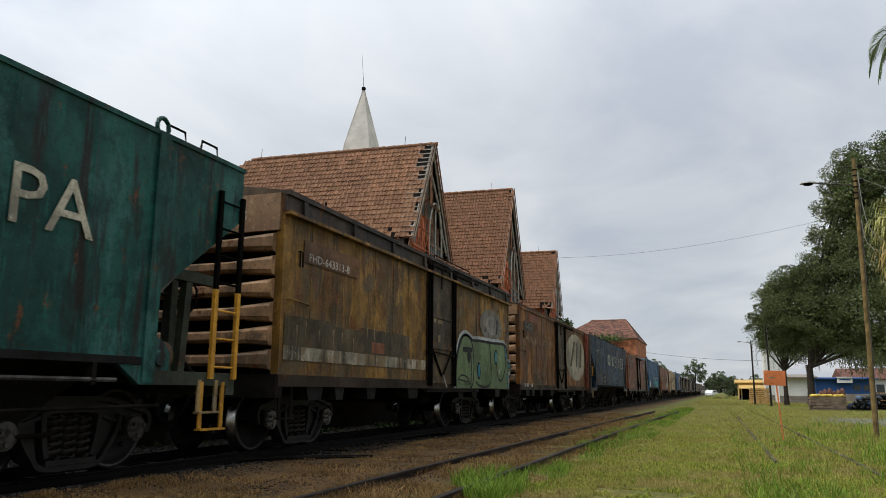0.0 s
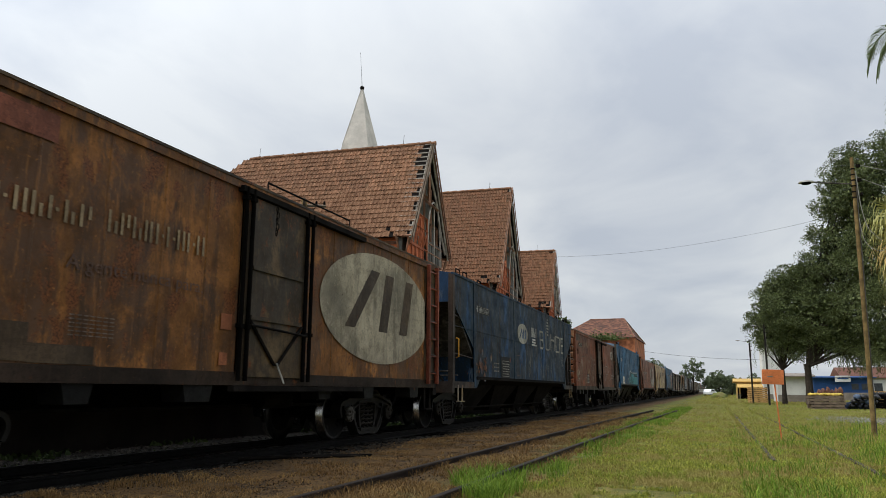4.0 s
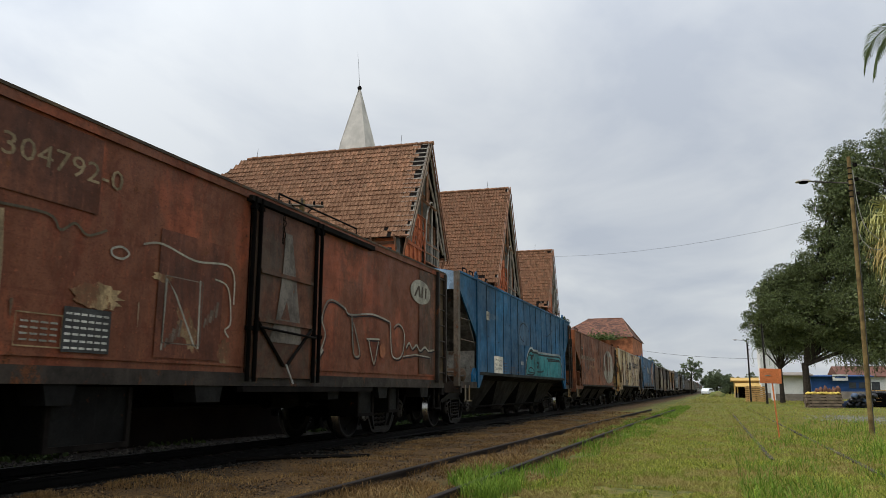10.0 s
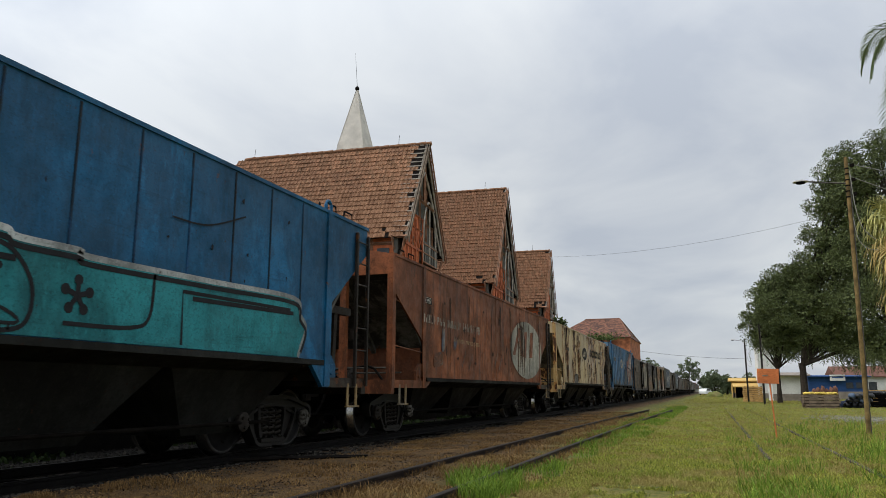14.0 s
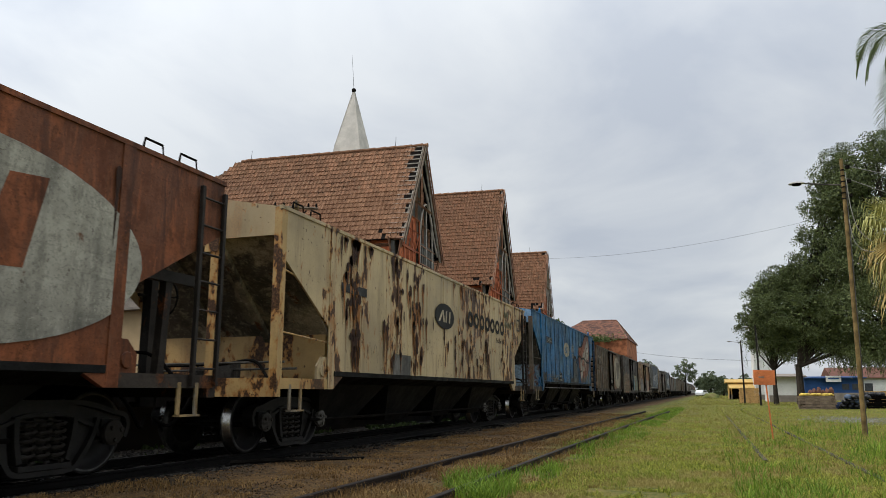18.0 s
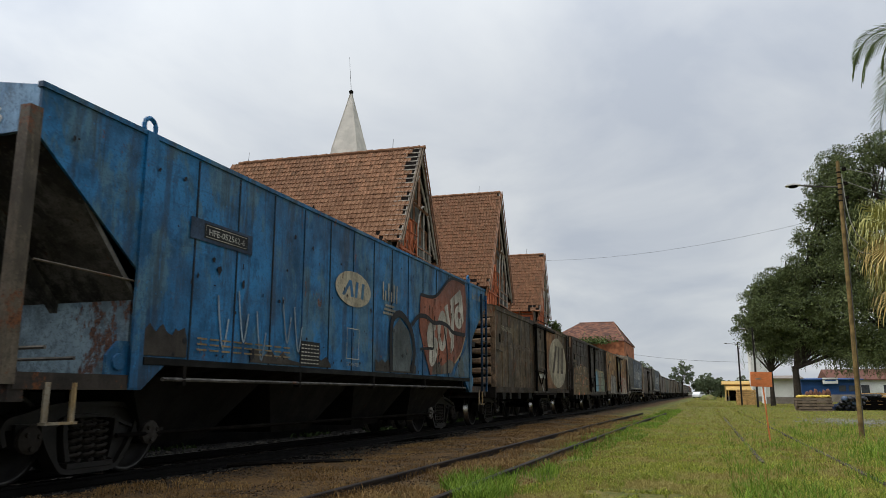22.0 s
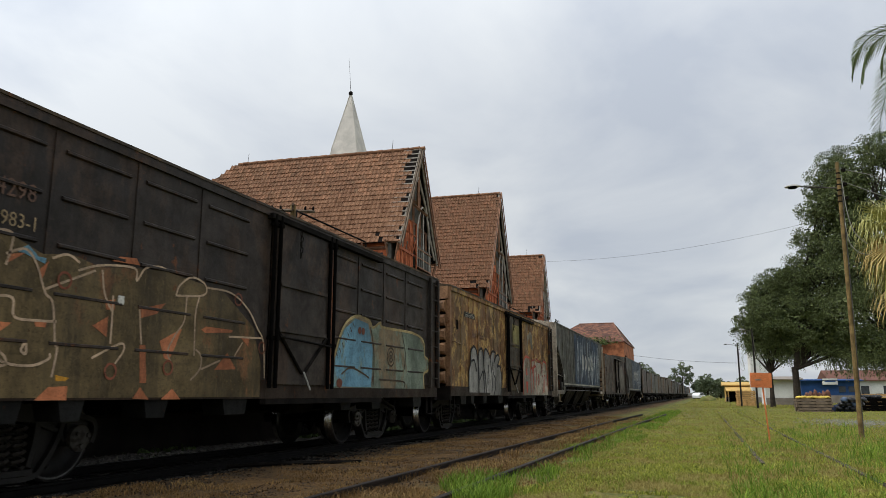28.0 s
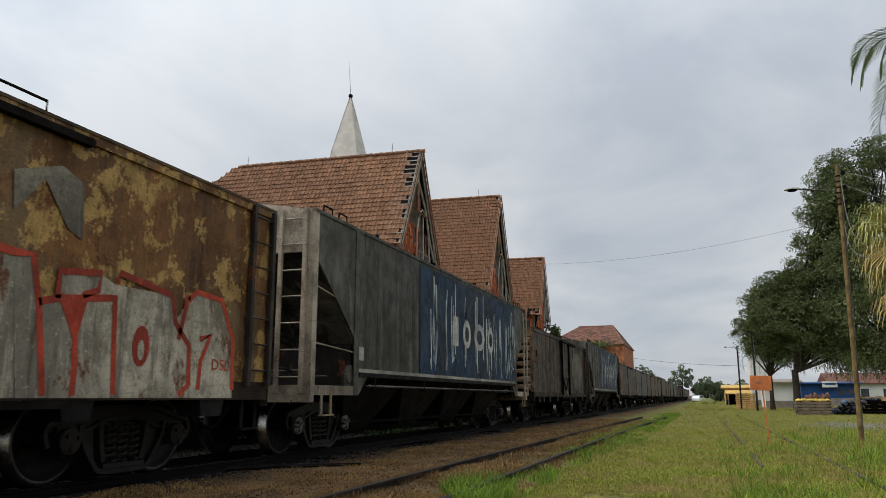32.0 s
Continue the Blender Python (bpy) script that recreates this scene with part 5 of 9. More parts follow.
        line([(10.2, 1.42), (10.8, 1.48), (11.6, 1.46), (11.62, 1.36)], False, 0.8)
    patch(C6, "spray_painting", ellipse(9.33, 1.48, 0.12, 0.12, 14), S_ORANGE, 1)
    stroke(C6, [(0.5, 1.22), (0.55, 1.55), (0.62, 1.72), (0.70, 1.50), (0.82, 1.62)], 0.07, S_ASH, 1)
    stroke(C6, [(0.60, 1.28), (0.78, 1.35), (0.86, 1.22)], 0.05, S_ASH, 1)
    stroke(C6, [(1.2, 2.22), (1.36, 1.86), (1.46, 2.1), (1.58, 1.72)], 0.05, S_ASH, 1)
    stroke(C6, [(1.42, 1.72), (1.45, 1.25)], 0.06, DULL_CREAM, 1, False)
    stroke(C6, [(2.02, 2.24), (2.06, 1.72), (2.04, 1.22)], 0.05, DULL_CREAM, 1)
    stroke(C6, [(0.75, 2.15), (0.88, 2.22), (0.98, 1.83), (1.09, 2.09), (1.34, 2.2), (1.8, 2.26), (2.45, 2.29), (2.6, 2.18), (2.75, 2.27), (2.9, 2.19), (3.12, 2.28)], 0.024, spray("green_grey_scrawl", (0.13, 0.10, 0.06)), 1)
    stroke(C6, [(3.6, 2.24), (3.87, 2.29), (4.4, 2.2), (5.04, 2.22), (5.12, 1.8)], 0.022, S_ASH, 1)
    stroke(C6, [(3.95, 1.22), (3.97, 1.95), (4.12, 1.80), (4.45, 1.30), (4.52, 1.26), (4.5, 2.0)], 0.026, OVAL_GREY, 1, False)
    stroke(C6, [(3.2, 2.12), (3.32, 2.16), (3.42, 2.11), (3.34, 2.05), (3.22, 2.06)], 0.022, OVAL_GREY, 1, True, True)
    stroke(C6, [(4.75, 2.05), (5.0, 1.98), (5.08, 1.6), (4.98, 1.5), (5.06, 1.42)], 0.020, S_ASH, 1)
    for a, b, c, d, m in ((0.15, 1.0, 2.85, 3.1, BROWN_BAR),):
        rect(C6, "paint_patch", a, b, c, d, m, -0.5)
    for a, b in ((0.25, 1.2), (0.95, 1.65), (1.35, 1.6), (4.0, 1.25), (4.6, 1.5)):
        for k in range(5):
            stroke(C6, [(a + 0.05 * k, b + 0.03 * k), (a + 0.05 * k + 0.03, b + 0.10 + 0.05 * k)], 0.03 + 0.01 * (k % 3), GHOST if k % 2 else S_BLUSH, 1, False)
    rnd = random.Random(66)
    pale = painted("dusty_pale_scrawl_paint", (0.36, 0.27, 0.17), 0.4, 0.6, (0.16, 0.075, 0.04), 0.5, shift=191)
    for y in (0.45, 1.42, 2.2, 3.6, 8.2):
        h = rnd.uniform(0.15, 0.3)
        drip(C6, y, rnd.uniform(1.5, 1.85), h, rnd.uniform(0.02, 0.05), pale, 0.3, rnd, "paint_run")
    peeled = painted("peeled_cream_and_red_paint", (0.44, 0.31, 0.16), 0.45, 0.7, (0.20, 0.055, 0.025), 0.75, 0.2, shift=193)
    for y, z, wide, high, slant in ((0.35, 1.5, 0.30, 0.35, 0.0), (1.2, 1.62, 0.45, 0.22, 0.1), (3.1, 1.66, 0.62, 0.24, 0.12), (4.35, 1.45, 0.30, 0.52, -0.45), (5.0, 1.25, 0.26, 0.30, 0.1), (3.9, 1.95, 0.32, 0.10, 0.0)):
        ragged = []
        for k in range(26):
            q, r = 6.2832 * k / 26, rnd.uniform(0.62, 1.15)
            ragged.append((y + wide / 2 * r * math.cos(q) + slant * high / 2 * r * math.sin(q), z + high / 2 * r * math.sin(q)))
        patch(C6, "peeled_patch", ragged, peeled, -0.4)
    part("side_flange", box(BM(), 1.5, 1.518, 0.02, 5.38, 1.10, 1.125), RED_BROWN, C6)
    part("side_flange", box(BM(), 1.5, 1.518, 7.05, 11.85, 1.10, 1.125), RED_BROWN, C6)
    for a, b, low in ((2.75, 3.75, 0.30), (8.7, 9.3, 0.42), (9.9, 10.35, 0.45)):
        bm = prism(BM(), [(a, 0.86), (b, 0.86), (b - 0.06, low), (a + 0.06, low)], "x", 0.85, 1.36)
        chute = part("equipment_box", bm, UNDER, C6)
        for q in (a, b - 0.05):
            part("box_flange", box(BM(), 1.36, 1.39, q, q + 0.05, low, 0.86), IRON, chute)
        part("box_flange", box(BM(), 1.36, 1.39, a + 0.05, b - 0.05, low, low + 0.05), IRON, chute)
    wash = spray("grey_door_wash_paint", (0.17, 0.145, 0.12), 0.6)
    patch(C6, "spray_painting", [(6.12, 2.85), (6.28, 2.85), (6.62, 1.42), (5.82, 1.42), (5.98, 1.75), (6.08, 2.3)], wash, 14, "grey sprayed wedge on the door")
    patch(C6, "spray_painting", [(6.08, 1.72), (6.30, 1.72), (6.20, 1.95)], DOOR_RED, 15)
    outline_box(C6, 3.95, 4.55, 1.30, 1.98, S_BLUSH, 0.018)
    rect(C6, "paint_patch", 3.85, 4.9, 1.15, 2.45, painted("browned_square_paint", (0.235, 0.076, 0.038), 0.3, 0.5, shift=195), -0.7)
    rect(C6, "paint_patch", 0.05, 3.0, 2.40, 3.10, painted("dark_square_paint", (0.22, 0.075, 0.037), 0.3, 0.5, shift=196), -0.8)
    rect(C6, "paint_patch", 11.0, 11.88, 1.13, 3.12, painted("brown_weathered_square_paint", (0.20, 0.085, 0.048), 0.35, 0.6, (0.09, 0.06, 0.04), 0.45, shift=205), -0.8)
    rect(C6, "end_panel_paint", 11.88, 12.40, 1.04, 3.12, BOX_DARK, 0)
    # bright blue hopper
    rect(C7, "notice_board", 2.69, 3.53, 1.22, 1.69, spray("clean_cream_notice_paint", (0.95, 0.88, 0.72), 0.08), 0, "cream load notice")
    sized_text(C7, "PESO BRUTO MAX.  100.000 kg", 2.76, 3.42, 1.56, 0.055, DARKTXT)
    sized_text(C7, "TARA         22.200kg", 2.76, 3.40, 1.45, 0.06, DARKTXT)
    sized_text(C7, "LOTAÇÃO LIMITE 77.800kg", 2.76, 3.42, 1.34, 0.06, DARKTXT)
    rect(C7, "number_board", 2.02, 2.28, 2.55, 2.76, CREAM, 0)
    sized_text(C7, "HFE", 2.04, 2.26, 2.60, 0.12, DARKTXT, 1)
    sized_text(C7, "052504-9", 2.32, 3.10, 2.60, 0.12, spray("worn_number_paint", (0.30, 0.38, 0.45), 0.5))
    end_text(C7, "052504-9", 0.34, 3.19, 0.19, WHITE)
    part("number_plate", box(BM(), -0.05, 0.26, -0.012, -0.003, 3.16, 3.36), CREAM, C7)
    end_text(C7, "HFE", -0.01, 3.21, 0.14, DARKTXT, -0.015)
    patch(C7, "faded_patch", [(5.25, 2.8), (6.54, 2.83), (6.6, 2.14), (5.28, 2.12)], spray("faded_blue_patch", (0.05, 0.12, 0.20), 0.5), 0)
    stroke(C7, ellipse(5.95, 2.5, 0.55, 0.27, 20)[2:16], 0.03, S_BLACK, 1)
    stroke(C7, [(8.9, 2.62), (9.5, 2.65), (10.2, 2.9)], 0.02, S_BLACK, 1)
    teal = [(6.1, 1.27), (6.09, 1.49), (6.27, 1.81), (6.66, 2.08), (6.99, 2.1), (7.11, 2.05), (7.74, 2.05), (7.88, 2.01), (9.65, 2.03), (11.37, 2.05), (11.56, 1.84), (11.72, 1.68), (11.59, 1.40), (11.53, 1.27)]
    patch(C7, "spray_painting", teal, S_TEAL, 1, "teal spray-painted figure with white outline")
    stroke(C7, teal, 0.06, S_WHITE, 2)
    stroke(C7, [(a, b - 0.07) for a, b in teal[1:-1]], 0.05, S_BLACK, 3)
    stroke(C7, [(6.2, 1.3), (6.21, 1.62), (6.56, 1.95), (7.0, 1.97), (7.26, 1.72), (7.27, 1.42), (7.07, 1.3), (6.4, 1.29), (6.2, 1.3)], 0.04, S_BLACK, 3)
    rect(C7, "spray_painting", 6.57, 7.1, 1.85, 1.90, S_BLACK, 3)
    patch(C7, "spray_painting", ellipse(6.85, 1.80, 0.14, 0.06, 14), S_BLACK, 3)
    stroke(C7, [(6.37, 1.38), (6.61, 1.5), (6.99, 1.48), (7.15, 1.36), (6.37, 1.38)], 0.03, S_BLACK, 3)
    for k in range(9):
        stroke(C7, [(6.45 + 0.08 * k, 1.30), (6.46 + 0.08 * k, 1.35)], 0.02, S_BLACK, 3, False)
    for k in range(5):
        a = k * 2 * math.pi / 5 + 0.3
        patch(C7, "spray_painting", ellipse(7.75 + 0.14 * math.cos(a), 1.65 + 0.14 * math.sin(a), 0.05, 0.05, 10), S_BLACK, 3)
        stroke(C7, [(7.75, 1.65), (7.75 + 0.12 * math.cos(a), 1.65 + 0.12 * math.sin(a))], 0.05, S_BLACK, 4, False)
    stroke(C7, [(7.62, 1.40), (8.4, 1.42), (8.66, 1.54), (8.70, 1.98)], 0.04, S_BLACK, 3)
    stroke(C7, [(9.16, 1.3), (9.14, 1.86), (11.3, 1.88)], 0.04, S_BLACK, 3, False)
    stroke(C7, [(9.3, 1.8), (11.38, 1.84)], 0.05, S_BLACK, 3, False)
    for y in (5.55, 5.66, 5.77):
        patch(C7, "white_dot", ellipse(y, 1.60, 0.045, 0.06, 10), WHITE, 1)
    notice(C7, 3.6, 4.0, 1.27, 1.6, None, GHOST, 4, 2)
    notice(C7, 4.2, 4.8, 1.27, 1.5, None, GHOST, 4, 5)
    notice(C7, 5.0, 5.5, 1.28, 1.38, None, GHOST, 1, 6)
    rnd = random.Random(77)
    for w, n in ((C7, 46), (C10, 90)):
        for k in range(n):
            y = rnd.uniform(0.3, 13.2)
            z = rnd.uniform(1.3, 3.2) if w is C7 else 1.25 + 1.9 * rnd.random() ** 1.7
            if z < 2.5 and (y < 1.7 or y > 12.0):
                continue
            a, b = rnd.uniform(0.008, 0.028), rnd.uniform(0.010, 0.045)
            if k % 12 == 0:
                a, b = a * 2.2, b * 2.0
            patch(w, "paint_chip", [(y + a * rnd.uniform(0.5, 1.3) * math.cos(q * 0.9), z + b * rnd.uniform(0.5, 1.3) * math.sin(q * 0.9)) for q in range(7)], S_BLACK, 0.4)
    for y0, y1, z0, z1 in ((1.42, 2.1, 1.22, 1.5), (3.3, 5.4, 1.22, 1.36), (7.0, 8.9, 1.22, 1.40)):
        edge = [(y0 + (y1 - y0) * k / 14, z1 + rnd.uniform(-0.10, 0.06)) for k in range(15)]
        patch(C10, "grime_patch", [(y0, z0), (y1, z0)] + edge[::-1], spray("black_brown_grime", (0.045, 0.036, 0.028), 0.5) if "black_brown_grime" not in bpy.data.materials else bpy.data.materials["black_brown_grime"], -0.6)
    # rust-brown hopper
    word_bars(C8, 1.5, 2.75, 2.15, 2.31, 7, OVAL_GREY)
    word_bars(C8, 2.9, 3.8, 2.15, 2.31, 6, OVAL_GREY)
    word_bars(C8, 3.95, 5.3, 2.15, 2.33, 9, OVAL_GREY)
    sized_text(C8, "A gente nunca para", 3.3, 5.25, 1.86, 0.13, S_TAN)
    number_board(C8, "HFE", 1.5, 1.95, 2.52, 2.66)
    patch(C8, "oval_mark", ellipse(10.28, 2.03, 2.03, 0.85, 44), OVAL_GREY, 0, "large pale oval with rust runs")
    for pts in ([(8.48, 1.82), (8.78, 1.82), (9.44, 2.66), (9.18, 2.61)], [(9.38, 1.82), (9.73, 1.81), (9.48, 2.63), (9.2, 2.59)], [(9.75, 1.8), (10.1, 1.79), (10.28, 2.59), (9.93, 2.54)], [(10.5, 1.81), (10.95, 1.83), (11.13, 2.63), (10.74, 2.59)]):
        patch(C8, "oval_bar", pts, RUSTY, 1)
    outline_box(C8, 5.24, 5.66, 1.25, 1.73, GHOST, 0.02)
    orange_run = spray("brown_rust_stain", (0.20, 0.115, 0.05), 0.5)
    rust_run = plain("dark_rust_run", (0.035, 0.015, 0.008), 0.4, 8)
    rnd = random.Random(8)
    for y in (1.9, 2.6, 3.1, 4.4, 4.44, 4.9, 5.9, 6.3, 6.34, 7.2, 7.25, 8.2, 8.3, 8.36, 11.9):
        z = rnd.uniform(2.3, 3.15)
        drip(C8, y, z, min(rnd.uniform(0.7, 1.9), z - 1.14), rnd.uniform(0.025, 0.07), rust_run, 2, rnd)
    for y, z, wide in ((9.08, 2.75, 0.05), (9.12, 2.3, 0.07), (9.35, 2.9, 0.06), (9.5, 2.8, 0.08), (9.62, 2.6, 0.10), (9.66, 2.2, 0.06), (9.85, 2.85, 0.05), (9.9, 2.45, 0.06), (10.5, 2.8, 0.03)):
        drip(C8, y, z, z - 1.16 - rnd.uniform(0, 0.3), wide, rust_run, 2, rnd)
        drip(C8, y + 0.03, z - 0.1, z - 1.3, wide * 2.0, orange_run, 1.5, rnd)
    for a, b, c, d in ((2.55, 2.75, 1.65, 2.15), (2.1, 2.6, 1.3, 1.6), (3.3, 3.5, 1.7, 2.0)):
        patch(C8, "flaked_patch", [(a, c), (b, c + 0.06), (b - 0.03, d), (a + 0.04, d - 0.05)], FLAKED, 0, "", True)
    for k in range(22):
        y, z = rnd.choice((rnd.gauss(9.5, 0.12), rnd.uniform(1.7, 8.0))), rnd.uniform(1.3, 3.0)
        a, b = rnd.uniform(0.03, 0.09), rnd.uniform(0.04, 0.13)
        patch(C8, "rust_spot", [(y + a * rnd.uniform(0.4, 1.3) * math.cos(q * 0.628), z + b * rnd.uniform(0.4, 1.3) * math.sin(q * 0.628)) for q in range(10)], rust_run, 3)
    for a, b in ((3.9, 1.3), (4.4, 1.25), (6.6, 1.4), (7.0, 1.3)):
        for k in range(6):
            stroke(C8, [(a + 0.05 * k, b + 0.06 * k), (a + 0.05 * k + 0.02, b + 0.12 + 0.06 * k)], 0.035, S_BLUSH if k % 2 else GHOST, 0, False)
    # cream hopper
    oval_mark(C9, 6.57, 2.42, 0.62, 0.27, OVAL_DARK, spray("cream_oval_bar_paint", (0.70, 0.58, 0.40)))
    for k in range(7):
        a = 8.2 + 0.485 * k
        stroke(C9, ellipse(a + 0.22, 2.53, 0.155, 0.14, 20), 0.095, OVAL_DARK, 1, False, True, "name_ring")
    word_bars(C9, 10.7, 11.5, 2.12, 2.25, 5, OVAL_DARK)
    for y, z in ((11.65, 2.94), (11.9, 2.95), (11.77, 2.69), (12.0, 2.68), (12.28, 2.68)):
        patch(C9, "dot_mark", ellipse(y, z, 0.10, 0.10, 14), spray("olive_dot_paint", (0.17, 0.15, 0.08)), 1)
    rect(C9, "number_board", 1.75, 2.66, 2.36, 2.50, PRIMER, 0)
    rect(C9, "notice_board", 3.8, 4.62, 1.12, 1.50, spray("grey_notice_panel", (0.16, 0.15, 0.13), 0.7), 0)
    end_text(C9, "716059-3", -0.40, 3.02, 0.21, DARKTXT)
    rnd = random.Random(19)
    orange = spray("orange_rust_run", (0.34, 0.14, 0.04), 0.4)
    for k in range(120):
        y = rnd.choice((rnd.gauss(2.1, 0.2), rnd.gauss(2.1, 0.2), rnd.gauss(4.3, 0.4), rnd.gauss(5.0, 0.2), rnd.gauss(7.7, 0.25), rnd.gauss(9.6, 0.5), rnd.uniform(1.8, 12.3)))
        z = rnd.uniform(1.3, 3.0)
        if not 1.75 < y < 12.35 or (5.9 < y < 12.2 and 2.2 < z < 2.9):
            continue
        a, b = rnd.uniform(0.02, 0.075), rnd.uniform(0.05, 0.15)
        pts = [(y + a * rnd.uniform(0.55, 1.2) * math.cos(q * 0.785), z + b * rnd.uniform(0.55, 1.25) * math.sin(q * 0.785)) for q in range(8)]
        if rnd.random() < 0.8:
            drip(C9, y + rnd.uniform(-0.03, 0.03), z, min(rnd.uniform(0.2, 0.9), z - 1.14), a * 1.7, orange, 0.5, rnd)
        patch(C9, "rust_spot", pts, rust_run, 2, "", True)
        if rnd.random() < 0.5:
            drip(C9, y, z, min(rnd.uniform(0.1, 0.5), z - 1.14), a * 0.9, rust_run, 1.5, rnd)
    for k in range(34):
        y = rnd.choice((rnd.uniform(1.7, 3.0), rnd.gauss(4.4, 0.5), rnd.gauss(7.6, 0.6), rnd.uniform(1.6, 12.6)))
        drip(C9, y, 3.2, rnd.uniform(0.08, 0.55), rnd.uniform(0.05, 0.16), rust_run if k % 3 else orange, 1.2, rnd)
    outline_box(C9, 13.05, 13.35, 2.62, 2.92, spray("grey_hatch_paint", (0.14, 0.13, 0.11), 0.6), 0.07, 1)
    for k in range(14):
        y, z = rnd.uniform(2.5, 12.0), rnd.uniform(1.3, 1.8)
        stroke(C9, [(y, z - 0.2), (y + 0.12, z + 0.15), (y + 0.2, z - 0.1), (y + 0.34, z + 0.12), (y + 0.42, z - 0.18)], 0.008, BROWN_BAR, 3, name="scrawl")
    # faded blue hopper
    rect(C10, "paint_patch", 2.04, 3.23, 2.52, 2.76, spray("dark_blue_patch_paint", (0.03, 0.06, 0.11)), -0.5)
    number_board(C10, "HFE-052562-6", 2.28, 3.13, 2.56, 2.73)
    end_text(C10, "HFE-052562-6", -0.15, 3.16, 0.21, WHITE)
    oval_mark(C10, 6.12, 2.48, 0.64, 0.28, OVAL, SKY_BLUE)
    word_bars(C10, 7.22, 7.94, 2.45, 2.77, 3, OVAL_GREY)
    for k in range(3):
        rect(C10, "mark_bar", 7.38 - 0.05 * k, 7.78 + 0.05 * k, 2.35 - 0.07 * k, 2.39 - 0.07 * k, OVAL_GREY, 1)
    notice(C10, 4.5, 5.04, 1.23, 1.56, BOARD, OVAL_GREY, 6, 6)
    outline_box(C10, 5.91, 6.34, 1.38, 1.85, OVAL_GREY, 0.02)
    sized_text(C10, "CARTAZES AQUI", 5.89, 6.36, 1.27, 0.05, OVAL_GREY)
    PALE_SHAPE = spray("bone_white_old_paint", (0.50, 0.46, 0.38), 0.4)
    red = [(9.12, 2.77), (10.01, 2.85), (11.01, 3.36), (12.05, 3.38), (12.17, 2.90), (12.06, 2.17), (11.65, 1.71), (10.98, 1.30), (9.68, 1.22), (9.33, 1.68), (9.05, 2.13)]
    patch(C10, "spray_painting", red, RED_PATCH, 0, "red-brown painted patch")
    stroke(C10, red[:4], 0.07, S_BLACK, 2)
    rnd = random.Random(31)
    for k in range(34):
        y = rnd.uniform(9.3, 12.0)
        drip(C10, y, rnd.uniform(1.5, 2.9), rnd.uniform(0.08, 0.35), rnd.uniform(0.02, 0.06), rust_run if k % 3 else BROWN_BAR, 2.5, rnd)
    patch(C10, "spray_painting", [(9.75, 1.24), (9.95, 1.5), (10.4, 1.42), (10.9, 1.58), (11.3, 1.5), (11.05, 1.30), (10.4, 1.25)], spray("grey_green_wash_paint", (0.13, 0.11, 0.085), 0.6), 0.5)
    for cy, cz, ry, rz, slant in ((9.71, 2.02, 0.22, 0.28, 0.15), (9.87, 1.69, 0.24, 0.30, 0.35), (10.42, 2.16, 0.31, 0.43, 0.05), (11.57, 2.56, 0.33, 0.27, 0.1)):
        patch(C10, "painted_shape", [(p[0] + slant * (p[1] - cz), p[1]) for p in ellipse(cy, cz, ry, rz, 26)], PALE_SHAPE, 1, "pale rounded painted shape")
    for pts in ([(9.80, 2.28), (9.97, 2.37), (10.0, 2.15), (9.84, 2.10)], [(10.55, 2.67), (10.75, 2.77), (11.05, 2.10), (10.94, 2.03)], [(10.96, 2.88), (11.2, 3.0), (11.19, 1.86), (11.02, 1.71), (10.96, 1.73), (11.02, 2.2)], [(11.62, 2.36), (11.92, 2.49), (11.82, 3.05), (11.66, 3.20), (11.24, 3.01), (11.26, 2.80), (11.58, 2.90)]):
        patch(C10, "painted_shape", pts, PALE_SHAPE, 1.2)
    for cy, cz, ry, rz in ((10.41, 2.11, 0.12, 0.19), (11.58, 2.60, 0.11, 0.08)):
        patch(C10, "painted_shape", ellipse(cy, cz, ry, rz, 16), RED_PATCH, 2)
    stroke(C10, [(7.67, 1.24), (7.66, 2.05), (8.05, 2.28), (8.57, 2.06), (8.79, 1.63), (8.63, 1.24)], 0.13, S_BLACK, 3)
    stroke(C10, [(8.65, 2.13), (9.0, 2.33), (9.46, 2.36), (9.85, 2.28), (10.34, 2.32), (10.8, 2.28), (11.14, 2.18), (12.0, 2.18)], 0.09, S_BLACK, 3)
    stroke(C10, [(9.1, 1.70), (9.59, 1.74), (9.85, 1.76), (9.86, 1.94), (9.81, 2.26)], 0.055, S_BLACK, 2.6)
    stroke(C10, [(10.48, 2.28), (10.62, 2.04), (10.72, 1.75), (10.74, 1.25)], 0.075, S_BLACK, 2.6)
    stroke(C10, [(10.95, 1.30), (11.3, 1.52), (11.65, 1.71), (11.87, 1.92), (12.06, 2.17)], 0.045, S_TAN, 1)
    patch(C10, "spray_painting", [(7.75, 1.25), (7.75, 2.0), (8.05, 2.2), (8.5, 2.0), (8.68, 1.6), (8.55, 1.25)], spray("grey_wash_paint", (0.10, 0.12, 0.12), 0.5), 0)
    dirt = [(11.2, 1.22), (12.30, 1.22), (12.32, 1.75), (12.26, 2.10), (12.16, 2.02), (11.98, 1.80), (11.75, 1.66), (11.5, 1.50)]
    patch(C10, "grime_patch", dirt, painted("grey_green_dirty_blue_paint", (0.13, 0.18, 0.18), 0.3, 0.7, (0.08, 0.17, 0.26), 0.5, 0.8, shift=203), -0.7)
    word_bars(C10, 12.62, 13.4, 3.10, 3.24, 5, OVAL_GREY)
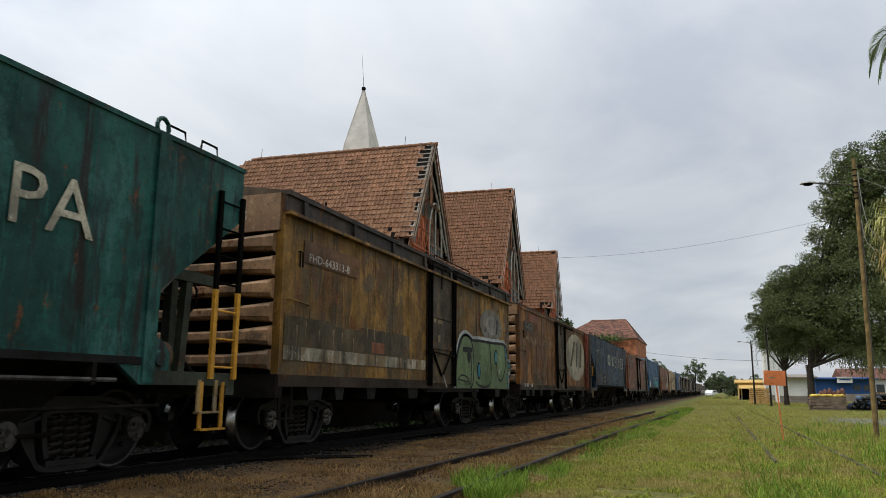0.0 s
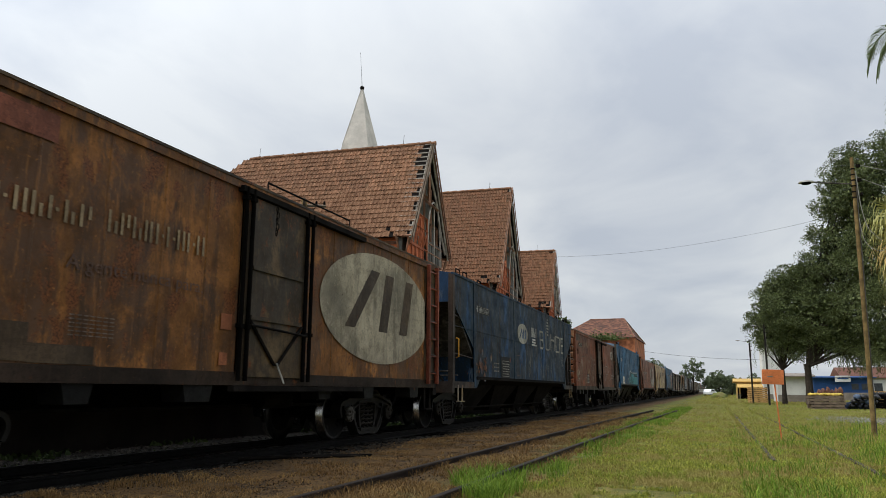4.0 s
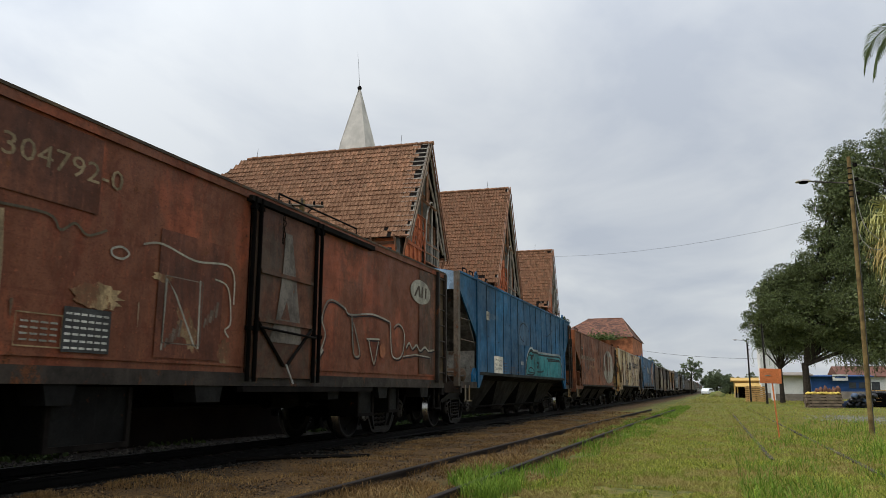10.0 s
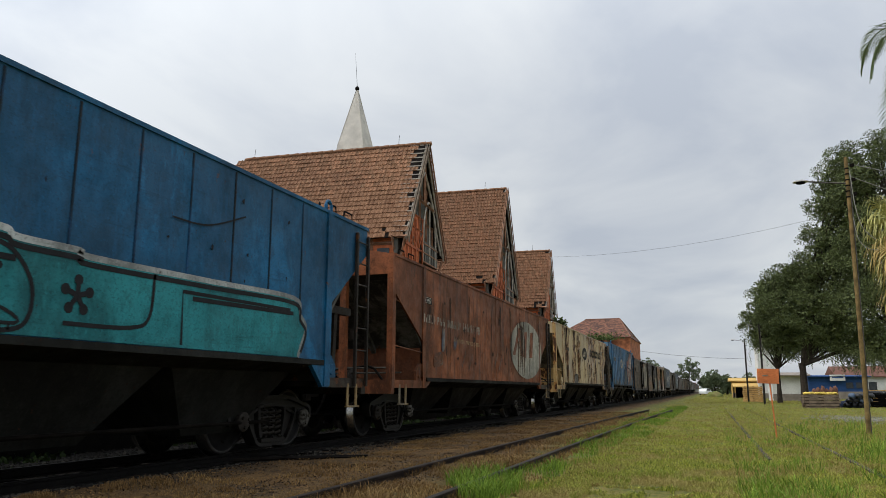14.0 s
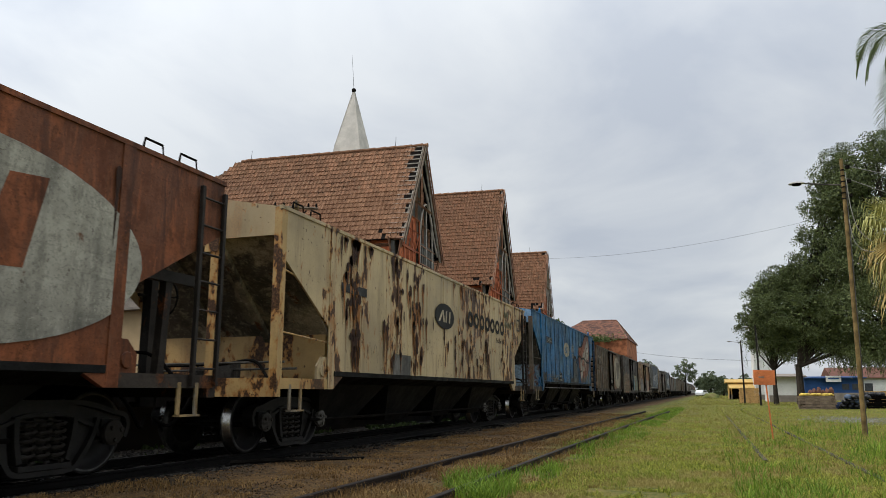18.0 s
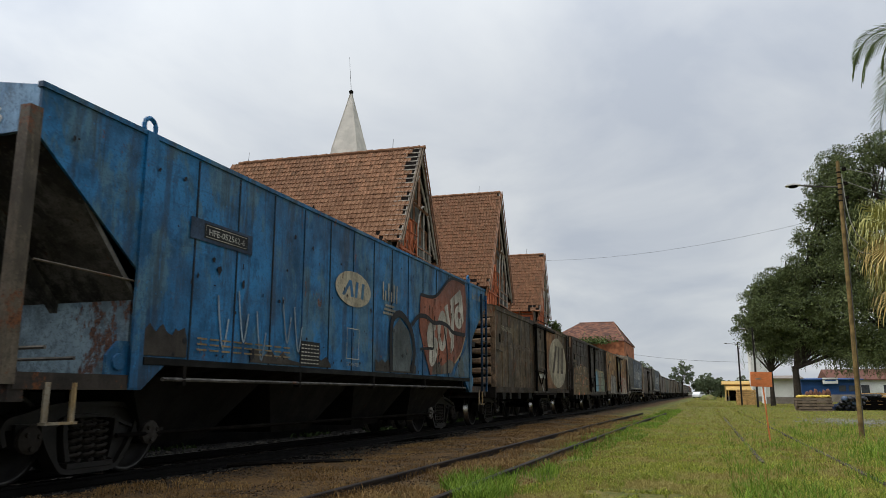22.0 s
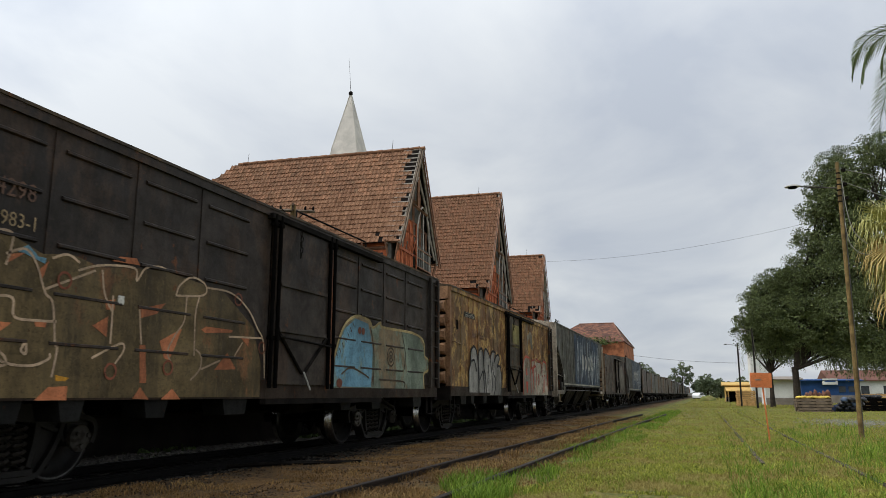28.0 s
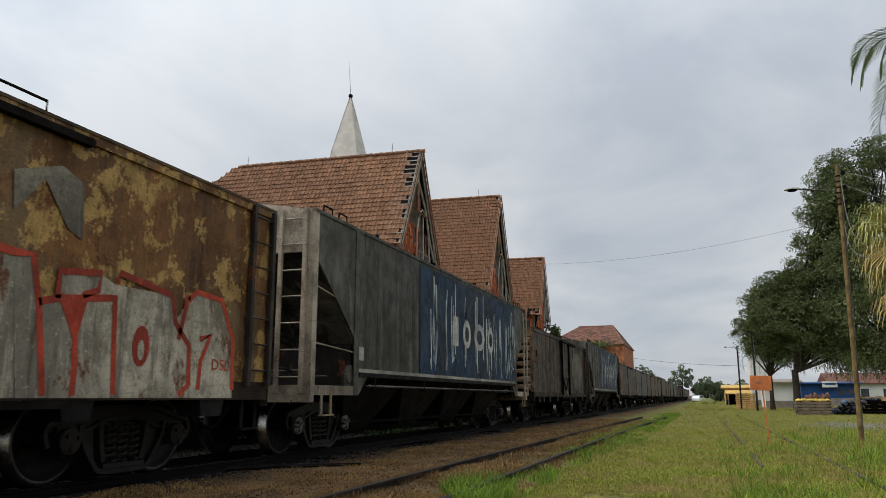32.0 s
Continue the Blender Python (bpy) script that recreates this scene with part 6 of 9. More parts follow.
    for a, b in ((2.6, 1.35), (3.0, 1.45), (4.0, 1.5), (3.4, 1.25), (4.3, 1.4)):
        stroke(C10, [(a, b + 0.6), (a + 0.05, b + 0.3), (a + 0.14, b), (a + 0.22, b + 0.35)], 0.028, spray("pale_blue_scrawl", (0.26, 0.34, 0.40)) if "pale_blue_scrawl" not in bpy.data.materials else bpy.data.materials["pale_blue_scrawl"], 1)
    notice(C10, 2.2, 4.3, 1.28, 1.5, None, DULL_CREAM, 3, 9)
    # sooty boxcar
    sized_text(C11, "FHD-628966-5L", 0.61, 1.82, 2.56, 0.14, OVAL)
    word_bars(C11, 0.62, 1.88, 2.13, 2.28, 7, S_BLUSH)
    word_bars(C11, 2.01, 2.97, 2.13, 2.29, 6, S_BLUSH)
    word_bars(C11, 3.1, 4.56, 2.13, 2.30, 9, S_BLUSH)
    sized_text(C11, "A gente nunca pára.", 2.6, 4.56, 1.82, 0.12, S_BLUSH)
    end_text(C11, "FHD-628966-5", -0.35, 2.72, 0.14, S_TAN, -0.157)
    rect(C11, "paint_patch", 6.75, 8.6, 1.04, 3.05, painted("orange_brown_patch", (0.30, 0.135, 0.045), 0.5, 0.7, shift=151), -0.5)
    rect(C11, "white_band", 5.3, 6.4, 1.36, 1.50, WHITE, 14)
    notice(C11, 5.4, 6.2, 1.62, 1.78, None, S_BLUSH, 2, 8, 14)
    patch(C11, "oval_mark", ellipse(9.05, 1.98, 1.75, 0.92, 44), OVAL, 0, "large cream oval, worn")
    for a, b in ((7.9, 0.7), (8.9, 0.2), (9.7, 0.2)):
        patch(C11, "oval_bar", [(a, 1.6), (a + 0.36, 1.6), (a + 0.36 + b, 2.6), (a + b, 2.6)], BROWN_BAR, 1)
    notice(C11, 2.61, 3.14, 1.08, 1.36, None, S_BLUSH, 5, 6)
    # blackened boxcar
    sized_text(C12, "FHD 642983-1", 0.18, 1.12, 2.18, 0.12, S_TAN)
    sized_text(C12, "D-64298", 0.4, 1.1, 2.42, 0.15, GHOST)
    end_text(C12, "642983-1", 0.12, 2.87, 0.22, S_TAN, -0.066)
    graf = [(0.1, 0.82), (0.08, 1.46), (0.35, 1.85), (0.64, 2.1), (0.91, 2.11), (1.22, 2.01), (1.53, 2.06), (1.88, 2.0), (2.25, 2.06), (2.77, 2.1), (3.12, 2.07), (3.75, 2.02), (4.4, 1.66), (4.6, 1.21), (4.6, 0.82)]
    patch(C12, "spray_painting", graf, S_OLIVE, 0, "olive and orange spray painting")
    # pale outlines, orange wedges and red rings
    stroke(C12, [(0.7, 2.12), (0.9, 2.13), (0.91, 2.0), (0.88, 1.86)], 0.022, S_PINK, 2, True)
    stroke(C12, [(0.87, 1.95), (1.05, 2.02), (1.17, 1.91), (1.28, 1.69), (1.37, 1.61), (1.43, 1.29), (1.46, 1.22), (1.43, 0.99)], 0.022, S_PINK, 2, True)
    stroke(C12, [(1.32, 1.99), (1.48, 2.05), (1.62, 2.0)], 0.022, S_PINK, 2, True)
    stroke(C12, [(1.28, 1.72), (1.81, 1.96)], 0.022, S_PINK, 2, False)
    stroke(C12, [(1.61, 1.93), (1.88, 2.02), (2.3, 2.06), (2.34, 1.94), (2.45, 2.08), (2.65, 2.13), (2.78, 2.11)], 0.022, S_PINK, 2, True)
    stroke(C12, [(1.89, 1.98), (1.94, 1.77), (2.05, 1.61)], 0.022, S_PINK, 2, True)
    stroke(C12, [(2.05, 1.76), (2.06, 1.5), (2.06, 1.31)], 0.022, S_PINK, 2, True)
    stroke(C12, [(1.85, 1.17), (2.19, 1.32), (2.24, 1.26), (2.14, 1.13)], 0.022, S_PINK, 2, True)
    stroke(C12, [(2.41, 1.67), (2.47, 1.33)], 0.022, S_PINK, 2, False)
    stroke(C12, [(2.93, 1.87), (2.99, 1.99), (3.18, 2.1), (3.41, 2.05), (3.39, 1.93), (2.93, 1.87)], 0.022, S_PINK, 2, True)
    stroke(C12, [(3.11, 1.88), (3.09, 1.62), (2.97, 1.47), (2.86, 1.29), (2.92, 1.18)], 0.022, S_PINK, 2, True)
    stroke(C12, [(3.32, 1.9), (3.27, 1.7), (3.29, 1.26)], 0.022, S_PINK, 2, True)
    stroke(C12, [(3.43, 2.02), (3.9, 2.02), (4.26, 1.87), (4.49, 1.65), (4.63, 1.49), (4.69, 1.05)], 0.022, S_PINK, 2, True)
    stroke(C12, [(3.31, 1.33), (3.41, 1.26), (3.4, 1.12), (3.25, 1.0)], 0.022, S_PINK, 2, True)
    stroke(C12, [(3.42, 1.12), (3.76, 1.23)], 0.022, S_PINK, 2, False)
    stroke(C12, [(4.03, 1.29), (4.18, 1.46)], 0.022, S_PINK, 2, False)
    stroke(C12, [(3.9, 1.51), (4.62, 1.54)], 0.022, S_PINK, 2, False)
    stroke(C12, [(0.77, 1.6), (0.97, 1.61), (1.01, 1.46), (1.23, 1.45), (1.43, 1.46)], 0.022, S_PINK, 2, True)
    stroke(C12, [(0.83, 1.16), (0.98, 1.09), (1.22, 1.08), (1.38, 1.14), (1.39, 1.19)], 0.022, S_PINK, 2, True)
    stroke(C12, [(1.1, 1.2), (1.14, 1.27), (1.15, 1.17), (1.1, 1.2)], 0.022, S_PINK, 2, True)
    stroke(C12, [(0.82, 1.22), (0.95, 1.15), (0.97, 1.08), (0.85, 1.06)], 0.022, S_PINK, 2, True)
    patch(C12, "spray_painting", [(2.4, 1.67), (2.78, 1.77), (2.66, 1.65), (2.42, 1.58)], S_ORANGE, 1)
    patch(C12, "spray_painting", [(1.83, 1.46), (2.01, 1.56), (2.01, 1.37)], S_ORANGE, 1)
    patch(C12, "spray_painting", [(1.96, 1.7), (2.08, 1.73), (2.08, 1.63), (1.98, 1.62)], S_ORANGE, 1)
    patch(C12, "spray_painting", [(0.79, 1.41), (0.99, 1.41), (0.9, 1.34), (0.8, 1.33)], S_ORANGE, 1)
    patch(C12, "spray_painting", [(2.73, 1.38), (3.06, 1.53), (2.97, 1.33), (2.89, 1.2), (2.82, 1.21)], S_ORANGE, 1)
    patch(C12, "spray_painting", [(3.39, 1.55), (3.47, 1.59), (3.97, 1.59), (3.95, 1.56), (3.46, 1.52)], S_ORANGE, 1)
    patch(C12, "spray_painting", [(2.45, 1.32), (2.53, 1.33), (2.58, 0.96), (2.49, 0.96)], S_ORANGE, 1)
    patch(C12, "spray_painting", [(2.41, 0.81), (2.5, 0.92), (2.63, 0.8)], S_ORANGE, 1)
    patch(C12, "spray_painting", [(1.28, 0.8), (1.41, 0.91), (1.61, 0.92), (1.61, 0.8)], S_ORANGE, 1)
    patch(C12, "spray_painting", [(2.81, 0.8), (2.97, 0.91), (3.11, 0.8)], S_ORANGE, 1)
    patch(C12, "spray_painting", [(3.66, 1.12), (3.89, 1.32), (4.07, 1.14)], S_ORANGE, 1)
    patch(C12, "spray_painting", [(0.88, 1.87), (1.05, 1.99), (0.89, 1.95)], S_ORANGE, 1)
    patch(C12, "spray_painting", [(4.15, 1.51), (4.32, 1.52), (4.3, 1.42)], S_ORANGE, 1)
    patch(C12, "spray_painting", [(1.2, 1.46), (1.33, 1.45), (1.32, 1.4), (1.22, 1.4)], S_ORANGE, 1)
    patch(C12, "spray_painting", [(1.19, 1.86), (1.29, 1.96), (1.24, 1.8)], S_ORANGE, 1)
    patch(C12, "spray_painting", [(2.0, 2.08), (2.1, 2.14), (2.32, 2.16), (2.37, 2.1)], S_ORANGE, 1)
    stroke(C12, ellipse(1.47, 1.82, 0.07, 0.07, 14), 0.022, RED_PATCH, 3, False, True)
    stroke(C12, ellipse(2.09, 1.06, 0.07, 0.07, 14), 0.022, RED_PATCH, 3, False, True)
    stroke(C12, ellipse(2.88, 1.12, 0.07, 0.07, 14), 0.022, RED_PATCH, 3, False, True)
    stroke(C12, ellipse(4.05, 1.96, 0.07, 0.07, 14), 0.022, RED_PATCH, 3, False, True)
    stroke(C12, ellipse(4.6, 1.42, 0.07, 0.07, 14), 0.022, RED_PATCH, 3, False, True)
    patch(C12, "spray_painting", [(0.96, 1.99), (1.07, 2.06), (1.18, 1.98), (1.26, 1.98), (1.25, 1.93), (1.05, 1.98)], S_BLUE, 1)
    rect(C12, "white_sticker", 2.11, 2.19, 1.69, 1.77, WHITE, 3)
    patch(C12, "spray_painting", [(1.47, 1.01), (1.62, 0.99), (1.58, 0.96), (1.48, 0.96)], YELLOW, 1)
    blue = [(6.52, 0.95), (6.57, 1.39), (6.85, 1.87), (7.28, 2.08), (7.79, 2.05), (7.93, 1.95), (8.24, 2.06), (8.39, 1.99), (9.75, 2.0), (10.34, 1.89), (10.41, 1.61), (10.64, 1.52), (10.62, 1.33), (10.38, 1.24), (10.4, 0.96)]
    patch(C12, "spray_painting", blue, painted("grey_green_spray_paint", (0.22, 0.27, 0.20), 0.16, 0.4, (0.27, 0.17, 0.085), 0.62, 0.4, shift=22), 0, "blue and grey-green spray-painted figure")
    patch(C12, "spray_painting", [(6.55, 0.97), (6.6, 1.39), (6.88, 1.84), (7.28, 2.04), (7.75, 2.0), (7.95, 1.6), (7.9, 0.97)], S_BLUE, 1)
    stroke(C12, blue, 0.045, S_CUSTARD, 2)
    for k in range(7):
        y, z = 6.62 + 0.09 * k, 1.42 + 0.085 * k
        stroke(C12, [(y, z + 0.04), (y + 0.06, z - 0.03)], 0.02, BROWN_BAR, 3, False)
    for y in (7.42, 7.55):
        patch(C12, "spray_painting", ellipse(y, 1.86, 0.06, 0.06, 12), RED_PATCH, 3)
    patch(C12, "spray_painting", ellipse(6.75, 1.02, 0.10, 0.07, 12), RED_PATCH, 2)
    rect(C12, "rust_stripe", 6.42, 6.52, 1.0, 3.05, RUSTY, 1)
    stroke(C12, [(7.98, 0.98), (8.0, 1.5), (7.85, 1.95)], 0.03, BROWN_BAR, 2)
    stroke(C12, [(6.8, 1.15), (7.1, 1.26), (7.5, 1.2), (7.8, 1.12)], 0.03, BROWN_BAR, 3)
    stroke(C12, [(8.2, 1.1), (9.3, 1.08), (9.35, 0.98)], 0.03, BROWN_BAR, 2)
    for r in (0.16, 0.09, 0.03):
        stroke(C12, ellipse(8.72, 1.5, r, r, 14), 0.025, BROWN_BAR, 2, False, True)
    stroke(C12, [(9.2, 2.0), (9.4, 1.6), (9.35, 1.3)], 0.03, BROWN_BAR, 2)
    # peeling boxcar
    number_board(C13, "FHD-643059-7", 1.0, 1.85, 2.64, 2.77)
    word_bars(C13, 1.6, 2.7, 2.2, 2.4, 7, GHOST)
    end_text(C13, "FHD-643059-7", -0.25, 2.33, 0.16, S_TAN, -0.157)
    bubbles = ([(1.32, 0.9), (1.32, 1.37), (1.46, 1.59), (1.5, 1.86), (1.72, 1.99), (1.97, 1.87), (2.15, 1.42), (2.13, 0.9)], [(2.13, 0.9), (2.11, 1.77), (2.31, 1.97), (2.51, 1.88), (2.6, 1.46), (2.71, 1.34), (2.8, 0.9)],
               [(2.62, 0.9), (2.6, 1.46), (2.65, 1.89), (2.84, 1.98), (3.18, 1.76), (3.37, 1.25), (3.32, 0.9)])
    patch(C13, "spray_letter", [(3.03, 1.85), (3.24, 1.71), (3.38, 1.91), (3.63, 1.95), (3.56, 1.67), (3.72, 1.81), (4.07, 1.89), (4.09, 1.74), (3.83, 1.58), (4.15, 1.58), (4.28, 1.4), (4.3, 1.02), (4.2, 0.84), (3.17, 0.84)], S_SILVER, 2, "silver bubble letter")
    stroke(C13, [(3.22, 1.74), (3.26, 1.86), (3.41, 1.96), (3.67, 1.95), (3.73, 1.87), (3.56, 1.67), (3.57, 1.55)], 0.055, S_BLACK, 3)
    stroke(C13, [(3.61, 1.7), (3.78, 1.85), (3.99, 1.9), (4.13, 1.8), (4.0, 1.68), (3.85, 1.58), (4.11, 1.61), (4.27, 1.53), (4.33, 1.31), (4.3, 1.02), (4.2, 0.84)], 0.055, S_BLACK, 3)
    stroke(C13, [(3.48, 1.72), (3.41, 1.56), (3.52, 1.37), (3.7, 1.24), (3.67, 1.01), (3.52, 0.84)], 0.055, S_BLACK, 3)
    for k, b in enumerate(bubbles):
        patch(C13, "spray_letter", b, S_SILVER, k % 2, "silver bubble letter")
        stroke(C13, b, 0.06, S_BLACK, 3 + k % 2)
    for pts in ([(1.5, 1.62), (1.75, 1.66), (1.95, 1.4)], [(2.2, 1.2), (2.5, 1.42), (2.55, 1.2)], [(2.95, 1.1), (3.0, 1.6)]):
        stroke(C13, pts, 0.05, S_BLACK, 4)
    patch(C13, "spray_painting", [(7.7, 1.96), (7.88, 1.99), (7.98, 1.63), (8.2, 1.68), (8.2, 1.92), (8.64, 1.96), (8.82, 1.89), (9.63, 1.89), (9.74, 1.67), (9.99, 1.97), (10.49, 1.94), (10.74, 1.51), (10.78, 0.84), (7.85, 0.84)], CHALK, 0, "chalky white letters with red outline")
    patch(C13, "spray_painting", [(6.95, 0.84), (6.95, 1.75), (7.3, 2.0), (7.7, 1.96), (7.84, 0.84)], CHALK, 0)
    patch(C13, "spray_painting", [(7.35, 1.45), (7.55, 1.45), (7.46, 1.72)], S_RED, 2)
    patch(C13, "spray_painting", [(7.32, 1.25), (7.60, 1.25), (7.50, 0.9), (7.42, 0.9)], S_RED, 2)
    stroke(C13, [(6.95, 0.86), (6.97, 1.7), (7.3, 2.0), (7.7, 2.0)], 0.07, S_RED, 2)
    stroke(C13, [(7.7, 2.0), (7.88, 2.01), (7.98, 1.63), (8.11, 0.86)], 0.065, S_RED, 2, False)
    stroke(C13, [(8.17, 1.68), (8.17, 1.92), (8.64, 1.97), (8.62, 1.81), (8.44, 1.74)], 0.065, S_RED, 2, False)
    stroke(C13, [(7.98, 1.63), (8.17, 1.68), (8.8, 1.76)], 0.065, S_RED, 2, False)
    stroke(C13, [(8.27, 1.62), (8.39, 1.46), (8.42, 1.1), (8.42, 0.86)], 0.065, S_RED, 2, False)
    stroke(C13, [(8.83, 1.79), (8.86, 1.37), (8.9, 0.87)], 0.065, S_RED, 2, False)
    stroke(C13, [(8.85, 1.9), (8.87, 2.01), (9.63, 1.89), (9.71, 1.61), (9.95, 1.39), (9.98, 0.98), (9.83, 0.87)], 0.065, S_RED, 2, False)
    stroke(C13, [(9.9, 1.93), (9.77, 1.44)], 0.065, S_RED, 2, False)
    stroke(C13, [(9.9, 1.87), (10.03, 1.98), (10.49, 1.94), (10.74, 1.51), (10.77, 0.93)], 0.065, S_RED, 2, False)
    stroke(C13, [(10.13, 1.47), (10.32, 1.54), (10.16, 1.23), (10.14, 0.93)], 0.065, S_RED, 2, False)
    patch(C13, "spray_painting", ellipse(9.22, 1.34, 0.12, 0.2, 14), S_RED, 2)
    patch(C13, "spray_painting", ellipse(9.22, 1.30, 0.045, 0.1, 12), CHALK, 3)
    patch(C13, "spray_painting", [(8.2, 1.66), (8.5, 1.7), (8.4, 1.3)], S_RED, 2)
    sized_text(C13, "DSL", 10.35, 10.68, 1.15, 0.12, S_RED, 3)
    patch(C13, "pale_patch", [(7.61, 2.67), (8.09, 2.84), (8.35, 2.74), (8.38, 2.23), (8.21, 2.3), (7.93, 2.67), (7.65, 2.34)], spray("chalky_wash", (0.26, 0.225, 0.17), 0.6), -0.5)
    patch(C13, "door_panel_paint", [(5.55, 2.2), (6.35, 2.2), (6.35, 2.86), (5.55, 2.86)], painted("peeling_yellow_paint", (0.36, 0.30, 0.10), 0.35, 0.4, shift=163), 14)
    # grey hopper with blue panel
    for w in (C14, C16):
        rect(w, "blue_panel", 4.3, 12.3, 1.28, 3.46, RUMO_BLUE, -0.3, "dark blue panel with white runs")
        rnd = random.Random(14)
        for k in range(44):
            y, z = rnd.uniform(4.4, 12.2), rnd.uniform(2.5, 3.46)
            stroke(w, [(y, z), (y + rnd.uniform(-0.05, 0.05), z - 0.5), (y + rnd.uniform(-0.06, 0.06), z - 1.2), (y + rnd.uniform(-0.05, 0.05), rnd.uniform(1.35, 2.0))], rnd.uniform(0.02, 0.085), plain("pale_grey_run_off", (0.42, 0.45, 0.45), 0.4, 3) if "pale_grey_run_off" not in bpy.data.materials else bpy.data.materials["pale_grey_run_off"], 1, name="run_off")
        rect(w, "name_bar", 6.35, 6.75, 1.98, 2.64, WHITE, 2)
        for a, b in ((7.1, 7.7), (8.0, 8.9), (9.2, 9.75)):
            patch(w, "name_mark", ellipse((a + b) / 2, 2.3, (b - a) / 2, 0.33, 20), WHITE, 2)
            patch(w, "name_mark", ellipse((a + b) / 2, 2.3, (b - a) / 4, 0.18, 16), RUMO_BLUE, 3)
        rect(w, "pale_band", 1.55, 12.2, 1.22, 1.30, OVAL_GREY, 0)
        rect(w, "small_notice", 1.55, 1.72, 1.43, 1.65, WHITE, 0)
    # dusty brown boxcar
    word_bars(C15, 0.7, 4.4, 2.1, 2.3, 18, GHOST)
    patch(C15, "oval_mark", ellipse(8.9, 1.95, 1.4, 0.8, 30), spray("dusty_oval", (0.20, 0.17, 0.13), 0.6), 0)


mark_wagons()

# ---- ground ----
def ground_material():
    m = Mat("grass_and_bare_earth", 0.95)
    sep = m.nt.nodes.new("ShaderNodeSeparateXYZ")
    m.link(m.coord, sep.inputs[0])
    x = sep.outputs[0]
    wob = m.noise(0.35, 6, rough=0.6)
    edge = m.times(x, m.times(m.times(wob, 0.5, "SUBTRACT"), 3.0), "ADD")
    a, b, c = m.noise(1.3, 6, rough=0.65), m.noise(14, 5, rough=0.7), m.noise(90, 3)
    # the sheet is shifted so that masks stay between 0 and 1
    wide = m.nt.nodes.new("ShaderNodeMath")
    wide.operation = "MULTIPLY_ADD"
    m.link(wob, wide.inputs[0])
    wide.inputs[1].default_value = 2.6
    m.link(x, wide.inputs[2])
    far_in = m.ramp(sep.outputs[1], 10.0, 30.0)
    spread = m.nt.nodes.new("ShaderNodeMath")
    spread.operation = "MULTIPLY_ADD"
    m.link(far_in, spread.inputs[0])
    spread.inputs[1].default_value = 1.1
    m.link(wide.outputs[0], spread.inputs[2])
    grass = m.ramp(spread.outputs[0], -1.9, -0.7)
    # band under the train, where its shade is painted into the ground
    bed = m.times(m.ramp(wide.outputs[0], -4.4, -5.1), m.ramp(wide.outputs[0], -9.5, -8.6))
    green = m.mix(m.ramp(a, 0.40, 0.60), (0.090, 0.110, 0.013), (0.20, 0.175, 0.036))
    green = m.mix(m.times(m.ramp(m.noise(0.22, 6, (1, 0.6, 1), 0.65, 0.3, 8), 0.48, 0.62), 0.6), green, (0.135, 0.098, 0.032))
    green = m.mix(m.ramp(b, 0.44, 0.62), green, (0.058, 0.074, 0.010))
    bare = m.times(m.ramp(m.noise(0.5, 5, (1, 0.35, 1), 0.6, 0.2, 4), 0.60, 0.72), 0.6)
    green = m.mix(bare, green, (0.15, 0.12, 0.07))
    grit = m.noise(38, 5, rough=0.75, shift=6)
    earth = m.mix(m.ramp(a, 0.36, 0.64), (0.034, 0.018, 0.006), (0.125, 0.064, 0.018))
    earth = m.mix(m.times(m.ramp(b, 0.48, 0.62), 0.75), earth, (0.19, 0.112, 0.038))
    earth = m.mix(m.times(m.ramp(grit, 0.47, 0.60), 0.85), earth, (0.014, 0.009, 0.005))
    earth = m.mix(m.times(m.ramp(c, 0.58, 0.70), 0.6), earth, (0.22, 0.145, 0.06))
    m.nt.nodes.remove(edge.node)
    # patchy dark fringe beside the track: train shade as earth colour
    train_shade = m.times(m.ramp(wide.outputs[0], -3.4, -4.6), m.ramp(m.noise(0.9, 7, rough=0.7, shift=12), 0.30, 0.50))
    earth = m.mix(m.times(train_shade, 0.70), earth, (0.011, 0.0095, 0.0065))
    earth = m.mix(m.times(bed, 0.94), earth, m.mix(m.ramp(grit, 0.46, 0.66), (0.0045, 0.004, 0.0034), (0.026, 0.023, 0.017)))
    return m.done(m.mix(grass, earth, green), m.times(m.times(b, 0.7), m.times(c, 0.3), "ADD"), 0.05, 0.7)


GROUND_Z = -0.12


def ground_height(x, y):
    """Flat yard: a shallow bed under the train, a hump where earth is heaped against the middle track."""
    h = GROUND_Z
    h += (0.05 if x < 0 else 0.018) * noise.noise((x * 0.35, y * 0.35, 0.0)) + 0.02 * noise.noise((x * 1.7, y * 1.7, 3.0))
    if -9 < x < -5.4:
        h -= 0.02
    h += 0.09 * math.exp(-((x + 5.45) / 0.45) ** 2) * max(0.0, min(1.0, (11.0 - y) / 4.0))
    return h


def build_ground():
    xs = [-2500, -600, -200, -60, -30] + [-15 + 0.5 * k for k in range(51)] + [14, 18, 25, 40, 80, 200, 600, 2500]
    ys = [-600, -100, -20, -5] + [0.6 * k for k in range(60)] + [38, 42, 48, 56, 66, 80, 100, 130, 170, 230, 320, 500, 900, 2800]
    v = [(x, y, ground_height(x, y) if abs(x) < 60 and y < 100 else GROUND_Z) for y in ys for x in xs]
    n = len(xs)
    f = [(j * n + i, j * n + i + 1, (j + 1) * n + i + 1, (j + 1) * n + i) for j in range(len(ys) - 1) for i in range(n - 1)]
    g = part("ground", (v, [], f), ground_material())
    for p in g.data.polygons:
        p.use_smooth = True
    tagged(g, "rough grass and bare brown earth of a rail yard", "ground", kind="structure")


build_ground()


